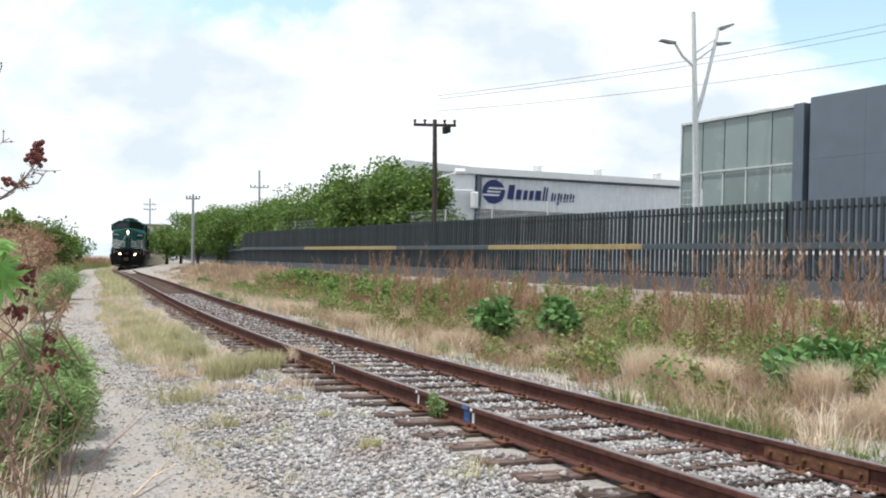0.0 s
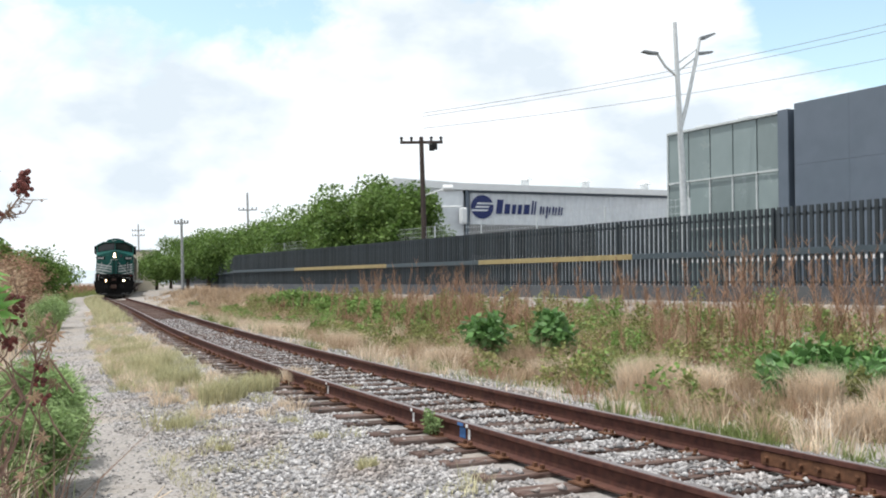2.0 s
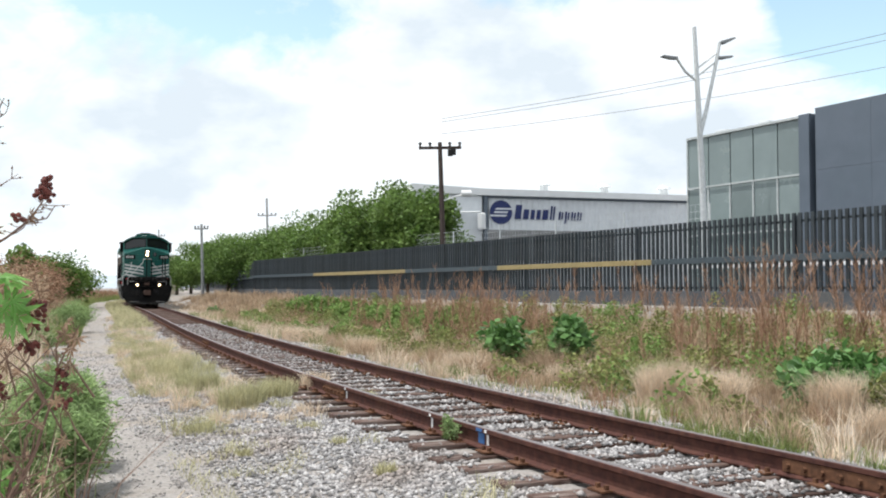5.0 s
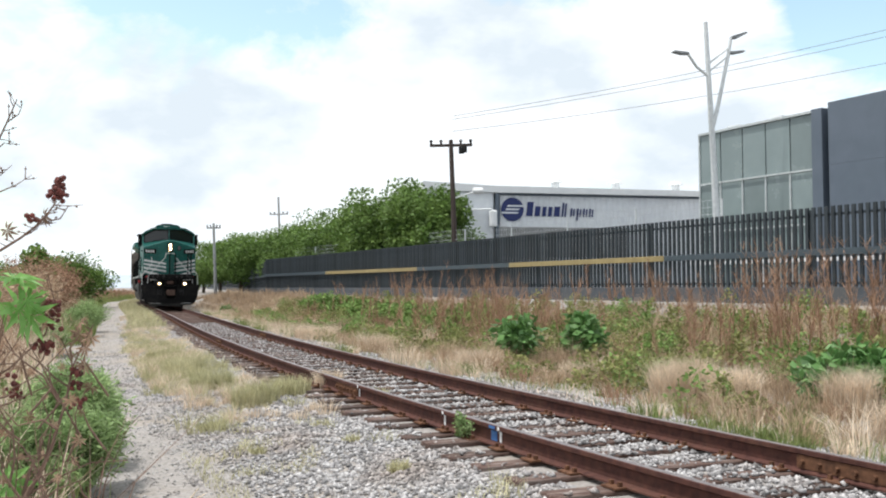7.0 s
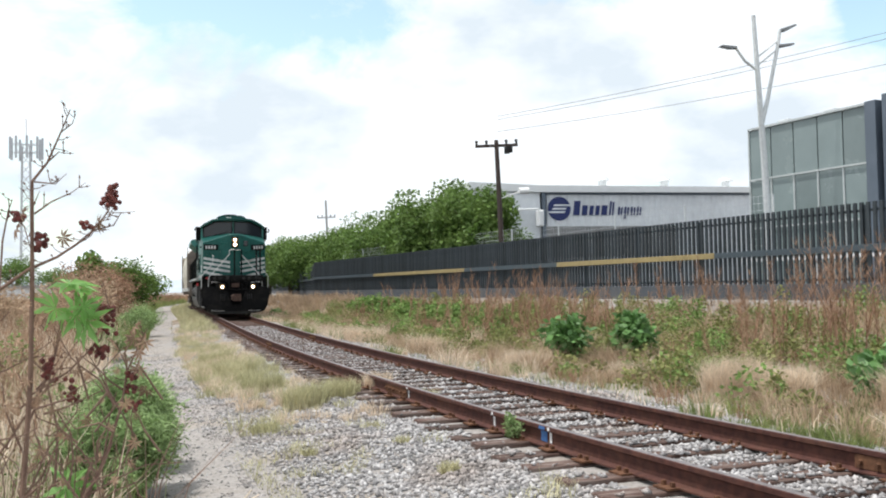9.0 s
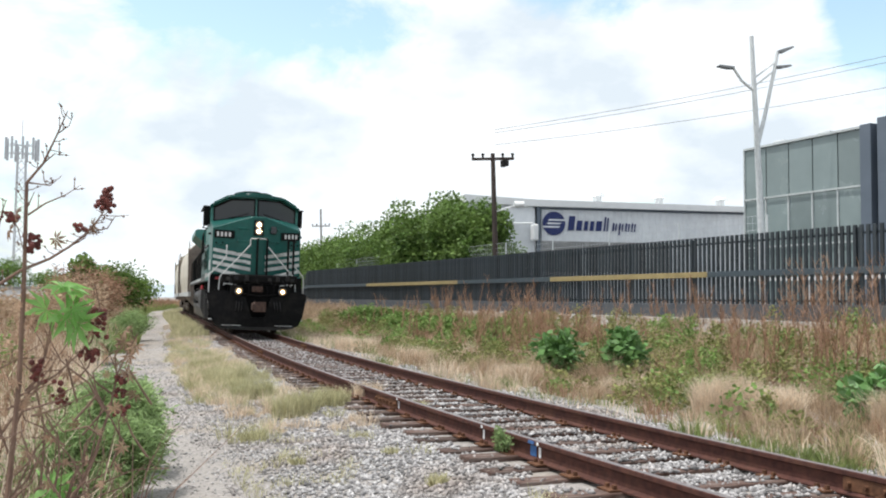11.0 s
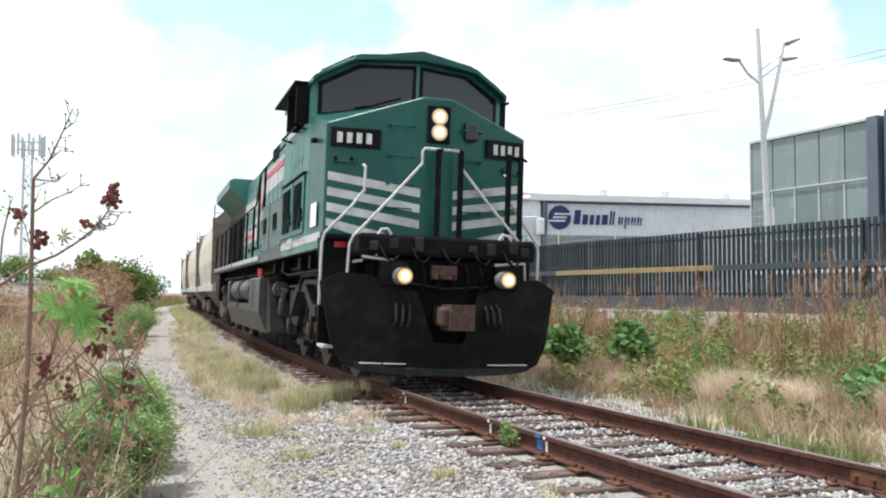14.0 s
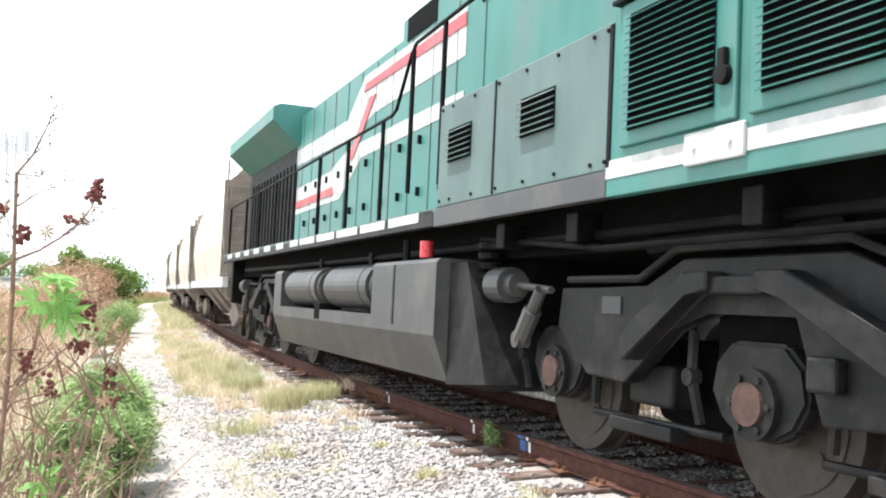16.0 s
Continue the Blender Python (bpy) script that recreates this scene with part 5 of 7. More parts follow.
        lip.faces.new(prev[::-1])
        part("cutting_edge", lip, M["truck"], L, "dusty worn cutting edge")
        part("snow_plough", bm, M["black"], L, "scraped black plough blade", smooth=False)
        bm = B()
        for x in (0.55, 0.85):
            box(bm, min(sd * x, sd * (x + 0.28)), max(sd * x, sd * (x + 0.28)), -0.355 + 0.2 * x, -0.27 + 0.2 * x, 0.30, 0.315)
        part("plough_scrape", bm, M["silver"], L, "bare worn metal edge")
        bm = B()
        for q in range(3):
            xx = sd * (0.50 + 0.09 * q)
            tube(bm, [(xx, -0.05, 1.15), (xx + sd * 0.02, -0.24, 1.02), (xx + sd * 0.03, -0.28, 0.86), (xx + sd * 0.05, -0.25, 0.78)], 0.02, 6)
        part("air_hose", bm, M["truck"], L, "grey air hoses")
    # platform and buffer beam
    bm = B()
    box(bm, -1.18, 1.27, -0.06, 0.92, 1.68, 1.965, 0.05)
    part("anticlimber", bm, M["black"], L, "battered black front platform")
    bm = B()
    box(bm, -1.5, -1.185, 0.62, 0.92, 1.90, 1.965, 0.01)
    part("platform_edge", bm, M["black"], L)
    for k in range(6):
        x = -0.52 + 0.2 * k
        bm = B()
        tube(bm, [(x, 0.0, 1.60), (x + 0.03, -0.08, 1.45), (x + 0.02, -0.05, 1.25)], 0.02, 6)
        part("front_hose", bm, M["black"], L)
    for k, x in enumerate((-0.98, -0.72, -0.38, 0.36, 0.62, 0.94, 1.1)):
        bm = B()
        box(bm, x - 0.06, x + 0.06, -0.10, -0.055, 1.74 + 0.03 * (k % 2), 1.86 + 0.04 * (k % 3), 0.015)
        part("receptacle", bm, M["truck"], L, "grimy cable receptacle")
    for k in range(5):
        x = -0.9 + 0.42 * k
        bm = B()
        tube(bm, [(x, -0.08, 1.80), (x + 0.05, -0.17, 1.66), (x + 0.14, -0.17, 1.60), (x + 0.24, -0.10, 1.68)], 0.018, 6)
        part("jumper_cable", bm, M["black"], L)
    bm = B()
    tube(bm, [(-0.55, -0.04, 1.35), (0.0, -0.06, 1.28), (0.6, -0.04, 1.33)], 0.012, 6)
    part("safety_chain", bm, M["truck"], L)
    # beam coloured with the shade behind the plough
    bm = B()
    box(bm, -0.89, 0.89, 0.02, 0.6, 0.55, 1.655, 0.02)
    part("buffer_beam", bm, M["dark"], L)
    bm = B()
    box(bm, -0.2, 0.15, -0.09, -0.0, 1.40, 1.58, 0.01)
    part("jumper_box", bm, M["coupler"], L)
    bm = B()
    box(bm, -0.13, 0.13, -0.55, 0.1, 0.80, 1.05, 0.03)
    prism(bm, [(-0.15, -0.80), (0.10, -0.84), (0.20, -0.70), (0.18, -0.50), (-0.18, -0.50)], "z", 0.76, 1.08)
    box(bm, -0.25, -0.12, -0.74, -0.50, 0.80, 1.04, 0.04)
    part("coupler", bm, M["coupler"], L, "rusty brown knuckle coupler")
    # headlight box on the nose
    bm = B()
    box(bm, -0.16, 0.16, 0.44, 0.52, 3.28, 3.80, 0.02)
    hb = part("headlight_box", bm, M["black"], L, "black headlight box")
    for z in (3.645, 3.43):
        bm = B()
        disc(bm, (0, 0.436, z), (0, 1, 0), 0.095, 0.02, 24)
        part("lens", bm, M["lamp"], hb, "lit warm lens")
        bm = B()
        disc(bm, (0, 0.424, z), (0, 1, 0), 0.055, 0.012, 16)
        part("bulb", bm, M["bulb"], hb, "glowing bulb")
        bm = B()
        disc(bm, (0, 0.442, z), (0, 1, 0), 0.115, 0.012, 24)
        part("bezel", bm, M["silver"], hb)
    bm = B()
    box(bm, 0.40, 0.60, 0.50, 0.62, 3.36, 3.62, 0.03, pose(0, 0, 0))
    part("nose_window", bm, M["window"], L, "small rounded nose window")
    # black posts and gate bars ahead of the nose
    for x in (-0.04, 0.28, 0.98, 1.16):
        bm = B()
        box(bm, x - 0.035, x + 0.035, 0.27, 0.33, 1.965, 3.18, 0.01)
        part("gate_post", bm, M["black"], L, "black gate post")
    bm = B()
    tube(bm, [(-0.04, 0.30, 3.17), (0.28, 0.30, 3.17)], 0.02, 6)
    tube(bm, [(0.98, 0.30, 3.14), (1.16, 0.30, 3.14), (1.25, 0.30, 3.1)], 0.02, 6)
    part("gate_bar", bm, M["black"], L)
    # side sill and white stripe
    for sd in (-1, 1):
        bm = B()
        box(bm, min(sd * 1.42, sd * 1.5), max(sd * 1.42, sd * 1.5), 0.93, 4.80, 1.79, 1.965, 0.008)
        part("cab_sill", bm, M["greenside"], L, "weathered green cab sill with sunlight in its lighter tone")
        bm = B()
        box(bm, min(sd * 1.42, sd * 1.5), max(sd * 1.42, sd * 1.5), 4.81, 7.9, 1.79, 1.965, 0.008)
        part("side_sill", bm, M["tank"], L, "soot-stained grey side sill")
        bm = B()
        box(bm, min(sd * 1.42, sd * 1.5), max(sd * 1.42, sd * 1.5), 7.91, 21.4, 1.80, 1.965, 0.008)
        part("side_sill", bm, M["truck"], L, "grimy dark side sill")
        bm = B()
        box(bm, min(sd * 1.5, sd * 1.506), max(sd * 1.5, sd * 1.508), 0.95, 4.80, 1.905, 2.02)
        part("sill_stripe", bm, M["whitepaint"], L, "dirty white sill stripe")
        for k in range(12):
            bm = B()
            y = 8.3 + k * 1.08
            box(bm, min(sd * 1.5, sd * 1.506), max(sd * 1.5, sd * 1.506), y, y + (0.95 if k < 5 else 0.55), 1.86, 1.955)
            part("sill_stripe", bm, M["whitepaint"], L, "dirty white sill stripe")
        bm = B()
        box(bm, min(sd * 1.5, sd * 1.53), max(sd * 1.5, sd * 1.53), 3.45, 3.95, 1.88, 2.06, 0.01)
        for q in (3.55, 3.85):
            disc(bm, (sd * 1.535, q, 1.97), (1, 0, 0), 0.016, 0.02, 8)
        part("jack_pad", bm, M["whitepaint"], L)
        # grille doors in the cab side
        for y0, y1 in ((2.38, 3.42), (3.52, 4.62)):
            bm = B()
            box(bm, min(sd * 1.5, sd * 1.53), max(sd * 1.5, sd * 1.53), y0, y1, 2.08, 2.97, 0.01)
            part("equipment_door", bm, M["greenside"], L, "green door with a louvred grille")
            grille(L, sd * 1.531, y0 + 0.17, y1 - 0.10, 2.17, 2.89, 16, sd)
            bm = B()
            disc(bm, (sd * 1.55, y0 + 0.08, 2.32), (1, 0, 0), 0.055, 0.04, 14)
            box(bm, min(sd * 1.53, sd * 1.57), max(sd * 1.53, sd * 1.57), y0 + 0.05, y0 + 0.11, 2.36, 2.46, 0.01)
            part("door_latch", bm, M["black"], L)
        bm = B()
        box(bm, min(sd * 1.5, sd * 1.56), max(sd * 1.5, sd * 1.56), 2.3, 4.7, 2.985, 3.01)
        part("drip_rail", bm, M["black"], L)
        bm = B()
        box(bm, min(sd * 1.5, sd * 1.505), max(sd * 1.5, sd * 1.505), 1.32, 1.80, 2.12, 2.46)
        part("notice", bm, M["litter"], L, "white notice sheet")
        for k in range(4):
            quad_part("side_bar", [(sd * 1.5, 2.75 + k * 0.38, 3.10), (sd * 1.5, 2.75 + k * 0.38 + 0.26, 3.10), (sd * 1.5, 2.75 + k * 0.38 + 0.26, 3.55), (sd * 1.5, 2.75 + k * 0.38, 3.55)], M["fadebar"], L, "faded plain bar", out=(sd * 0.004, 0, 0))
        # low cabinet behind the cab
        bm = B()
        box(bm, min(sd * 1.0, sd * 1.5), max(sd * 1.0, sd * 1.5), 4.76, 7.82, 1.966, 2.92, 0.012)
        part("side_cabinet", bm, M["greyside"], L, "soot-grey riveted side cabinet")
        for y0, y1 in ((5.53, 6.08), (7.05, 7.58)):
            grille(L, sd * 1.501, y0, y1, 2.36, 2.66, 6, sd, M["greyside"])
        bm = B()
        for y in (4.82, 5.0, 5.5, 6.0, 6.5, 7.0, 7.5, 7.75):
            for z in (2.02, 2.87):
                disc(bm, (sd * 1.505, y, z), (1, 0, 0), 0.015, 0.02, 6)
        tagged(part("rivet_row", bm, M["black"], L), kind="stuff")
        bm = B()
        box(bm, min(sd * 1.5, sd * 1.508), max(sd * 1.5, sd * 1.508), 6.55, 6.58, 1.98, 2.91)
        part("panel_seam", bm, M["black"], L)
        bm = B()
        box(bm, min(sd * 1.5, sd * 1.508), max(sd * 1.5, sd * 1.508), 4.76, 4.80, 1.98, 2.9)
        part("panel_seam", bm, M["black"], L)
        # walkway
        bm = B()
        box(bm, min(sd * 0.98, sd * 1.5), max(sd * 0.98, sd * 1.5), 7.83, 21.4, 1.93, 1.97)
        part("walkway", bm, M["greyside"], L)
        bm = B()
        tube(bm, [(sd * 1.46, 4.8, 3.85), (sd * 1.46, 8.72, 3.76), (sd * 1.46, 8.86, 3.68), (sd * 1.46, 9.3, 3.16), (sd * 1.46, 9.45, 3.12), (sd * 1.46, 21.0, 3.0)], 0.02, 8)
        part("walkway_rail", bm, M["black"], L, "black walkway handrail")
        for y, zt in ((7.9, 3.77), (8.8, 3.7), (9.75, 3.1), (11.2, 3.1), (12.7, 3.08), (14.3, 3.06), (15.8, 3.05), (17.3, 3.04), (18.8, 3.02), (20.9, 3.0)):
            bm = B()
            tube(bm, [(sd * 1.46, y, 1.97 if y > 8.9 else 2.2), (sd * 1.46, y, zt)], 0.026, 8)
            part("rail_post", bm, M["black"], L)
    # hood
    bm = B()
    prism(bm, [(-1.0, 1.97), (-1.0, 4.55), (-0.82, 4.74), (0.82, 4.74), (1.0, 4.55), (1.0, 1.97)], "y", 4.76, 10.6)
    part("blower_hood", bm, M["greenside"], L, "weathered green hood section with sunlight in its lighter tone")
    bm = B()
    prism(bm, [(-1.0, 1.97), (-1.0, 4.32), (-0.8, 4.50), (0.8, 4.50), (1.0, 4.32), (1.0, 1.97)], "y", 10.6, 16.4)
    part("engine_hood", bm, M["greenside"], L, "weathered green hood section with sunlight in its lighter tone")
    bm = B()
    prism(bm, [(-1.0, 1.97), (-1.0, 3.55), (-1.0, 4.3), (1.0, 4.3), (1.0, 1.97)], "y", 16.4, 21.2)
    part("radiator_hood", bm, M["black"], L, "dark radiator section")
    bm = B()
    prism(bm, [(-1.01, 3.80), (-1.52, 4.22), (-1.52, 4.46), (-1.40, 4.52), (1.40, 4.52), (1.52, 4.46), (1.52, 4.22), (1.01, 3.80)], "y", 16.2, 21.3)
    part("radiator_wing", bm, M["greenside"], L, "flared weathered green radiator wings with sunlight in their lighter tone")
    for sd in (-1, 1):
        x = sd * 1.0
        o = (sd * 0.006, 0, 0)

        def side(name, pts, material, label, oo=o):
            quad_part(name, [(x + (sd * 0.006 if oo is not o else 0), y, z) for y, z in pts], material, L, label, out=oo)
        side("livery_band", [(16.38, 3.45), (16.38, 3.72), (13.0, 3.72), (12.2, 4.2), (8.5, 4.2), (8.5, 3.64), (11.7, 3.60), (12.5, 3.42)], M["whitepaint"], "white livery band")
        side("livery_band", [(16.38, 2.56), (16.38, 3.02), (13.9, 3.06), (12.9, 3.28), (8.5, 3.28), (8.5, 3.10), (12.2, 3.06), (13.3, 2.58)], M["whitepaint"], "white livery band")
        side("livery_stripe", [(12.2, 3.98), (12.1, 4.08), (8.5, 4.10), (8.5, 3.96)], M["redpaint"], "red livery stripe", (sd * 0.012, 0, 0))
        side("livery_stripe", [(16.38, 2.66), (16.38, 2.78), (13.7, 2.80), (13.6, 2.68)], M["redpaint"], "red livery stripe", (sd * 0.012, 0, 0))
        side("livery_stripe", [(12.9, 3.1), (12.6, 3.1), (11.6, 3.85), (11.9, 3.85)], M["redpaint"], "red livery stripe", (sd * 0.012, 0, 0))
        for y0, y1, z0, z1 in ((6.67, 7.25, 4.08, 4.52), (7.6, 8.1, 4.08, 4.52), (9.4, 10.4, 4.25, 4.54)):
            quad_part("hood_opening", [(x, y0, z0), (x, y1, z0), (x, y1, z1), (x, y0, z1)], M["dark"], L, "dark screened opening", out=(sd * 0.012, 0, 0))
        bm = B()
        for k in range(12):
            y = 8.0 + k * 0.72
            box(bm, min(x, x + sd * 0.009), max(x, x + sd * 0.009), y, y + 0.018, 2.0, 4.28)
        part("door_seam", bm, M["greyside"], L)
        bm = B()
        for k in range(11):
            y = 8.3 + k * 0.72
            for z in (2.3, 2.9):
                box(bm, min(x, x + sd * 0.04), max(x, x + sd * 0.04), y, y + 0.04, z, z + 0.10)
        tagged(part("door_handle", bm, M["black"], L), kind="stuff")
        for k in range(14):
            y = 16.5 + k * 0.33
            bm = B()
            box(bm, min(x, x + sd * 0.03), max(x, x + sd * 0.03), y, y + 0.05, 2.0, 3.5)
            part("screen_bar", bm, M["truck"], L)
        bm = B()
        box(bm, min(x, x + sd * 0.004), max(x, x + sd * 0.004), 8.05, 8.22, 2.22, 2.42)
        part("notice", bm, M["litter"], L, "small white notice")
    # fuel tank with air reservoirs
    bm = B()
    for a, b in ((7.75, 9.75), (14.75, 15.3)):
        prism(bm, [(-1.46, 1.5), (-1.50, 1.46), (-1.50, 0.78), (-1.34, 0.36), (-0.95, 0.28), (0.95, 0.28), (1.34, 0.36), (1.50, 0.78), (1.50, 1.46), (1.46, 1.5)], "y", a, b)
    prism(bm, [(-1.50, 0.93), (-1.50, 0.78), (-1.34, 0.36), (-0.95, 0.28), (0.95, 0.28), (1.34, 0.36), (1.50, 0.78), (1.50, 0.93)], "y", 9.75, 14.75)
    prism(bm, [(-0.90, 0.9), (0.90, 0.9), (0.90, 1.5), (-0.90, 1.5)], "y", 9.75, 14.75)
    part("fuel_tank", bm, M["tank"], L, "dusty grey fuel tank")
    bm = B()
    v = [(7.745, 1.46), (7.745, 0.34), (6.85, 0.42), (7.2, 1.15), (7.35, 1.46)]
    prism(bm, v, "x", -1.36, 1.36)
    part("tank_end", bm, M["truck"], L, "dark sloped tank end")
    for sd in (-1, 1):
        for y0, y1 in ((9.95, 12.1), (12.45, 14.6)):
            bm = B()
            disc(bm, (sd * 1.22, (y0 + y1) / 2, 1.25), (0, 1, 0), 0.275, y1 - y0 - 0.2, 28)
            for a in (y0 + 0.05, y1 - 0.05):
                disc(bm, (sd * 1.22, a, 1.25), (0, 1, 0), 0.23, 0.1, 28)
            disc(bm, (sd * 1.22, y0 + 0.42, 1.25), (0, 1, 0), 0.283, 0.05, 28)
            part("air_reservoir", bm, M["tank"], L, "grey cylindrical air reservoir", smooth=False)
            bm = B()
            tube(bm, [(sd * 1.25, y0 + 0.7, 1.5), (sd * 1.25, y0 + 0.7, 1.66)], 0.03, 8)
            part("reservoir_valve", bm, M["truck"], L)
        bm = B()
        box(bm, min(sd * 1.2, sd * 1.505), max(sd * 1.2, sd * 1.505), 12.12, 12.43, 0.80, 1.02, 0.01)
        part("drain_box", bm, M["dark"], L, "dark drain valve box")
        bm = B()
        box(bm, min(sd * 1.501, sd * 1.508), max(sd * 1.501, sd * 1.508), 8.95, 9.0, 0.85, 1.46)
        part("tank_seam", bm, M["truck"], L)
        bm = B()
        disc(bm, (sd * 1.42, 8.25, 1.60), (0, 0, 1), 0.065, 0.16, 14)
        part("filler_cap", bm, M["redlens"], L, "red filler cap")
        bm = B()
        tube(bm, [(sd * 1.40, 8.9, 1.5), (sd * 1.40, 8.9, 1.72)], 0.04, 8)
        for k in range(5):
            disc(bm, (sd * 1.15, 7.3, 1.25 + 0.09 * k), (0, 0, 1), 0.12, 0.05, 14)
        tube(bm, [(sd * 1.2, 1.2, 1.62), (sd * 1.2, 7.4, 1.60), (sd * 1.2, 15, 1.60), (sd * 1.2, 20, 1.62)], 0.035, 8)
        tube(bm, [(sd * 1.28, 1.2, 1.52), (sd * 1.28, 5.2, 1.50), (sd * 1.2, 7.4, 1.68)], 0.025, 8)
        tube(bm, [(sd * 1.05, 4.9, 1.52), (sd * 1.05, 3.2, 1.60)], 0.08, 10)
        for y in (1.4, 2.5, 3.5, 5.4, 6.6):
            box(bm, min(sd * 1.15, sd * 1.36), max(sd * 1.15, sd * 1.36), y, y + 0.16, 1.55, 1.76, 0.01)
        part("pipework", bm, M["black"], L, "grimy dark pipes and brackets")
    # underframe darkened by colour for the shadow under the train
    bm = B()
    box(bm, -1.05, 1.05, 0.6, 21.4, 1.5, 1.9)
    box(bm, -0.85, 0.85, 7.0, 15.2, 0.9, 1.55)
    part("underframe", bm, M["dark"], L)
    bm = B()
    box(bm, -1.3, 1.3, 21.2, 21.5, 0.9, 1.9, 0.02)
    part("rear_beam", bm, M["black"], L)
    bm = B()
    box(bm, -0.15, 0.15, 21.5, 22.2, 0.78, 1.05, 0.03)
    part("rear_coupler", bm, M["coupler"], L)
    six_wheel_truck(L, 3.87, False)
    six_wheel_truck(L, 17.6, True)
    TRAIN.append((L, 0.0, 3.87, 17.6))


locomotive()


# ---- covered hopper wagons ----
def hopper_wagon(off, material, label):
    W = root("covered_hopper_wagon", label, "wagon", "train of hopper wagons")
    ln = 16.2
    bm = B()
    prof = [(-1.15, 1.25), (-1.42, 1.55), (-1.53, 2.4), (-1.52, 3.2), (-1.40, 3.85), (-1.10, 4.25), (-0.6, 4.42), (0.6, 4.42), (1.10, 4.25), (1.40, 3.85), (1.52, 3.2), (1.53, 2.4), (1.42, 1.55), (1.15, 1.25)]
    rings = []
    for y, k in ((2.3, 0.0), (1.25, 0.55), (1.0, 1.0), (ln - 1.0, 1.0), (ln - 1.25, 0.55), (ln - 2.3, 0.0)):
        rings.append([bm.verts.new((x, y, z if k == 1 else max(z, 4.0 - 2.2 * k))) for x, z in prof])
    n = len(prof)
    for a, b in zip(rings, rings[1:]):
        for i in range(n):
            bm.faces.new((a[i], a[(i + 1) % n], b[(i + 1) % n], b[i]))
    bm.faces.new(rings[0])
    bm.faces.new(rings[-1][::-1])
    part("body_shell", bm, material, W, "rounded steel hopper body", smooth=False)
    for sd in (-1, 1):
        bm = B()
        box(bm, min(sd * 1.40, sd * 1.54), max(sd * 1.40, sd * 1.54), 0.4, ln - 0.4, 1.25, 1.50, 0.01)
        part("side_sill", bm, M["whitepaint"], W, "dirty white side sill")
        for y in (1.05, ln - 1.15):
            bm = B()
            box(bm, min(sd * 1.40, sd * 1.55), max(sd * 1.40, sd * 1.55), y, y + 0.10, 1.5, 3.9)
            part("corner_post", bm, M["hopperend"], W)
        for y in (0.42, ln - 0.62):
            bm = B()
            for x in (1.0, 1.5):
                box(bm, min(sd * x, sd * (x + 0.04)), max(sd * x, sd * (x + 0.04)), y, y + 0.05, 1.1, 4.3)
            for k in range(9):
                tube(bm, [(sd * 1.0, y, 1.3 + 0.34 * k), (sd * 1.52, y, 1.3 + 0.34 * k)], 0.014, 5)
            part("ladder", bm, M["hopperend"], W)
    for y, d in ((0.6, 1), (ln - 0.6, -1)):
        bm = B()
        box(bm, -1.42, 1.42, min(y, y - d * 0.12), max(y, y - d * 0.12), 1.0, 1.35, 0.01)
        prism(bm, [(-1.42, 1.3), (-1.42, 3.9), (-1.05, 4.22), (1.05, 4.22), (1.42, 3.9), (1.42, 1.3)], "y", y + d * 0.28, y + d * 0.34)
        part("end_sheet", bm, M["hopperend"], W, "brown-grey end sheet")
        bm = B()
        for x in (-0.8, 0, 0.8):
            tube(bm, [(x, y, 1.3), (x, y + d * 1.6, 3.4)], 0.06, 6)
        part("end_brace", bm, M["hopperend"], W)
        bm = B()
        box(bm, -0.15, 0.15, min(y, y - d * 1.0), max(y, y - d * 1.0), 0.78, 1.05, 0.03)
        part("coupler", bm, M["coupler"], W)
    for k in range(3):
        y = 4.6 + 3.5 * k
        bm = B()
        a = [bm.verts.new(p) for p in ((-1.3, y - 1.6, 1.3), (1.3, y - 1.6, 1.3), (1.3, y + 1.6, 1.3), (-1.3, y + 1.6, 1.3))]
        b = [bm.verts.new(p) for p in ((-0.6, y - 0.4, 0.45), (0.6, y - 0.4, 0.45), (0.6, y + 0.4, 0.45), (-0.6, y + 0.4, 0.45))]
        for i in range(4):
            bm.faces.new((a[i], a[(i + 1) % 4], b[(i + 1) % 4], b[i]))
        bm.faces.new(a)
        bm.faces.new(b[::-1])
        part("discharge_chute", bm, M["hopperend"], W, "brown hopper chute")
    bm = B()
    for x in (-0.35, 0.35):
        box(bm, x - 0.25, x + 0.25, 0.9, ln - 0.9, 4.46, 4.49)
    part("roof_walk", bm, M["tank"], W)
    bm = B()
    for k in range(10):
        box(bm, -0.45, 0.45, 1.6 + 1.4 * k, 2.4 + 1.4 * k, 4.42, 4.455, 0)
    part("roof_hatch", bm, M["hopperend"], W)
    for yc in (2.1, ln - 2.1):
        for q in (-0.88, 0.88):
            wheelset(W, yc + q, 0.46, 0.6)
        for sd in (-1, 1):
            bm = B()
            prism(bm, [(yc - 1.2, 0.55), (yc - 1.1, 0.68), (yc - 0.5, 0.85), (yc + 0.5, 0.85), (yc + 1.1, 0.68), (yc + 1.2, 0.55), (yc + 1.0, 0.40), (yc + 0.6, 0.42), (yc + 0.35, 0.28), (yc - 0.35, 0.28), (yc - 0.6, 0.42), (yc - 1.0, 0.40)], "x", min(sd * 0.95, sd * 1.08), max(sd * 0.95, sd * 1.08))
            part("truck_frame", bm, M["hopperend"], W)
        bm = B()
        box(bm, -1.0, 1.0, yc - 0.25, yc + 0.25, 0.6, 1.3, 0.02)
        part("truck_bolster", bm, M["dark"], W)
    TRAIN.append((W, off, 2.1, ln - 2.1))
    return W


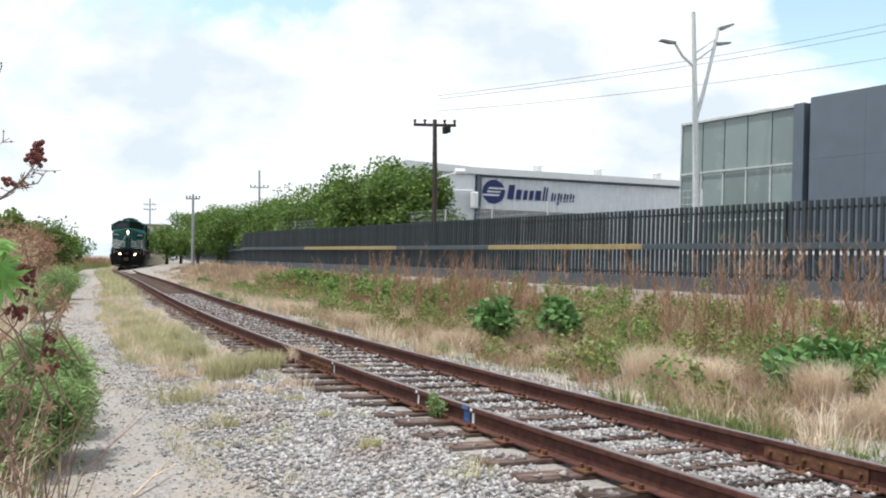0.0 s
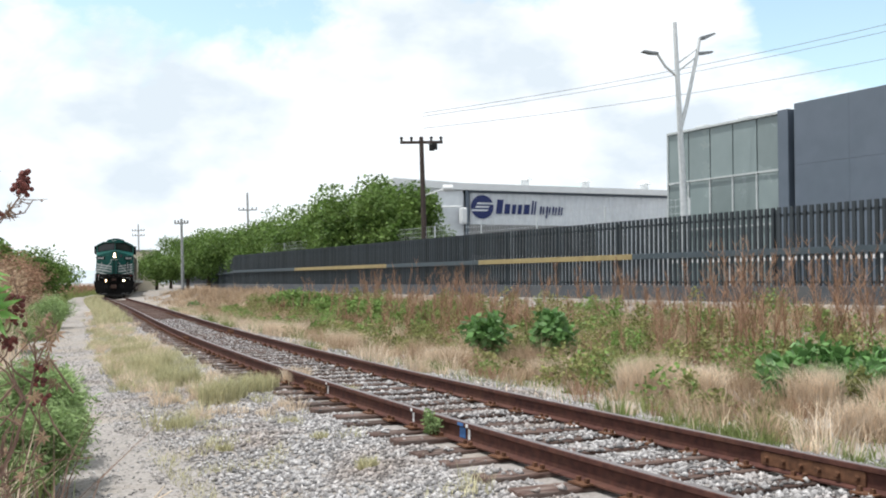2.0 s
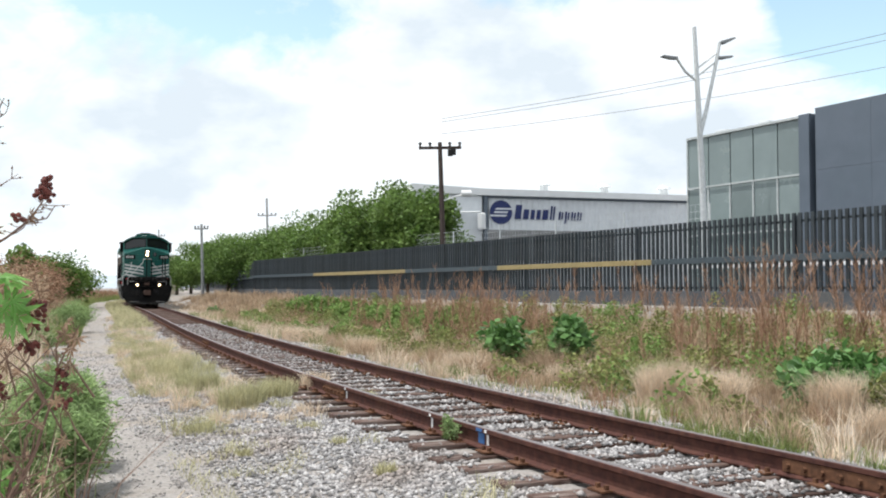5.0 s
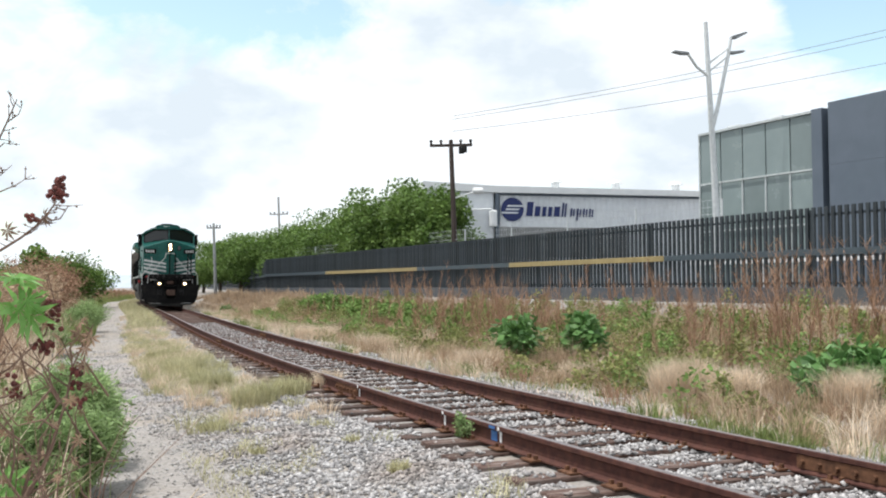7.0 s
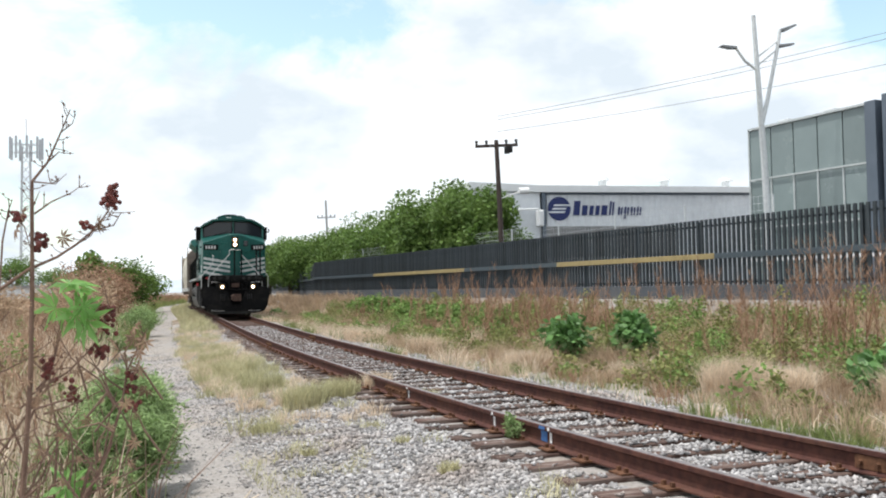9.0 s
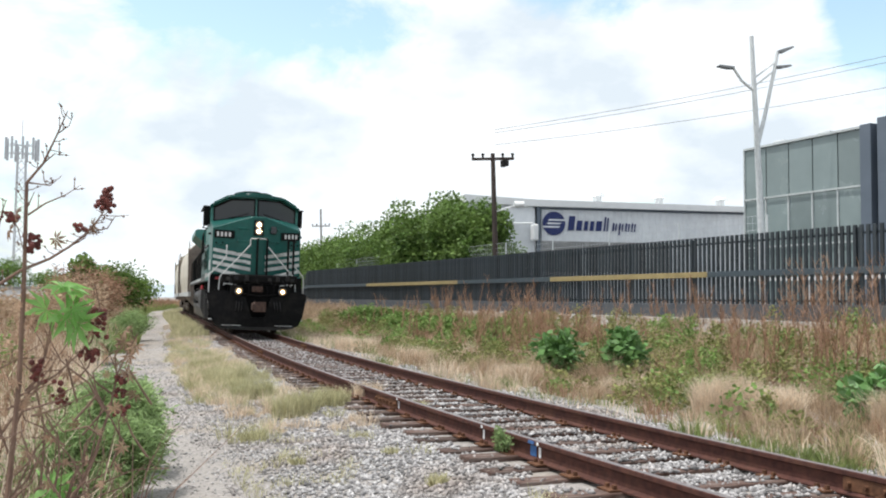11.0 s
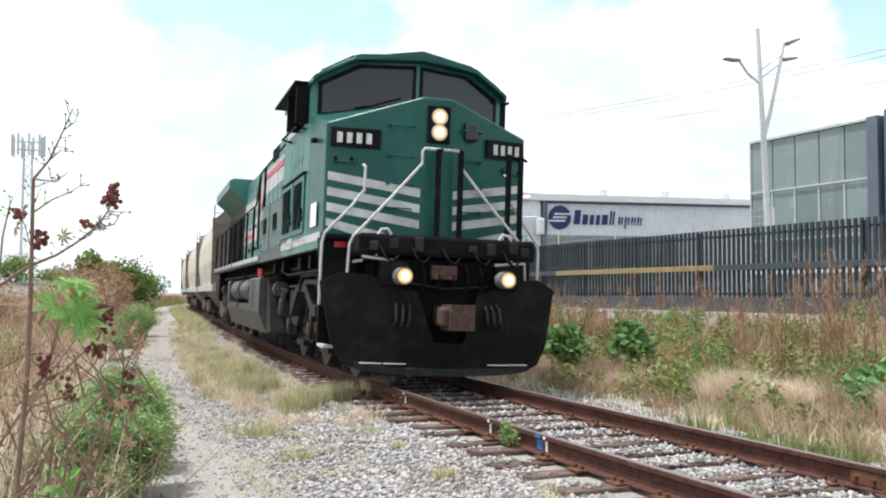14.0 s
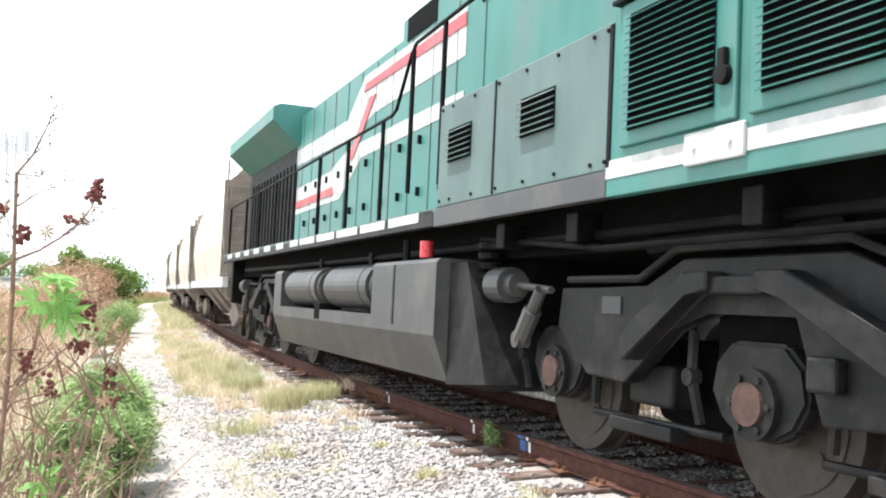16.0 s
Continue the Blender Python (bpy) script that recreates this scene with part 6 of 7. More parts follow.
for k in range(6):
    hopper_wagon(21.9 + 17.2 * k, M["hopper"], "cream covered hopper wagon with rust-streaked rounded sides")


# ---- plants, stones and litter ----
RNG = np.random.default_rng(11)


def fast_mesh(name, verts, polys, material, parent=None, label=""):
    """A mesh from arrays; polys is an (n, k) array of corners."""
    me = bpy.data.meshes.new(name)
    verts = np.asarray(verts, np.float32)
    n, k = polys.shape
    me.vertices.add(len(verts))
    me.vertices.foreach_set("co", verts.ravel())
    me.loops.add(n * k)
    me.loops.foreach_set("vertex_index", polys.astype(np.int32).ravel())
    me.polygons.add(n)
    me.polygons.foreach_set("loop_start", np.arange(n, dtype=np.int32) * k)
    me.update(calc_edges=True)
    me.validate()
    me.materials.append(material)
    ob = new(name, me)
    if parent:
        ob.parent = parent
    if label:
        ob["label"] = label
    return ob


def blades(x, y, h, w, lean, bend=0.5, z=None, way=None):
    """Grass blades or stalks: a bent strip of three triangles each."""
    n = len(x)
    z = ground_z(x, y) - 0.02 if z is None else z
    a = RNG.uniform(0, 2 * np.pi, n)
    d = RNG.uniform(0, 2 * np.pi, n) if way is None else way
    lx, ly = np.cos(d) * lean * h, np.sin(d) * lean * h
    wx, wy = np.cos(a) * w / 2, np.sin(a) * w / 2
    m = 0.55
    v = np.empty((n, 5, 3))
    v[:, 0] = np.stack((x - wx, y - wy, z), 1)
    v[:, 1] = np.stack((x + wx, y + wy, z), 1)
    v[:, 2] = np.stack((x + lx * m * bend + wx * 0.8, y + ly * m * bend + wy * 0.8, z + h * m), 1)
    v[:, 3] = np.stack((x + lx * m * bend - wx * 0.8, y + ly * m * bend - wy * 0.8, z + h * m), 1)
    v[:, 4] = np.stack((x + lx, y + ly, z + h * np.sqrt(np.clip(1 - lean ** 2 * 0.5, 0.2, 1))), 1)
    b = np.arange(n)[:, None] * 5
    t = np.concatenate((b + [[0, 1, 2]], b + [[0, 2, 3]], b + [[3, 2, 4]]), 0)
    return v.reshape(-1, 3), t


def leaves(p, size, flat=0.35, stretch=1.7):
    """Leaf-shaped quads at points p, turned at random."""
    n = len(p)
    d = RNG.normal(size=(n, 3))
    d[:, 2] *= 0.7
    d /= np.linalg.norm(d, axis=1)[:, None]
    q = np.cross(d, RNG.normal(size=(n, 3)))
    q /= np.linalg.norm(q, axis=1)[:, None]
    s = (size * RNG.uniform(0.6, 1.3, n))[:, None]
    v = np.empty((n, 4, 3))
    v[:, 0] = p
    v[:, 1] = p + (d * 0.5 * stretch + q * 0.5) * s
    v[:, 2] = p + d * stretch * s + np.cross(d, q) * s * 0.2
    v[:, 3] = p + (d * 0.5 * stretch - q * 0.5) * s
    return v.reshape(-1, 3), np.arange(n * 4).reshape(n, 4)


def scatter(n, u0, u1, s0, s1):
    u, s = RNG.uniform(u0, u1, n), RNG.uniform(s0, s1, n)
    x, y, _ = on_track(s, u)
    return x, y, u, s


def grass(name, n, u0, u1, s0, s1, h, w, lean, material, label, keep, category="grass"):
    x, y, u, s = scatter(n, u0, u1, s0, s1)
    d = F_DIST - (x * F_RIGHT[0] + y * F_RIGHT[1])
    k = keep(x, y, u, s, d) > RNG.uniform(0, 1, n)
    k &= ~((u > 2) & (d < 0.4))
    x, y = x[k], y[k]
    n = len(x)
    hh = RNG.uniform(h[0], h[1], n) * (0.6 + 0.8 * hash_noise(x, y, 0.6, 5))
    v, t = blades(x, y, hh, RNG.uniform(w[0], w[1], n), RNG.uniform(lean[0], lean[1], n))
    ob = fast_mesh(name, v, t, material)
    return tagged(ob, label, category, kind="stuff")


def patch(x, y, size, lo, hi, seed):
    return np.clip((hash_noise(x, y, size, seed) - lo) / (hi - lo), 0, 1)


def tuft_field(name, n, per, u0, u1, s0, s1, h, r, w, material, label, keep, category="grass"):
    """Many fluffy clumps whose blades spread outwards, as one object."""
    x, y, u, s = scatter(n, u0, u1, s0, s1)
    d = F_DIST - (x * F_RIGHT[0] + y * F_RIGHT[1])
    k = (keep(x, y, u, s, d) > RNG.uniform(0, 1, n)) & ~((u > 2) & (d < 0.5))
    x, y = x[k], y[k]
    n = len(x)
    big = RNG.uniform(0, 1, n) ** 1.5
    hh, rr = h[0] + (h[1] - h[0]) * big, r[0] + (r[1] - r[0]) * big
    i = np.repeat(np.arange(n), per)
    m = len(i)
    a, q = RNG.uniform(0, 2 * np.pi, m), np.sqrt(RNG.uniform(0, 1, m))
    v, t = blades(x[i] + np.cos(a) * q * rr[i] * 0.45, y[i] + np.sin(a) * q * rr[i] * 0.45, hh[i] * RNG.uniform(0.55, 1.1, m) * (1.1 - 0.4 * q), RNG.uniform(w[0], w[1], m), 0.1 + q * 0.55 + RNG.uniform(0, 0.25, m), 0.45, way=a + RNG.normal(0, 0.5, m))
    tagged(fast_mesh(name, v, t, material), label, category, kind="stuff")


def leafy_field(name, n, per, u0, u1, s0, s1, h, r, size, material, label, keep):
    """Many small leafy weeds, as one object."""
    x, y, u, s = scatter(n, u0, u1, s0, s1)
    d = F_DIST - (x * F_RIGHT[0] + y * F_RIGHT[1])
    k = (keep(x, y, u, s, d) > RNG.uniform(0, 1, n)) & ~((u > 2) & (d < 0.5))
    x, y = x[k], y[k]
    z = ground_z(x, y)
    n = len(x)
    hh, rr = RNG.uniform(h[0], h[1], n), RNG.uniform(r[0], r[1], n)
    i = np.repeat(np.arange(n), per)
    m = len(i)
    f = RNG.uniform(0, 1, m)
    a, q = RNG.uniform(0, 2 * np.pi, m), np.sqrt(RNG.uniform(0, 1, m)) * (0.35 + 0.65 * np.sin(np.pi * np.clip(f * 0.9 + 0.1, 0, 1)))
    p = np.stack((x[i] + np.cos(a) * q * rr[i], y[i] + np.sin(a) * q * rr[i], z[i] + f * hh[i] * (0.75 + 0.25 * hash_noise(a * 3, i, 1.0, 7))), 1)
    v, t = leaves(p, size)
    tagged(fast_mesh(name, v, t, material), label, "weeds", kind="stuff")


tuft_field("tan_grass_clumps", 2100, 90, 2.2, 13, -10, 42, (0.25, 0.75), (0.2, 0.7), (0.005, 0.011), M["drygrass"], "clumps of tan dry grass between track and fence",
           lambda x, y, u, s, d: np.clip((d - 1.2) / 1.5, 0.1, 1) * (np.where(d < 4, 0.6, 0.25) + 0.75 * patch(x, y, 1.5, 0.4, 0.65, 3)))
tuft_field("straw_grass_clumps", 1050, 90, 1.15, 11, -10, 45, (0.2, 0.65), (0.2, 0.65), (0.005, 0.010), M["palegrass"], "fluffy pale straw grass clumps between track and fence",
           lambda x, y, u, s, d: patch(x, y, 1.6, 0.45, 0.65, 8) * np.clip((d - 3) / 3, 0.2, 1))
tuft_field("brown_weed_clumps", 420, 80, 3.5, 13, -10, 40, (0.3, 0.85), (0.2, 0.6), (0.005, 0.011), M["stalk"], "withered brown weed clumps below the fence",
           lambda x, y, u, s, d: np.clip((d - 1.2) / 1.5, 0.1, 1) * (np.clip((9 - d) / 3, 0, 1) * patch(x, y, 1.4, 0.4, 0.6, 93)))
tuft_field("green_grass_clumps", 1700, 80, 1.15, 11, -10, 45, (0.12, 0.45), (0.15, 0.5), (0.006, 0.012), M["greengrass"], "low green grass clumps beside the track",
           lambda x, y, u, s, d: patch(x, y, 1.2, 0.5, 0.7, 21))
leafy_field("leafy_weeds", 1100, 150, 3.0, 12.5, -10, 36, (0.25, 0.75), (0.15, 0.5), 0.045, M["weedolive"], "grey-olive leafy weeds among the dry grass",
            lambda x, y, u, s, d: np.clip((d - 1.2) / 1.5, 0.1, 1) * (np.maximum(patch(x, y, 1.7, 0.42, 0.62, 95), 0.6 * np.clip((6.5 - d) / 2, 0, 1))))
leafy_field("green_leafy_weeds", 950, 150, 2.6, 12.5, -10, 36, (0.2, 0.65), (0.18, 0.6), 0.05, M["weedgreen"], "mid-green leafy weeds among the dry grass",
            lambda x, y, u, s, d: np.clip((d - 1.2) / 1.5, 0.1, 1) * (np.maximum(patch(x, y, 1.5, 0.5, 0.68, 97), 0.3 * np.clip((6.0 - d) / 2, 0, 1))))
leafy_field("left_leafy_weeds", 420, 170, -11, -4.6, -4, 40, (0.3, 1.1), (0.15, 0.45), 0.04, M["weedgreen"], "green leafy weeds beside the footpath",
            lambda x, y, u, s, d: patch(x, y, 1.6, 0.4, 0.65, 99) * np.clip((np.hypot(x, y) - 5) / 2, 0, 1))
leafy_field("left_brown_leaves", 420, 120, -11, -4.7, -2, 40, (0.5, 1.4), (0.15, 0.45), 0.04, M["brownleaf"], "withered brown leafy weeds beside the footpath",
            lambda x, y, u, s, d: patch(x, y, 1.6, 0.35, 0.6, 101) * np.clip((np.hypot(x, y) - 5) / 2, 0, 1))
grass("dry_field_grass", 110000, 2.6, 15, -10, 42, (0.10, 0.32), (0.006, 0.012), (0.2, 0.9), M["drygrass"], "tan dry field grass between track and fence",
      lambda x, y, u, s, d: np.clip((u - 2.4) / 1.0, 0, 1) * patch(x, y, 1.6, 0.25, 0.6, 3))
grass("far_dry_grass", 130000, 2.2, 16, 40, 210, (0.3, 0.6), (0.02, 0.05), (0.1, 0.7), M["drygrass"], "tan dry grass beside the far track",
      lambda x, y, u, s, d: np.clip((u - 2.0) / 1.0, 0, 1))
grass("pale_field_grass", 38000, 1.5, 12, -9, 60, (0.10, 0.30), (0.005, 0.010), (0.3, 0.95), M["palegrass"], "pale straw grass between track and fence",
      lambda x, y, u, s, d: np.maximum(patch(x, y, 1.1, 0.5, 0.7, 8), 0.5 * np.clip(1.3 - abs(u - 2.4), 0, 1) * patch(x, y, 0.5, 0.4, 0.6, 9)))
grass("green_verge_grass", 60000, 1.7, 9, -9, 45, (0.08, 0.22), (0.006, 0.011), (0.2, 0.9), M["greengrass"], "low green grass along the track",
      lambda x, y, u, s, d: np.maximum(0.45 * np.clip(1.6 - abs(u - 2.6), 0, 1) * patch(x, y, 0.9, 0.45, 0.7, 21), 0.8 * patch(x, y, 1.7, 0.5, 0.72, 31)))
leafy_field("low_dark_weeds", 420, 130, 2.4, 8.5, -10, 30, (0.2, 0.6), (0.2, 0.5), 0.045, M["weedolive"], "low olive weeds in the tan grass",
            lambda x, y, u, s, d: patch(x, y, 1.1, 0.52, 0.7, 121))
tuft_field("brown_verge_clumps", 520, 80, 2.2, 7.5, -10, 34, (0.2, 0.6), (0.2, 0.5), (0.005, 0.010), M["stalk"], "brown dry weed clumps in the tan grass",
           lambda x, y, u, s, d: patch(x, y, 1.2, 0.45, 0.65, 123))
tuft_field("olive_verge_clumps", 1700, 60, -2.95, -1.15, -1.2, 30, (0.10, 0.34), (0.10, 0.34), (0.004, 0.008), M["olivegrass"], "yellow-green grass clumps between footpath and track",
           lambda x, y, u, s, d: patch(x, y, 0.9, 0.25, 0.6, 41) * np.clip((u + 2.95) / 0.3, 0.2, 1) * np.clip((-1.35 - u) / 0.35, 0, 1) * np.interp(s, [12, 18], [1, 0.3]))
tuft_field("straw_verge_clumps", 1500, 60, -2.8, -1.05, -1.0, 40, (0.08, 0.32), (0.10, 0.28), (0.004, 0.008), M["palegrass"], "pale straw grass clumps close to the ties",
           lambda x, y, u, s, d: patch(x, y, 0.8, 0.35, 0.62, 43) * np.clip((-1.2 - u) / 0.4, 0.05, 1) * np.interp(s, [12, 18], [1, 0.4]))
grass("stray_tufts", 9000, -3.2, -1.3, -7, -1, (0.05, 0.14), (0.004, 0.008), (0.2, 0.9), M["olivegrass"], "small stray grass tufts in the gravel",
      lambda x, y, u, s, d: patch(x, y, 0.33, 0.74, 0.8, 47))
grass("left_dry_weeds", 120000, -16, -4.0, -7, 60, (0.35, 0.95), (0.006, 0.014), (0.1, 0.7), M["palegrass"], "pale dry grass and weeds beside the footpath",
      lambda x, y, u, s, d: np.clip((-4.25 - u) / 0.5, 0, 1) * patch(x, y, 1.5, 0.3, 0.6, 51) * np.clip((np.hypot(x, y) - 3.2) / 1.0, 0, 1))
grass("left_brown_weeds", 50000, -16, -4.3, -3, 70, (0.6, 1.35), (0.005, 0.014), (0.1, 0.6), M["stalk"], "tall red-brown dry weeds beside the footpath",
      lambda x, y, u, s, d: np.clip((-4.5 - u) / 0.5, 0, 1) * patch(x, y, 2.2, 0.4, 0.7, 55) * np.clip((np.hypot(x, y) - 5) / 2.0, 0, 1))
grass("far_left_weeds", 80000, -60, -4.2, 45, 180, (0.5, 1.3), (0.03, 0.09), (0.1, 0.6), M["stalk"], "brown dry weeds far beside the track",
      lambda x, y, u, s, d: 0.3 + 0.7 * patch(x, y, 3.0, 0.3, 0.7, 71))
grass("far_left_green", 30000, -60, -3.9, 25, 180, (0.4, 1.0), (0.03, 0.08), (0.1, 0.6), M["greengrass"], "green weeds far beside the track",
      lambda x, y, u, s, d: patch(x, y, 4.0, 0.4, 0.7, 73))
grass("mid_left_weeds", 90000, -30, -5.0, 0, 50, (0.3, 0.8), (0.012, 0.03), (0.1, 0.7), M["drygrass"], "tan dry weeds beyond the footpath",
      lambda x, y, u, s, d: np.clip((np.hypot(x, y) - 6) / 3.0, 0, 1))
grass("far_verge_grass", 14000, -2.5, -1.25, 24, 110, (0.12, 0.4), (0.015, 0.035), (0.2, 0.8), M["olivegrass"], "yellow-green grass on the far verge",
      lambda x, y, u, s, d: patch(x, y, 1.2, 0.2, 0.5, 77))
grass("far_path_edge", 50000, -7, -3.7, 16, 120, (0.3, 0.8), (0.015, 0.04), (0.2, 0.8), M["greengrass"], "green weeds along the far footpath",
      lambda x, y, u, s, d: np.clip((-3.6 - u) / 0.6, 0, 1) * patch(x, y, 1.6, 0.25, 0.55, 79))
grass("left_green_weeds", 50000, -9, -3.9, -6, 60, (0.2, 0.6), (0.006, 0.014), (0.1, 0.7), M["greengrass"], "green grass along the footpath",
      lambda x, y, u, s, d: np.clip((-4.0 - u) / 0.4, 0, 1) * patch(x, y, 1.4, 0.5, 0.75, 57) * np.clip((np.hypot(x, y) - 3.6) / 1.0, 0, 1))


def stalk_clump(x, y, spread, n, h0, h1, base=0):
    """Arrays for a clump of tall branching dry stalks."""
    V, T = [], []
    for _ in range(n):
        px, py = x + RNG.normal(0, spread), y + RNG.normal(0, spread)
        h = RNG.uniform(h0, h1)
        z = float(ground_z(px, py))
        lean = RNG.normal(0, 0.14, 2)
        m = 46
        f = RNG.uniform(0.25, 1.0, m)
        v, t = blades(np.concatenate(([px], px + lean[0] * h * f)), np.concatenate(([py], py + lean[1] * h * f)), np.concatenate(([h], RNG.uniform(0.10, 0.40, m) * (1.2 - 0.6 * f))), np.concatenate(([0.016], np.full(m, 0.009))), np.concatenate(([np.hypot(*lean)], RNG.uniform(0.3, 1.1, m))), 0.8, z=np.concatenate(([z], z + h * f * 0.95)), way=np.concatenate(([math.atan2(lean[1], lean[0])], RNG.uniform(0, 6.28, m))))
        V.append(v)
        T.append(t + base)
        base += len(v)
    return V, T, base


def stalk_field():
    """Scattered dry stalks in front of the fence, and the taller dry shrubs among them."""
    x, y, u, s = scatter(900, 4.2, 12.5, -10, 30)
    d = F_DIST - (x * F_RIGHT[0] + y * F_RIGHT[1])
    k = (d > 0.6) & (d < 8.5) & (hash_noise(x, y, 1.8, 61) > 0.62)
    V, T, base = [], [], 0
    for px, py in zip(x[k], y[k]):
        v, t, base = stalk_clump(px, py, 0.02, 1, 0.6, 1.5, base)
        V += v
        T += t
    tagged(fast_mesh("dry_stalks", np.concatenate(V), np.concatenate(T), M["stalk"]), "tall red-brown branching dry stalks before the fence", "weeds", kind="stuff")
    for px, py, n, h0, h1 in ((0.5, 25.0, 12, 1.2, 2.1), (1.3, 24.2, 12, 1.1, 2.0), (-0.3, 26.6, 10, 1.0, 1.7), (2.1, 23.2, 8, 0.9, 1.5), (4.6, 15.6, 9, 1.2, 1.9), (5.1, 15.2, 14, 1.5, 2.3), (5.5, 15.9, 12, 1.4, 2.2), (6.0, 14.8, 12, 1.4, 2.2), (6.6, 14.4, 10, 1.2, 2.1), (4.2, 17.4, 9, 1.0, 1.7), (7.1, 13.2, 12, 1.3, 2.1)):
        V, T, _ = stalk_clump(px, py, 0.22, n, h0, h1)
        tagged(fast_mesh("dry_shrub", np.concatenate(V), np.concatenate(T), M["stalk"]), "tall red-brown dry shrub with bare branches before the fence", "shrub", "dry shrubs")


stalk_field()


def tuft(x, y, h, r, n, material, label):
    a, q = RNG.uniform(0, 2 * np.pi, n), r * np.sqrt(RNG.uniform(0, 1, n)) * 0.55
    px, py = x + np.cos(a) * q, y + np.sin(a) * q
    v, t = blades(px, py, RNG.uniform(0.6, 1.1, n) * h, RNG.uniform(0.005, 0.010, n), RNG.uniform(0.1, 0.75, n), 0.4)
    tagged(fast_mesh("grass_tuft", v, t, material), label, "grass tuft", "grass tufts")


for x, y, h, r, n in ((2.97, 12.9, 0.62, 0.75, 2600), (3.5, 12.4, 0.5, 0.6, 1800), (4.6, 11.2, 0.55, 0.6, 1800), (0.2, 17.4, 0.4, 0.6, 1200), (-2.0, 22.5, 0.5, 0.9, 1800), (-4.2, 27.0, 0.5, 1.1, 1800), (5.2, 10.4, 0.5, 0.6, 1500), (1.8, 15.0, 0.4, 0.5, 1000), (-1.9, 13.3, 0.30, 0.35, 600), (4.4, 9.6, 0.45, 0.5, 1200)):
    tuft(x, y, h, r, n, M["palegrass"], "pale fluffy dry grass tuft beside the track")
for x, y, h, r, n in ((-2.62, 11.9, 0.36, 0.55, 900), (-2.3, 12.6, 0.30, 0.5, 700), (-3.7, 13.8, 0.34, 0.6, 900), (-4.9, 16.5, 0.36, 0.7, 1000), (-6.2, 19.5, 0.36, 0.7, 1000), (-0.52, 7.6, 0.12, 0.17, 240), (-1.87, 8.57, 0.10, 0.16, 160), (-1.05, 8.9, 0.10, 0.16, 130), (-1.5, 9.9, 0.10, 0.2, 130), (-1.1, 12.2, 0.16, 0.25, 250)):
    tuft(x, y, h, r, n, M["olivegrass"], "yellow-green grass tuft beside the footpath")


def bush(x, y, h, r, n, size, material, label, clumps=9, name="bush", stretch=1.7):
    """A leafy bush: stems, and leaves gathered in uneven clumps."""
    o = root(name, label, "bush", "bushes")
    z = float(ground_z(x, y))
    o.matrix_basis = pose(x, y, z)
    c = RNG.normal(size=(clumps, 3))
    c /= np.linalg.norm(c, axis=1)[:, None]
    c *= RNG.uniform(0.25, 0.75, clumps)[:, None]
    c = c * [r, r, h * 0.42] + [0, 0, h * 0.52]
    bm = B()
    for p in c:
        tube(bm, [(0, 0, -0.03), Vector(p) * 0.5 + Vector((0, 0, 0.02)), p], 0.012, 5, 0.005)
    part("stems", bm, M["twig"], o)
    i = RNG.integers(0, clumps, n)
    p = RNG.normal(size=(n, 3))
    p /= np.linalg.norm(p, axis=1)[:, None]
    p = c[i] + p * (RNG.uniform(0.2, 1, n) ** 0.6)[:, None] * np.array([r, r, h * 0.5]) * 0.5 * RNG.uniform(0.7, 1.15, clumps)[i][:, None]
    p[:, 2] = np.maximum(p[:, 2], 0.02)
    v, t = leaves(p, size, stretch=stretch)
    fast_mesh("foliage", v, t, material, o)
    return o


GREEN_BUSH = "bright green broad-leaved bush among dry grass"
for x, y, h, r in ((1.02, 17.8, 1.12, 0.44), (2.33, 18.0, 0.98, 0.46), (5.2, 12.6, 0.7, 0.6), (4.75, 11.9, 0.62, 0.7), (5.3, 11.2, 0.55, 0.55), (5.9, 12.2, 0.6, 0.6)):
    bush(x, y, h, r, 1100, 0.095, M["bushleaf"], GREEN_BUSH, 17)
for x, y, h, r in ((-6.0, 40.6, 0.95, 1.0), (-4.8, 38.6, 0.85, 1.1), (-3.6, 36.0, 0.75, 1.2), (-2.6, 33.6, 0.70, 1.2), (-1.5, 31.0, 0.75, 1.1), (-0.4, 28.6, 0.60, 0.9)):
    bush(x, y, h, r, 2600, 0.085, M["weedgreen"], "low bright green weed bush before the fence", 22)
bush(0.00, 8.66, 0.30, 0.11, 420, 0.026, M["weedleaf"], "small green weed growing by the rail", 6, "weed")
# feathery shrubs beside the footpath
for x, y, h, r, n in ((-2.85, 7.1, 0.72, 0.38, 3800), (-3.15, 7.55, 1.05, 0.42, 6500), (-3.55, 8.5, 1.05, 0.5, 5000), (-3.05, 6.6, 0.75, 0.4, 4000), (-3.9, 9.3, 0.8, 0.5, 3500)):
    bush(x, y, h, r, n * 2, 0.014, M["weedleaf"], "feathery grey-green shrub beside the footpath", 30, "shrub", 5.0)
for x, y, h, r in ((-13.2, 33.0, 1.3, 0.75), (-12.5, 30.6, 1.2, 0.7), (-9.6, 21.8, 0.9, 0.6)):
    bush(x, y, h, r, 6500, 0.024, M["weedleaf"], "feathery grey-green shrub beside the footpath", 20, "shrub", 4.0)
for x, y, h, r in ((-13.0, 27.8, 2.5, 1.3), (-14.6, 31.6, 2.8, 1.5), (-16.4, 36.0, 2.9, 1.6), (-18.6, 42.0, 3.1, 1.8), (-21.4, 49.0, 3.2, 2.0), (-12.2, 24.6, 1.9, 1.0), (-14.9, 27.0, 2.0, 1.4)):
    bush(x, y, h, r, 3600 if h > 2.6 else 1900, 0.035, M["stalk" if h > 2.6 else "drygrass"], "tall brown withered thicket beside the footpath", 26, "thicket", 5.5)
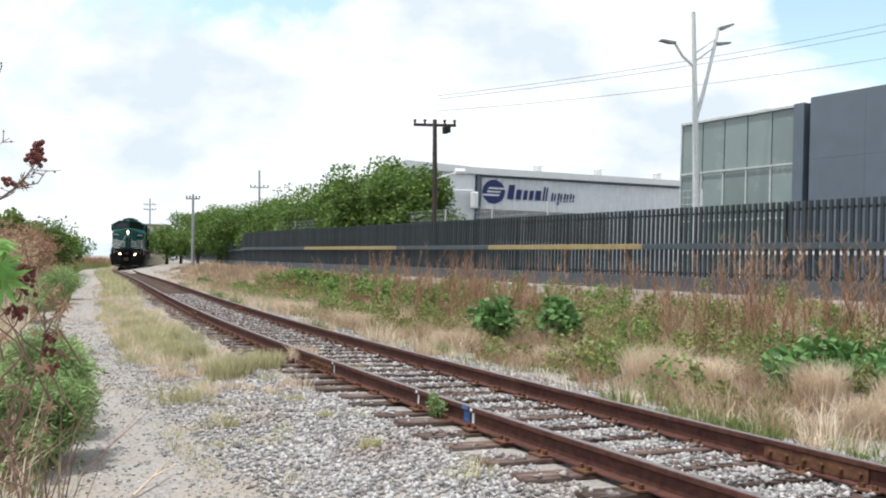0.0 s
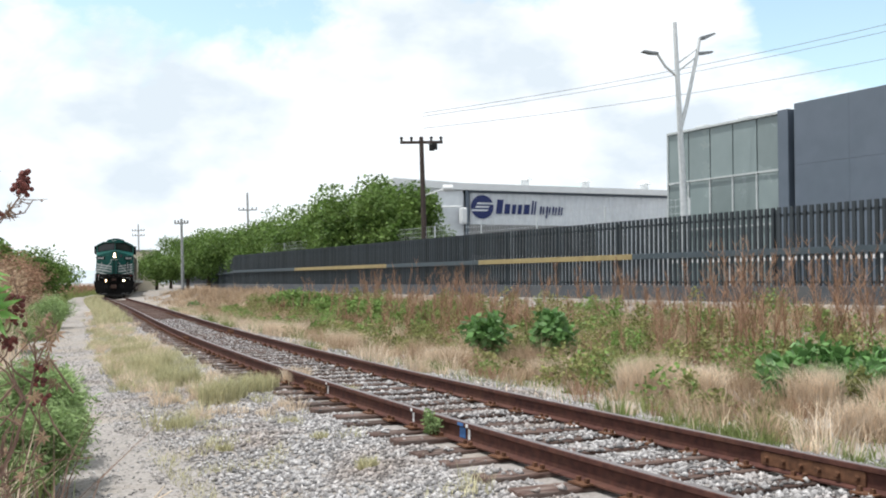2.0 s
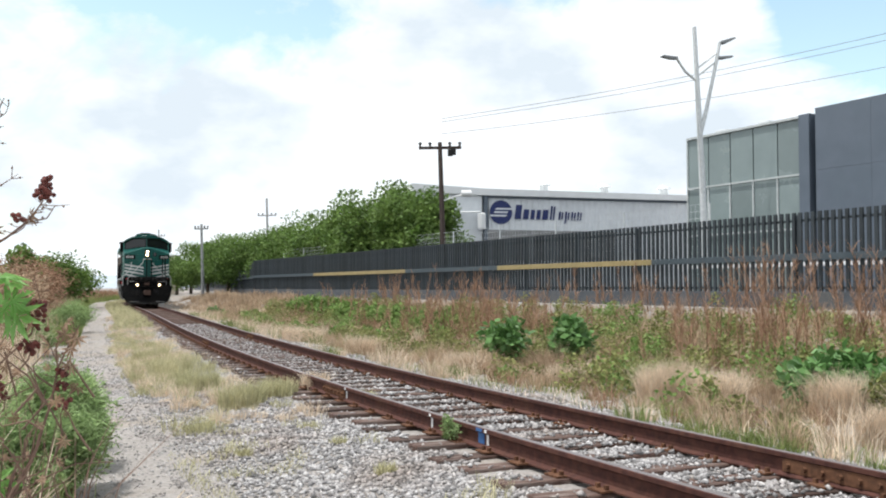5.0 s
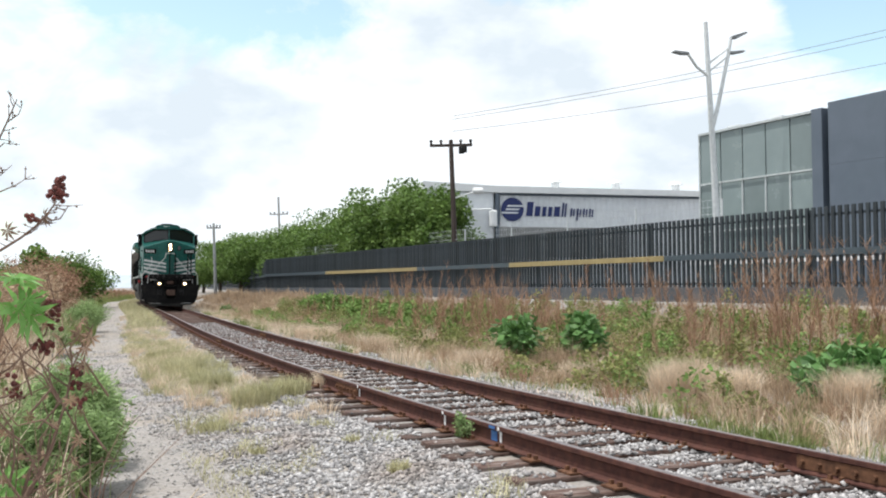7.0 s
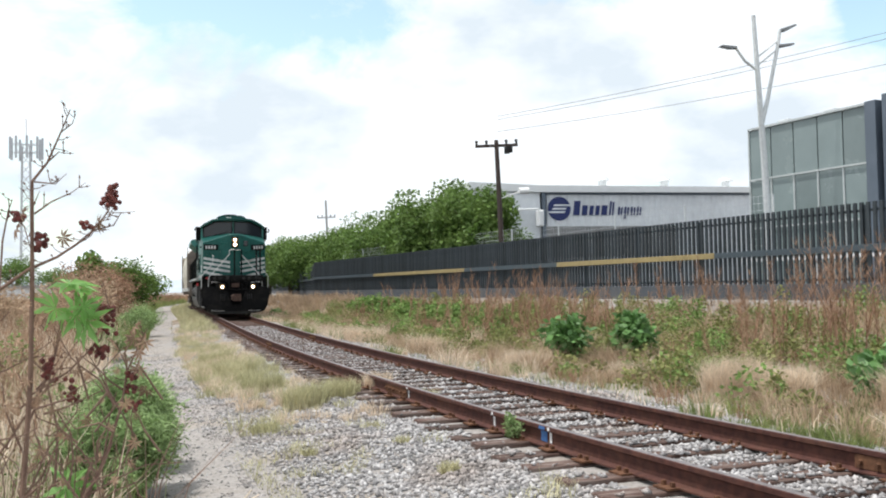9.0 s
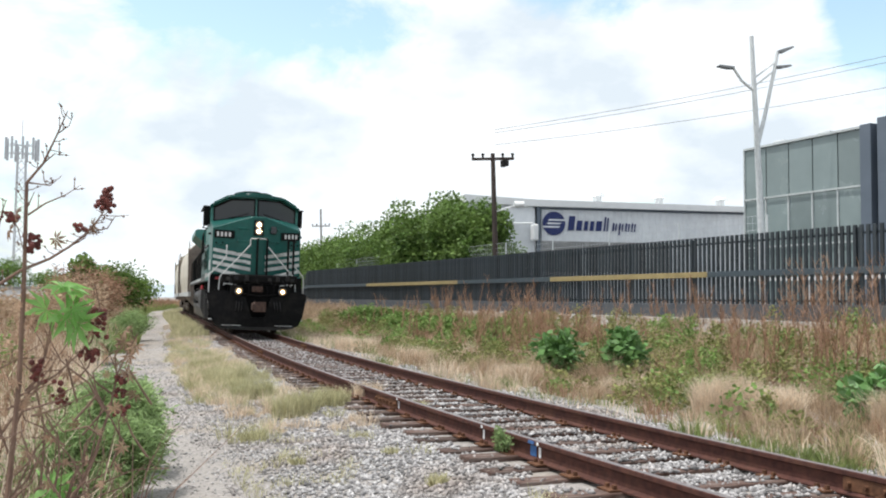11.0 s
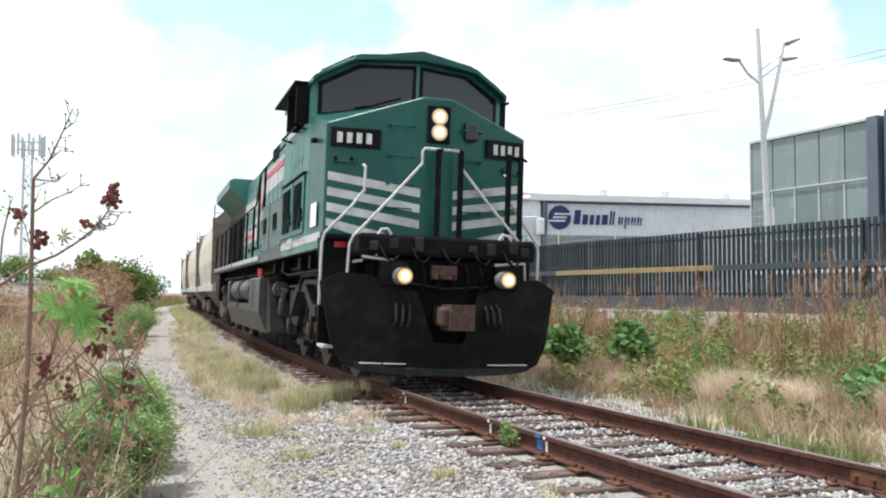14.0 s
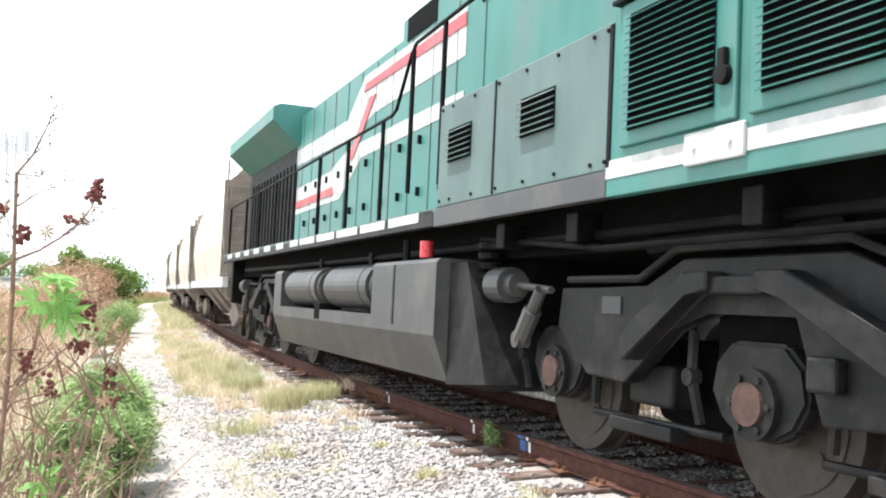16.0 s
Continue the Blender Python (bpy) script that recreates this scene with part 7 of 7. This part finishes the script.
bush(-13.0, 51.5, 0.7, 0.6, 500, 0.07, M["bushleaf"], GREEN_BUSH, 7)
for x, y, h, r in ((-26.5, 64.0, 4.2, 2.0), (-28.5, 71.0, 3.8, 2.2), (-17.6, 38.5, 3.4, 0.9)):
    bush(x, y, h, r, 5000, 0.14, M["leaf"], "dark green distant thicket", 20, "thicket")


def tree(x, y, h, r, n, name="tree"):
    """A tapered trunk with limbs, and a crown of leaf clumps with gaps."""
    o = root(name, "dense dark green street tree behind the fence", "tree", "row of trees")
    o.matrix_basis = pose(x, y, 0.4)
    k = 26
    c = RNG.normal(size=(k, 3))
    c /= np.linalg.norm(c, axis=1)[:, None]
    c *= (RNG.uniform(0.15, 1, k) ** 0.5)[:, None] * 0.72
    c = c * [r, r, h * 0.44] + [0, 0, h * 0.52]
    bm = B()
    tube(bm, [(0, 0, -0.5), (0.05, 0, h * 0.3), (0, 0.05, h * 0.6)], 0.2, 8, 0.09)
    for p in c[:9]:
        tube(bm, [(0.03, 0, h * 0.28), Vector(p) * 0.6 + Vector((0, 0, h * 0.14)), p], 0.08, 6, 0.025)
    part("trunk", bm, M["bark"], o)
    i = RNG.integers(0, k, n)
    p = RNG.normal(size=(n, 3))
    p /= np.linalg.norm(p, axis=1)[:, None]
    rad = RNG.uniform(0.55, 1.1, k)[i]
    p = c[i] + p * (RNG.uniform(0, 1, n) ** 0.35 * rad)[:, None] * np.array([r, r, h * 0.4]) * 0.42
    p[:, 2] = np.where(p[:, 2] > h + 0.25, h + 0.1 - 2.2 * RNG.uniform(0, 1, n), np.maximum(p[:, 2], 0.6))
    v, t = leaves(p, 0.125, stretch=1.8)
    fast_mesh("crown", v, t, M["leaf"], o)


for x, y, top, r in ((-0.9, 46.6, 5.7, 1.8), (-1.9, 48.0, 6.9, 2.3), (-3.9, 51.9, 7.7, 2.6), (-5.6, 55.7, 7.2, 2.4), (-8.3, 61.4, 6.3, 2.6), (-10.8, 67.1, 6.4, 2.7), (-13.9, 73.7, 6.4, 3.0), (-17.1, 80.2, 6.2, 3.1), (-20.7, 87.6, 6.8, 3.4), (-24.5, 94.9, 6.1, 3.4), (-28.2, 102.2, 5.3, 3.4), (-32.1, 110.4, 4.7, 3.4)):
    tree(x, y, top + 0.1, r * 1.15, 17000 if y < 60 else 11000)
for x, y, top, r in ((-53, 98, 5.4, 3.0), (-49, 100, 4.6, 3.0), (-44, 102, 5.0, 2.4), (-60, 96, 5.0, 3.0)):
    tree(x, y, top, r, 4000)


def ballast():
    """Crushed stone round the ties, and scattered gravel on the footpath."""
    zones = ((26000, -2.75, -1.0, -9, 5), (7000, -3.3, -2.7, -9, 6), (16000, -2.6, -1.0, 5, 26), (34000, -0.68, 0.68, -9, 26), (22000, 0.78, 2.4, -9, 24), (9000, -4.6, -3.0, -8, 14), (6500, -4.2, -2.2, 4, 40), (6000, -2.6, 2.0, -14, -9))
    U, S = [], []
    for n, u0, u1, s0, s1 in zones:
        u, s = RNG.uniform(u0, u1, n), s0 + (s1 - s0) * RNG.uniform(0, 1, n) ** 1.35
        over = (np.abs((s + 14.0 + 0.28) % 0.56 - 0.28) < 0.115) & (np.abs(u) < 1.25) & (RNG.uniform(0, 1, n) < np.where(np.abs(u) < 0.68, 0.55, 0.85))
        U.append(u[~over])
        S.append(s[~over])
    u, s = np.concatenate(U), np.concatenate(S)
    x, y, _ = on_track(s, u)
    on_tie = (np.abs((s + 14.0 + 0.28) % 0.56 - 0.28) < 0.115) & (np.abs(u) < 1.25)
    z = np.where(on_tie, np.maximum(ground_z(x, y), -0.174), ground_z(x, y))
    n = len(x)
    size = (0.010 + 0.022 * RNG.uniform(0, 1, n) ** 1.6) * np.where(u < -2.95, 0.5, np.where(u < -2.5, 0.8, 1))
    oc = np.array([[1, 0, 0], [-1, 0, 0], [0, 1, 0], [0, -1, 0], [0, 0, 1], [0, 0, -1]], float)
    v = oc[None] * RNG.uniform(0.65, 1.3, (n, 6, 1)) + RNG.normal(0, 0.22, (n, 6, 3))
    v *= np.stack((RNG.uniform(0.8, 1.5, n), RNG.uniform(0.8, 1.3, n), RNG.uniform(0.55, 0.95, n)), 1)[:, None]
    a = RNG.uniform(0, 6.28, n)
    ca, sa = np.cos(a)[:, None], np.sin(a)[:, None]
    v = np.stack((v[..., 0] * ca - v[..., 1] * sa, v[..., 0] * sa + v[..., 1] * ca, v[..., 2]), 2) * size[:, None, None]
    v += np.stack((x, y, z + size * 0.22), 1)[:, None]
    f = np.array([[0, 2, 4], [2, 1, 4], [1, 3, 4], [3, 0, 4], [2, 0, 5], [1, 2, 5], [3, 1, 5], [0, 3, 5]])
    t = (np.arange(n)[:, None, None] * 6 + f[None]).reshape(-1, 3)
    tagged(fast_mesh("ballast_stones", v.reshape(-1, 3), t, M["stone"]), "grey crushed ballast stones and loose gravel", "gravel", kind="stuff")


ballast()


def toward(az, el, r):
    """A place seen from the eye at an azimuth to the left, an elevation and a distance."""
    a, e = radians(az), radians(el)
    return Vector((-math.sin(a) * math.cos(e) * r, math.cos(a) * math.cos(e) * r, EYE_Z + math.sin(e) * r))


def seed_cluster(o, p, n=34, size=0.045, tall=0.12):
    bm = B()
    for _ in range(n):
        q = Vector(RNG.normal(size=3)) * 0.018
        q.z = RNG.uniform(-tall, tall)
        bmesh.ops.create_icosphere(bm, subdivisions=1, radius=size * RNG.uniform(0.2, 0.4), matrix=Matrix.Translation(Vector(p) + q))
    tagged(part("seed_head", bm, M["seed"], o, "dark red spiny seed cluster"), kind="stuff")


def palmate(bm, p, size, tilt, turn):
    """A hand-shaped leaf with pointed lobes."""
    m = Matrix.Translation(p) @ Euler((tilt, tilt * 0.4, turn)).to_matrix().to_4x4()
    c = bm.verts.new(m @ Vector((0, 0, 0)))
    for k in range(8):
        a = -2.4 + 4.8 * k / 7
        ln = size * (1.0 - 0.25 * abs(a) / 2.4)
        d, q = Vector((math.cos(a), math.sin(a), 0)), Vector((-math.sin(a), math.cos(a), 0))
        v = [bm.verts.new(m @ (d * ln * f + q * ln * w + Vector((0, 0, zz * size)))) for f, w, zz in ((0.45, 0.13, 0.05), (1.0, 0.0, -0.12), (0.45, -0.13, 0.05))]
        bm.faces.new((c, v[2], v[1], v[0]))


def castor_plant():
    o = root("castor_plant", "tall withered castor plant with red seed clusters and green leaves", "plant")
    R = 5.0

    def w(px, py, r=R):
        """Degrees left and up from the plant's own plan."""
        return toward(px, py, r)
    stems = [
        ([(28.4, -14.0), (28.1, -10.9), (27.7, -4.9), (27.6, 0.2), (27.6, 3.8), (27.6, 6.3), (26.8, 7.4), (26.1, 9.1), (25.6, 10.4)], 0.019, 0.004),
        ([(26.8, 7.4), (26.2, 8.0), (25.9, 7.9)], 0.005, 0.002),
        ([(27.6, 6.3), (26.4, 6.2), (25.8, 6.8)], 0.005, 0.002),
        ([(27.5, 4.5), (26.6, 5.2), (25.6, 5.7), (24.8, 6.3)], 0.006, 0.002),
        ([(27.6, 4.8), (27.2, 5.8)], 0.005, 0.002),
        ([(26.1, 9.1), (25.5, 9.6), (25.3, 10.2)], 0.004, 0.002),
        ([(30.4, -0.6), (29.0, 0.5), (27.8, 1.4), (26.3, 2.1), (25.3, 2.8), (24.4, 3.6), (23.8, 4.4), (23.5, 4.9)], 0.011, 0.005),
        ([(24.4, 3.6), (23.3, 3.9), (22.9, 4.6), (22.1, 4.7)], 0.005, 0.002),
        ([(25.3, 2.8), (24.5, 3.3), (24.2, 4.1)], 0.004, 0.002),
        ([(28.8, 4.7), (28.4, 4.2), (28.0, 3.8), (27.7, 2.6)], 0.006, 0.003),
        ([(29.6, -6), (29.1, 3.0), (28.8, 4.7), (28.6, 5.3)], 0.007, 0.003),
        ([(25.6, -14), (24.9, -11.5), (23.7, -9.0), (22.9, -6.3), (22.6, -4.5), (22.7, -3.4)], 0.013, 0.006),
        ([(22.6, -4.5), (21.9, -2.9), (21.5, -2.1)], 0.006, 0.004),
        ([(25.7, -9.3), (24.3, -9.2), (23.0, -9.3)], 0.007, 0.003),
        ([(26.0, -12.5), (24.9, -11.3), (23.1, -10.4), (21.6, -9.8), (19.6, -9.8)], 0.007, 0.004),
        ([(25.4, -14), (25.1, -11.5), (24.8, -10.2), (24.5, -9.4)], 0.014, 0.010),
        ([(26.1, -14), (25.9, -11.5), (25.5, -9.3), (25.6, -7.8), (26.4, -6.4)], 0.010, 0.005),
        ([(27.6, -5.5), (25.8, -4.4), (24.0, -2.6), (23.6, -0.6), (23.9, 0.7)], 0.007, 0.003),
        ([(29.0, -13), (28.3, -11.2), (27.1, -10.0), (26.0, -7.6)], 0.008, 0.004),
        ([(26.7, -14), (26.5, -11.4), (26.3, -7.5), (26.8, -5.2), (26.1, -1.4)], 0.010, 0.005),
        ([(30.4, -10), (28.8, -8.0), (27.6, -6.1), (26.5, -3.8), (26.0, -1.6)], 0.008, 0.004),
        ([(28.6, -14), (28.0, -11.3), (26.8, -8.5), (25.3, -6.6), (25.2, -5.6)], 0.008, 0.004),
        ([(30.2, -4.6), (28.9, -4.1), (27.8, -3.5), (26.2, -3.4)], 0.006, 0.003),
    ]
    # side twigs with buds along the upper stems
    twigs = B()
    for pts, r0, r1 in stems:
        for (a0, e0), (a1, e1) in zip(pts, pts[1:]):
            for _ in range(2 if e1 > -5 else 1):
                f = RNG.uniform(0.2, 0.9)
                a, e = a0 + (a1 - a0) * f, e0 + (e1 - e0) * f
                da, de = RNG.uniform(-0.9, 0.9), RNG.uniform(-0.15, 0.9)
                tube(twigs, [w(a, e), w(a + da * 0.45, e + de * 0.3), w(a + da * 0.7, e + de * 0.8), w(a + da, e + de)], 0.003, 4, 0.0012)
                bmesh.ops.create_icosphere(twigs, subdivisions=1, radius=0.006, matrix=Matrix.Translation(w(a + da * 0.7, e + de * 0.8)))
    tagged(part("twig_spray", twigs, M["twig"], o, "thin budding side twigs"), kind="stuff")
    for pts, r0, r1 in stems:
        bm = B()
        tube(bm, [w(a, b) for a, b in pts], r0 * 0.85, 6, r1 * 0.6)
        part("stem", bm, M["twig"], o, "bare brown stem")
    for a, e, n, tall in ((23.4, 5.5, 46, 0.075), (27.2, 2.9, 34, 0.06), (23.75, -1.5, 36, 0.09), (23.95, -3.3, 18, 0.05), (22.3, -5.6, 30, 0.14), (28.4, 4.4, 10, 0.03), (24.8, 3.9, 8, 0.02), (26.8, -4.2, 22, 0.07), (25.6, -5.4, 20, 0.07)):
        seed_cluster(o, w(a, e), n, 0.042, tall * 0.8)
    for a, e, s, ti, tu in ((25.7, 0.6, 0.17, 0.25, 0.3), (25.2, 0.3, 0.15, 0.35, 2.2), (26.4, -0.8, 0.17, 1.0, 2.6), (25.4, -1.1, 0.18, 1.25, 1.0), (24.7, -1.6, 0.17, 1.2, -0.6), (25.0, -0.7, 0.14, 0.9, 0.2), (25.9, -10.6, 0.18, 0.9, 0.5), (25.2, -11.3, 0.15, 1.2, 2.0)):
        bm = B()
        palmate(bm, w(a, e), s, ti, tu)
        part("green_leaf", bm, M["brightleaf"], o, "bright green palmate leaf")
    bm = B()
    for _ in range(110):
        a, e = RNG.uniform(22, 30.5), RNG.uniform(-14, 0)
        palmate(bm, w(a, e, R + RNG.uniform(-0.5, 0.6)), RNG.uniform(0.025, 0.055), RNG.uniform(0.6, 2.2), RNG.uniform(0, 6))
    for a, e in ((22.2, -2.6), (22.0, -3.4), (21.6, -2.8), (22.6, -3.0), (21.9, -4.4), (21.6, -5.6), (28.1, 4.5), (28.4, 3.6), (24.1, 4.0), (26.0, 3.2)):
        palmate(bm, w(a, e), 0.065, RNG.uniform(0.8, 2.0), RNG.uniform(0, 6))
    tagged(part("withered_leaves", bm, M["brownleaf"], o, "withered brown leaves"), kind="stuff")
    # bent bare twigs crossing one another
    bm = B()
    for _ in range(75):
        a, e, r = RNG.uniform(22.0, 31.0), RNG.uniform(-15, -2), R + RNG.uniform(-0.5, 0.7)
        da, de = RNG.uniform(-1.6, 2.0), RNG.uniform(0.6, 3.0)
        ka, ke = RNG.normal(0, 0.35, 2), RNG.normal(0, 0.35, 2)
        tube(bm, [w(a + da * 1.4, e - de, r), w(a + da * 0.6 + ka[0], e - de * 0.35 + ke[0], r), w(a + ka[1], e + ke[1], r), w(a - da * 0.7, e + de * 0.8, r)], 0.006, 5, 0.002)
    tagged(part("twig_tangle", bm, M["twig"], o, "bent bare twigs"), kind="stuff")
    # thin dry twigs round its foot
    p = np.array([w(RNG.uniform(21.5, 31), -13, R + RNG.uniform(-0.6, 0.8)) for _ in range(120)])
    v, t = blades(p[:, 0], p[:, 1], RNG.uniform(0.5, 1.3, 120), np.full(120, 0.009), RNG.uniform(0.1, 0.7, 120), 0.6, z=np.full(120, -0.35))
    fast_mesh("dry_twig", v, t, M["twig"], o, "thin dry twigs")


castor_plant()


def litter():
    for x, y, s in ((-10.9, 32.5, 0.10), (-6.9, 20.6, 0.07), (2.2, 13.3, 0.06), (-3.3, 7.0, 0.05)):
        bm = B()
        box(bm, -s, s, -s * 0.6, s * 0.6, 0, s * 0.4, s * 0.12)
        for v in bm.verts:
            v.co += Vector(RNG.normal(size=3)) * s * 0.12
        o = finish("litter", bm, M["litter"])
        o.matrix_basis = pose(x, y, float(ground_z(x, y)) - 0.01, 0, 0, 30)
        tagged(o, "small crumpled white litter on the ground", "litter", "litter")
    o = root("dry_stick", "pale dry forked stick lying on the gravel", "stick")
    x, y = -1.95, 6.6
    o.matrix_basis = pose(x, y, float(ground_z(x, y)) + 0.02, 0, 0, 20)
    bm = B()
    tube(bm, [(-0.15, -0.35, 0), (0.0, 0.0, 0.05), (0.12, 0.3, 0.10)], 0.012, 6, 0.004)
    tube(bm, [(-0.02, -0.05, 0.05), (0.16, 0.12, 0.10)], 0.008, 6, 0.003)
    part("twig", bm, M["palegrass"], o)


litter()


# ---- what moves ----
def front_at(t):
    """How far along the track the locomotive's front stands at t seconds."""
    return float(np.interp(t, [0, 3.5, 7, 9, 12.5, 13.5, 14, 14.5, 15, 15.5, 16.2], [85.8, 61.8, 45.0, 33.9, 9.44, 3.28, 0.44, -2.36, -5.14, -7.99, -11.95]))


def ride(s, a, b):
    """The pose of a vehicle whose origin is at s, with truck centres a and b metres behind it."""
    x0, y0, _ = on_track(s + a)
    x1, y1, _ = on_track(s + b)
    h = math.atan2(-(x1 - x0), y1 - y0)
    lean = float(np.interp(s, [-12, 10, 30, 60], [2.0, 1.8, 0.5, 0]))
    return pose(x0 + math.sin(h) * a, y0 - math.cos(h) * a, 0, 0, lean, math.degrees(h))


def smooth_front(t):
    return sum(front_at(min(16.2, max(0, t + k * 0.15))) for k in (-2, -1, 0, 1, 2)) / 5 if 1 < t < 12 else front_at(t)


def motions():
    for ob, off, a, b in TRAIN:
        rows = [(k * 0.25, ride(smooth_front(k * 0.25) + off, a, b)) for k in range(65)]
        walk(ob, rows)
    for ob, base, r in ROLLERS:
        rows = [(k * 0.1, base @ pose(0, 0, 0, -math.degrees((smooth_front(k * 0.1) - 90) / r), 0, 0)) for k in range(161)]
        walk(ob, rows)


motions()
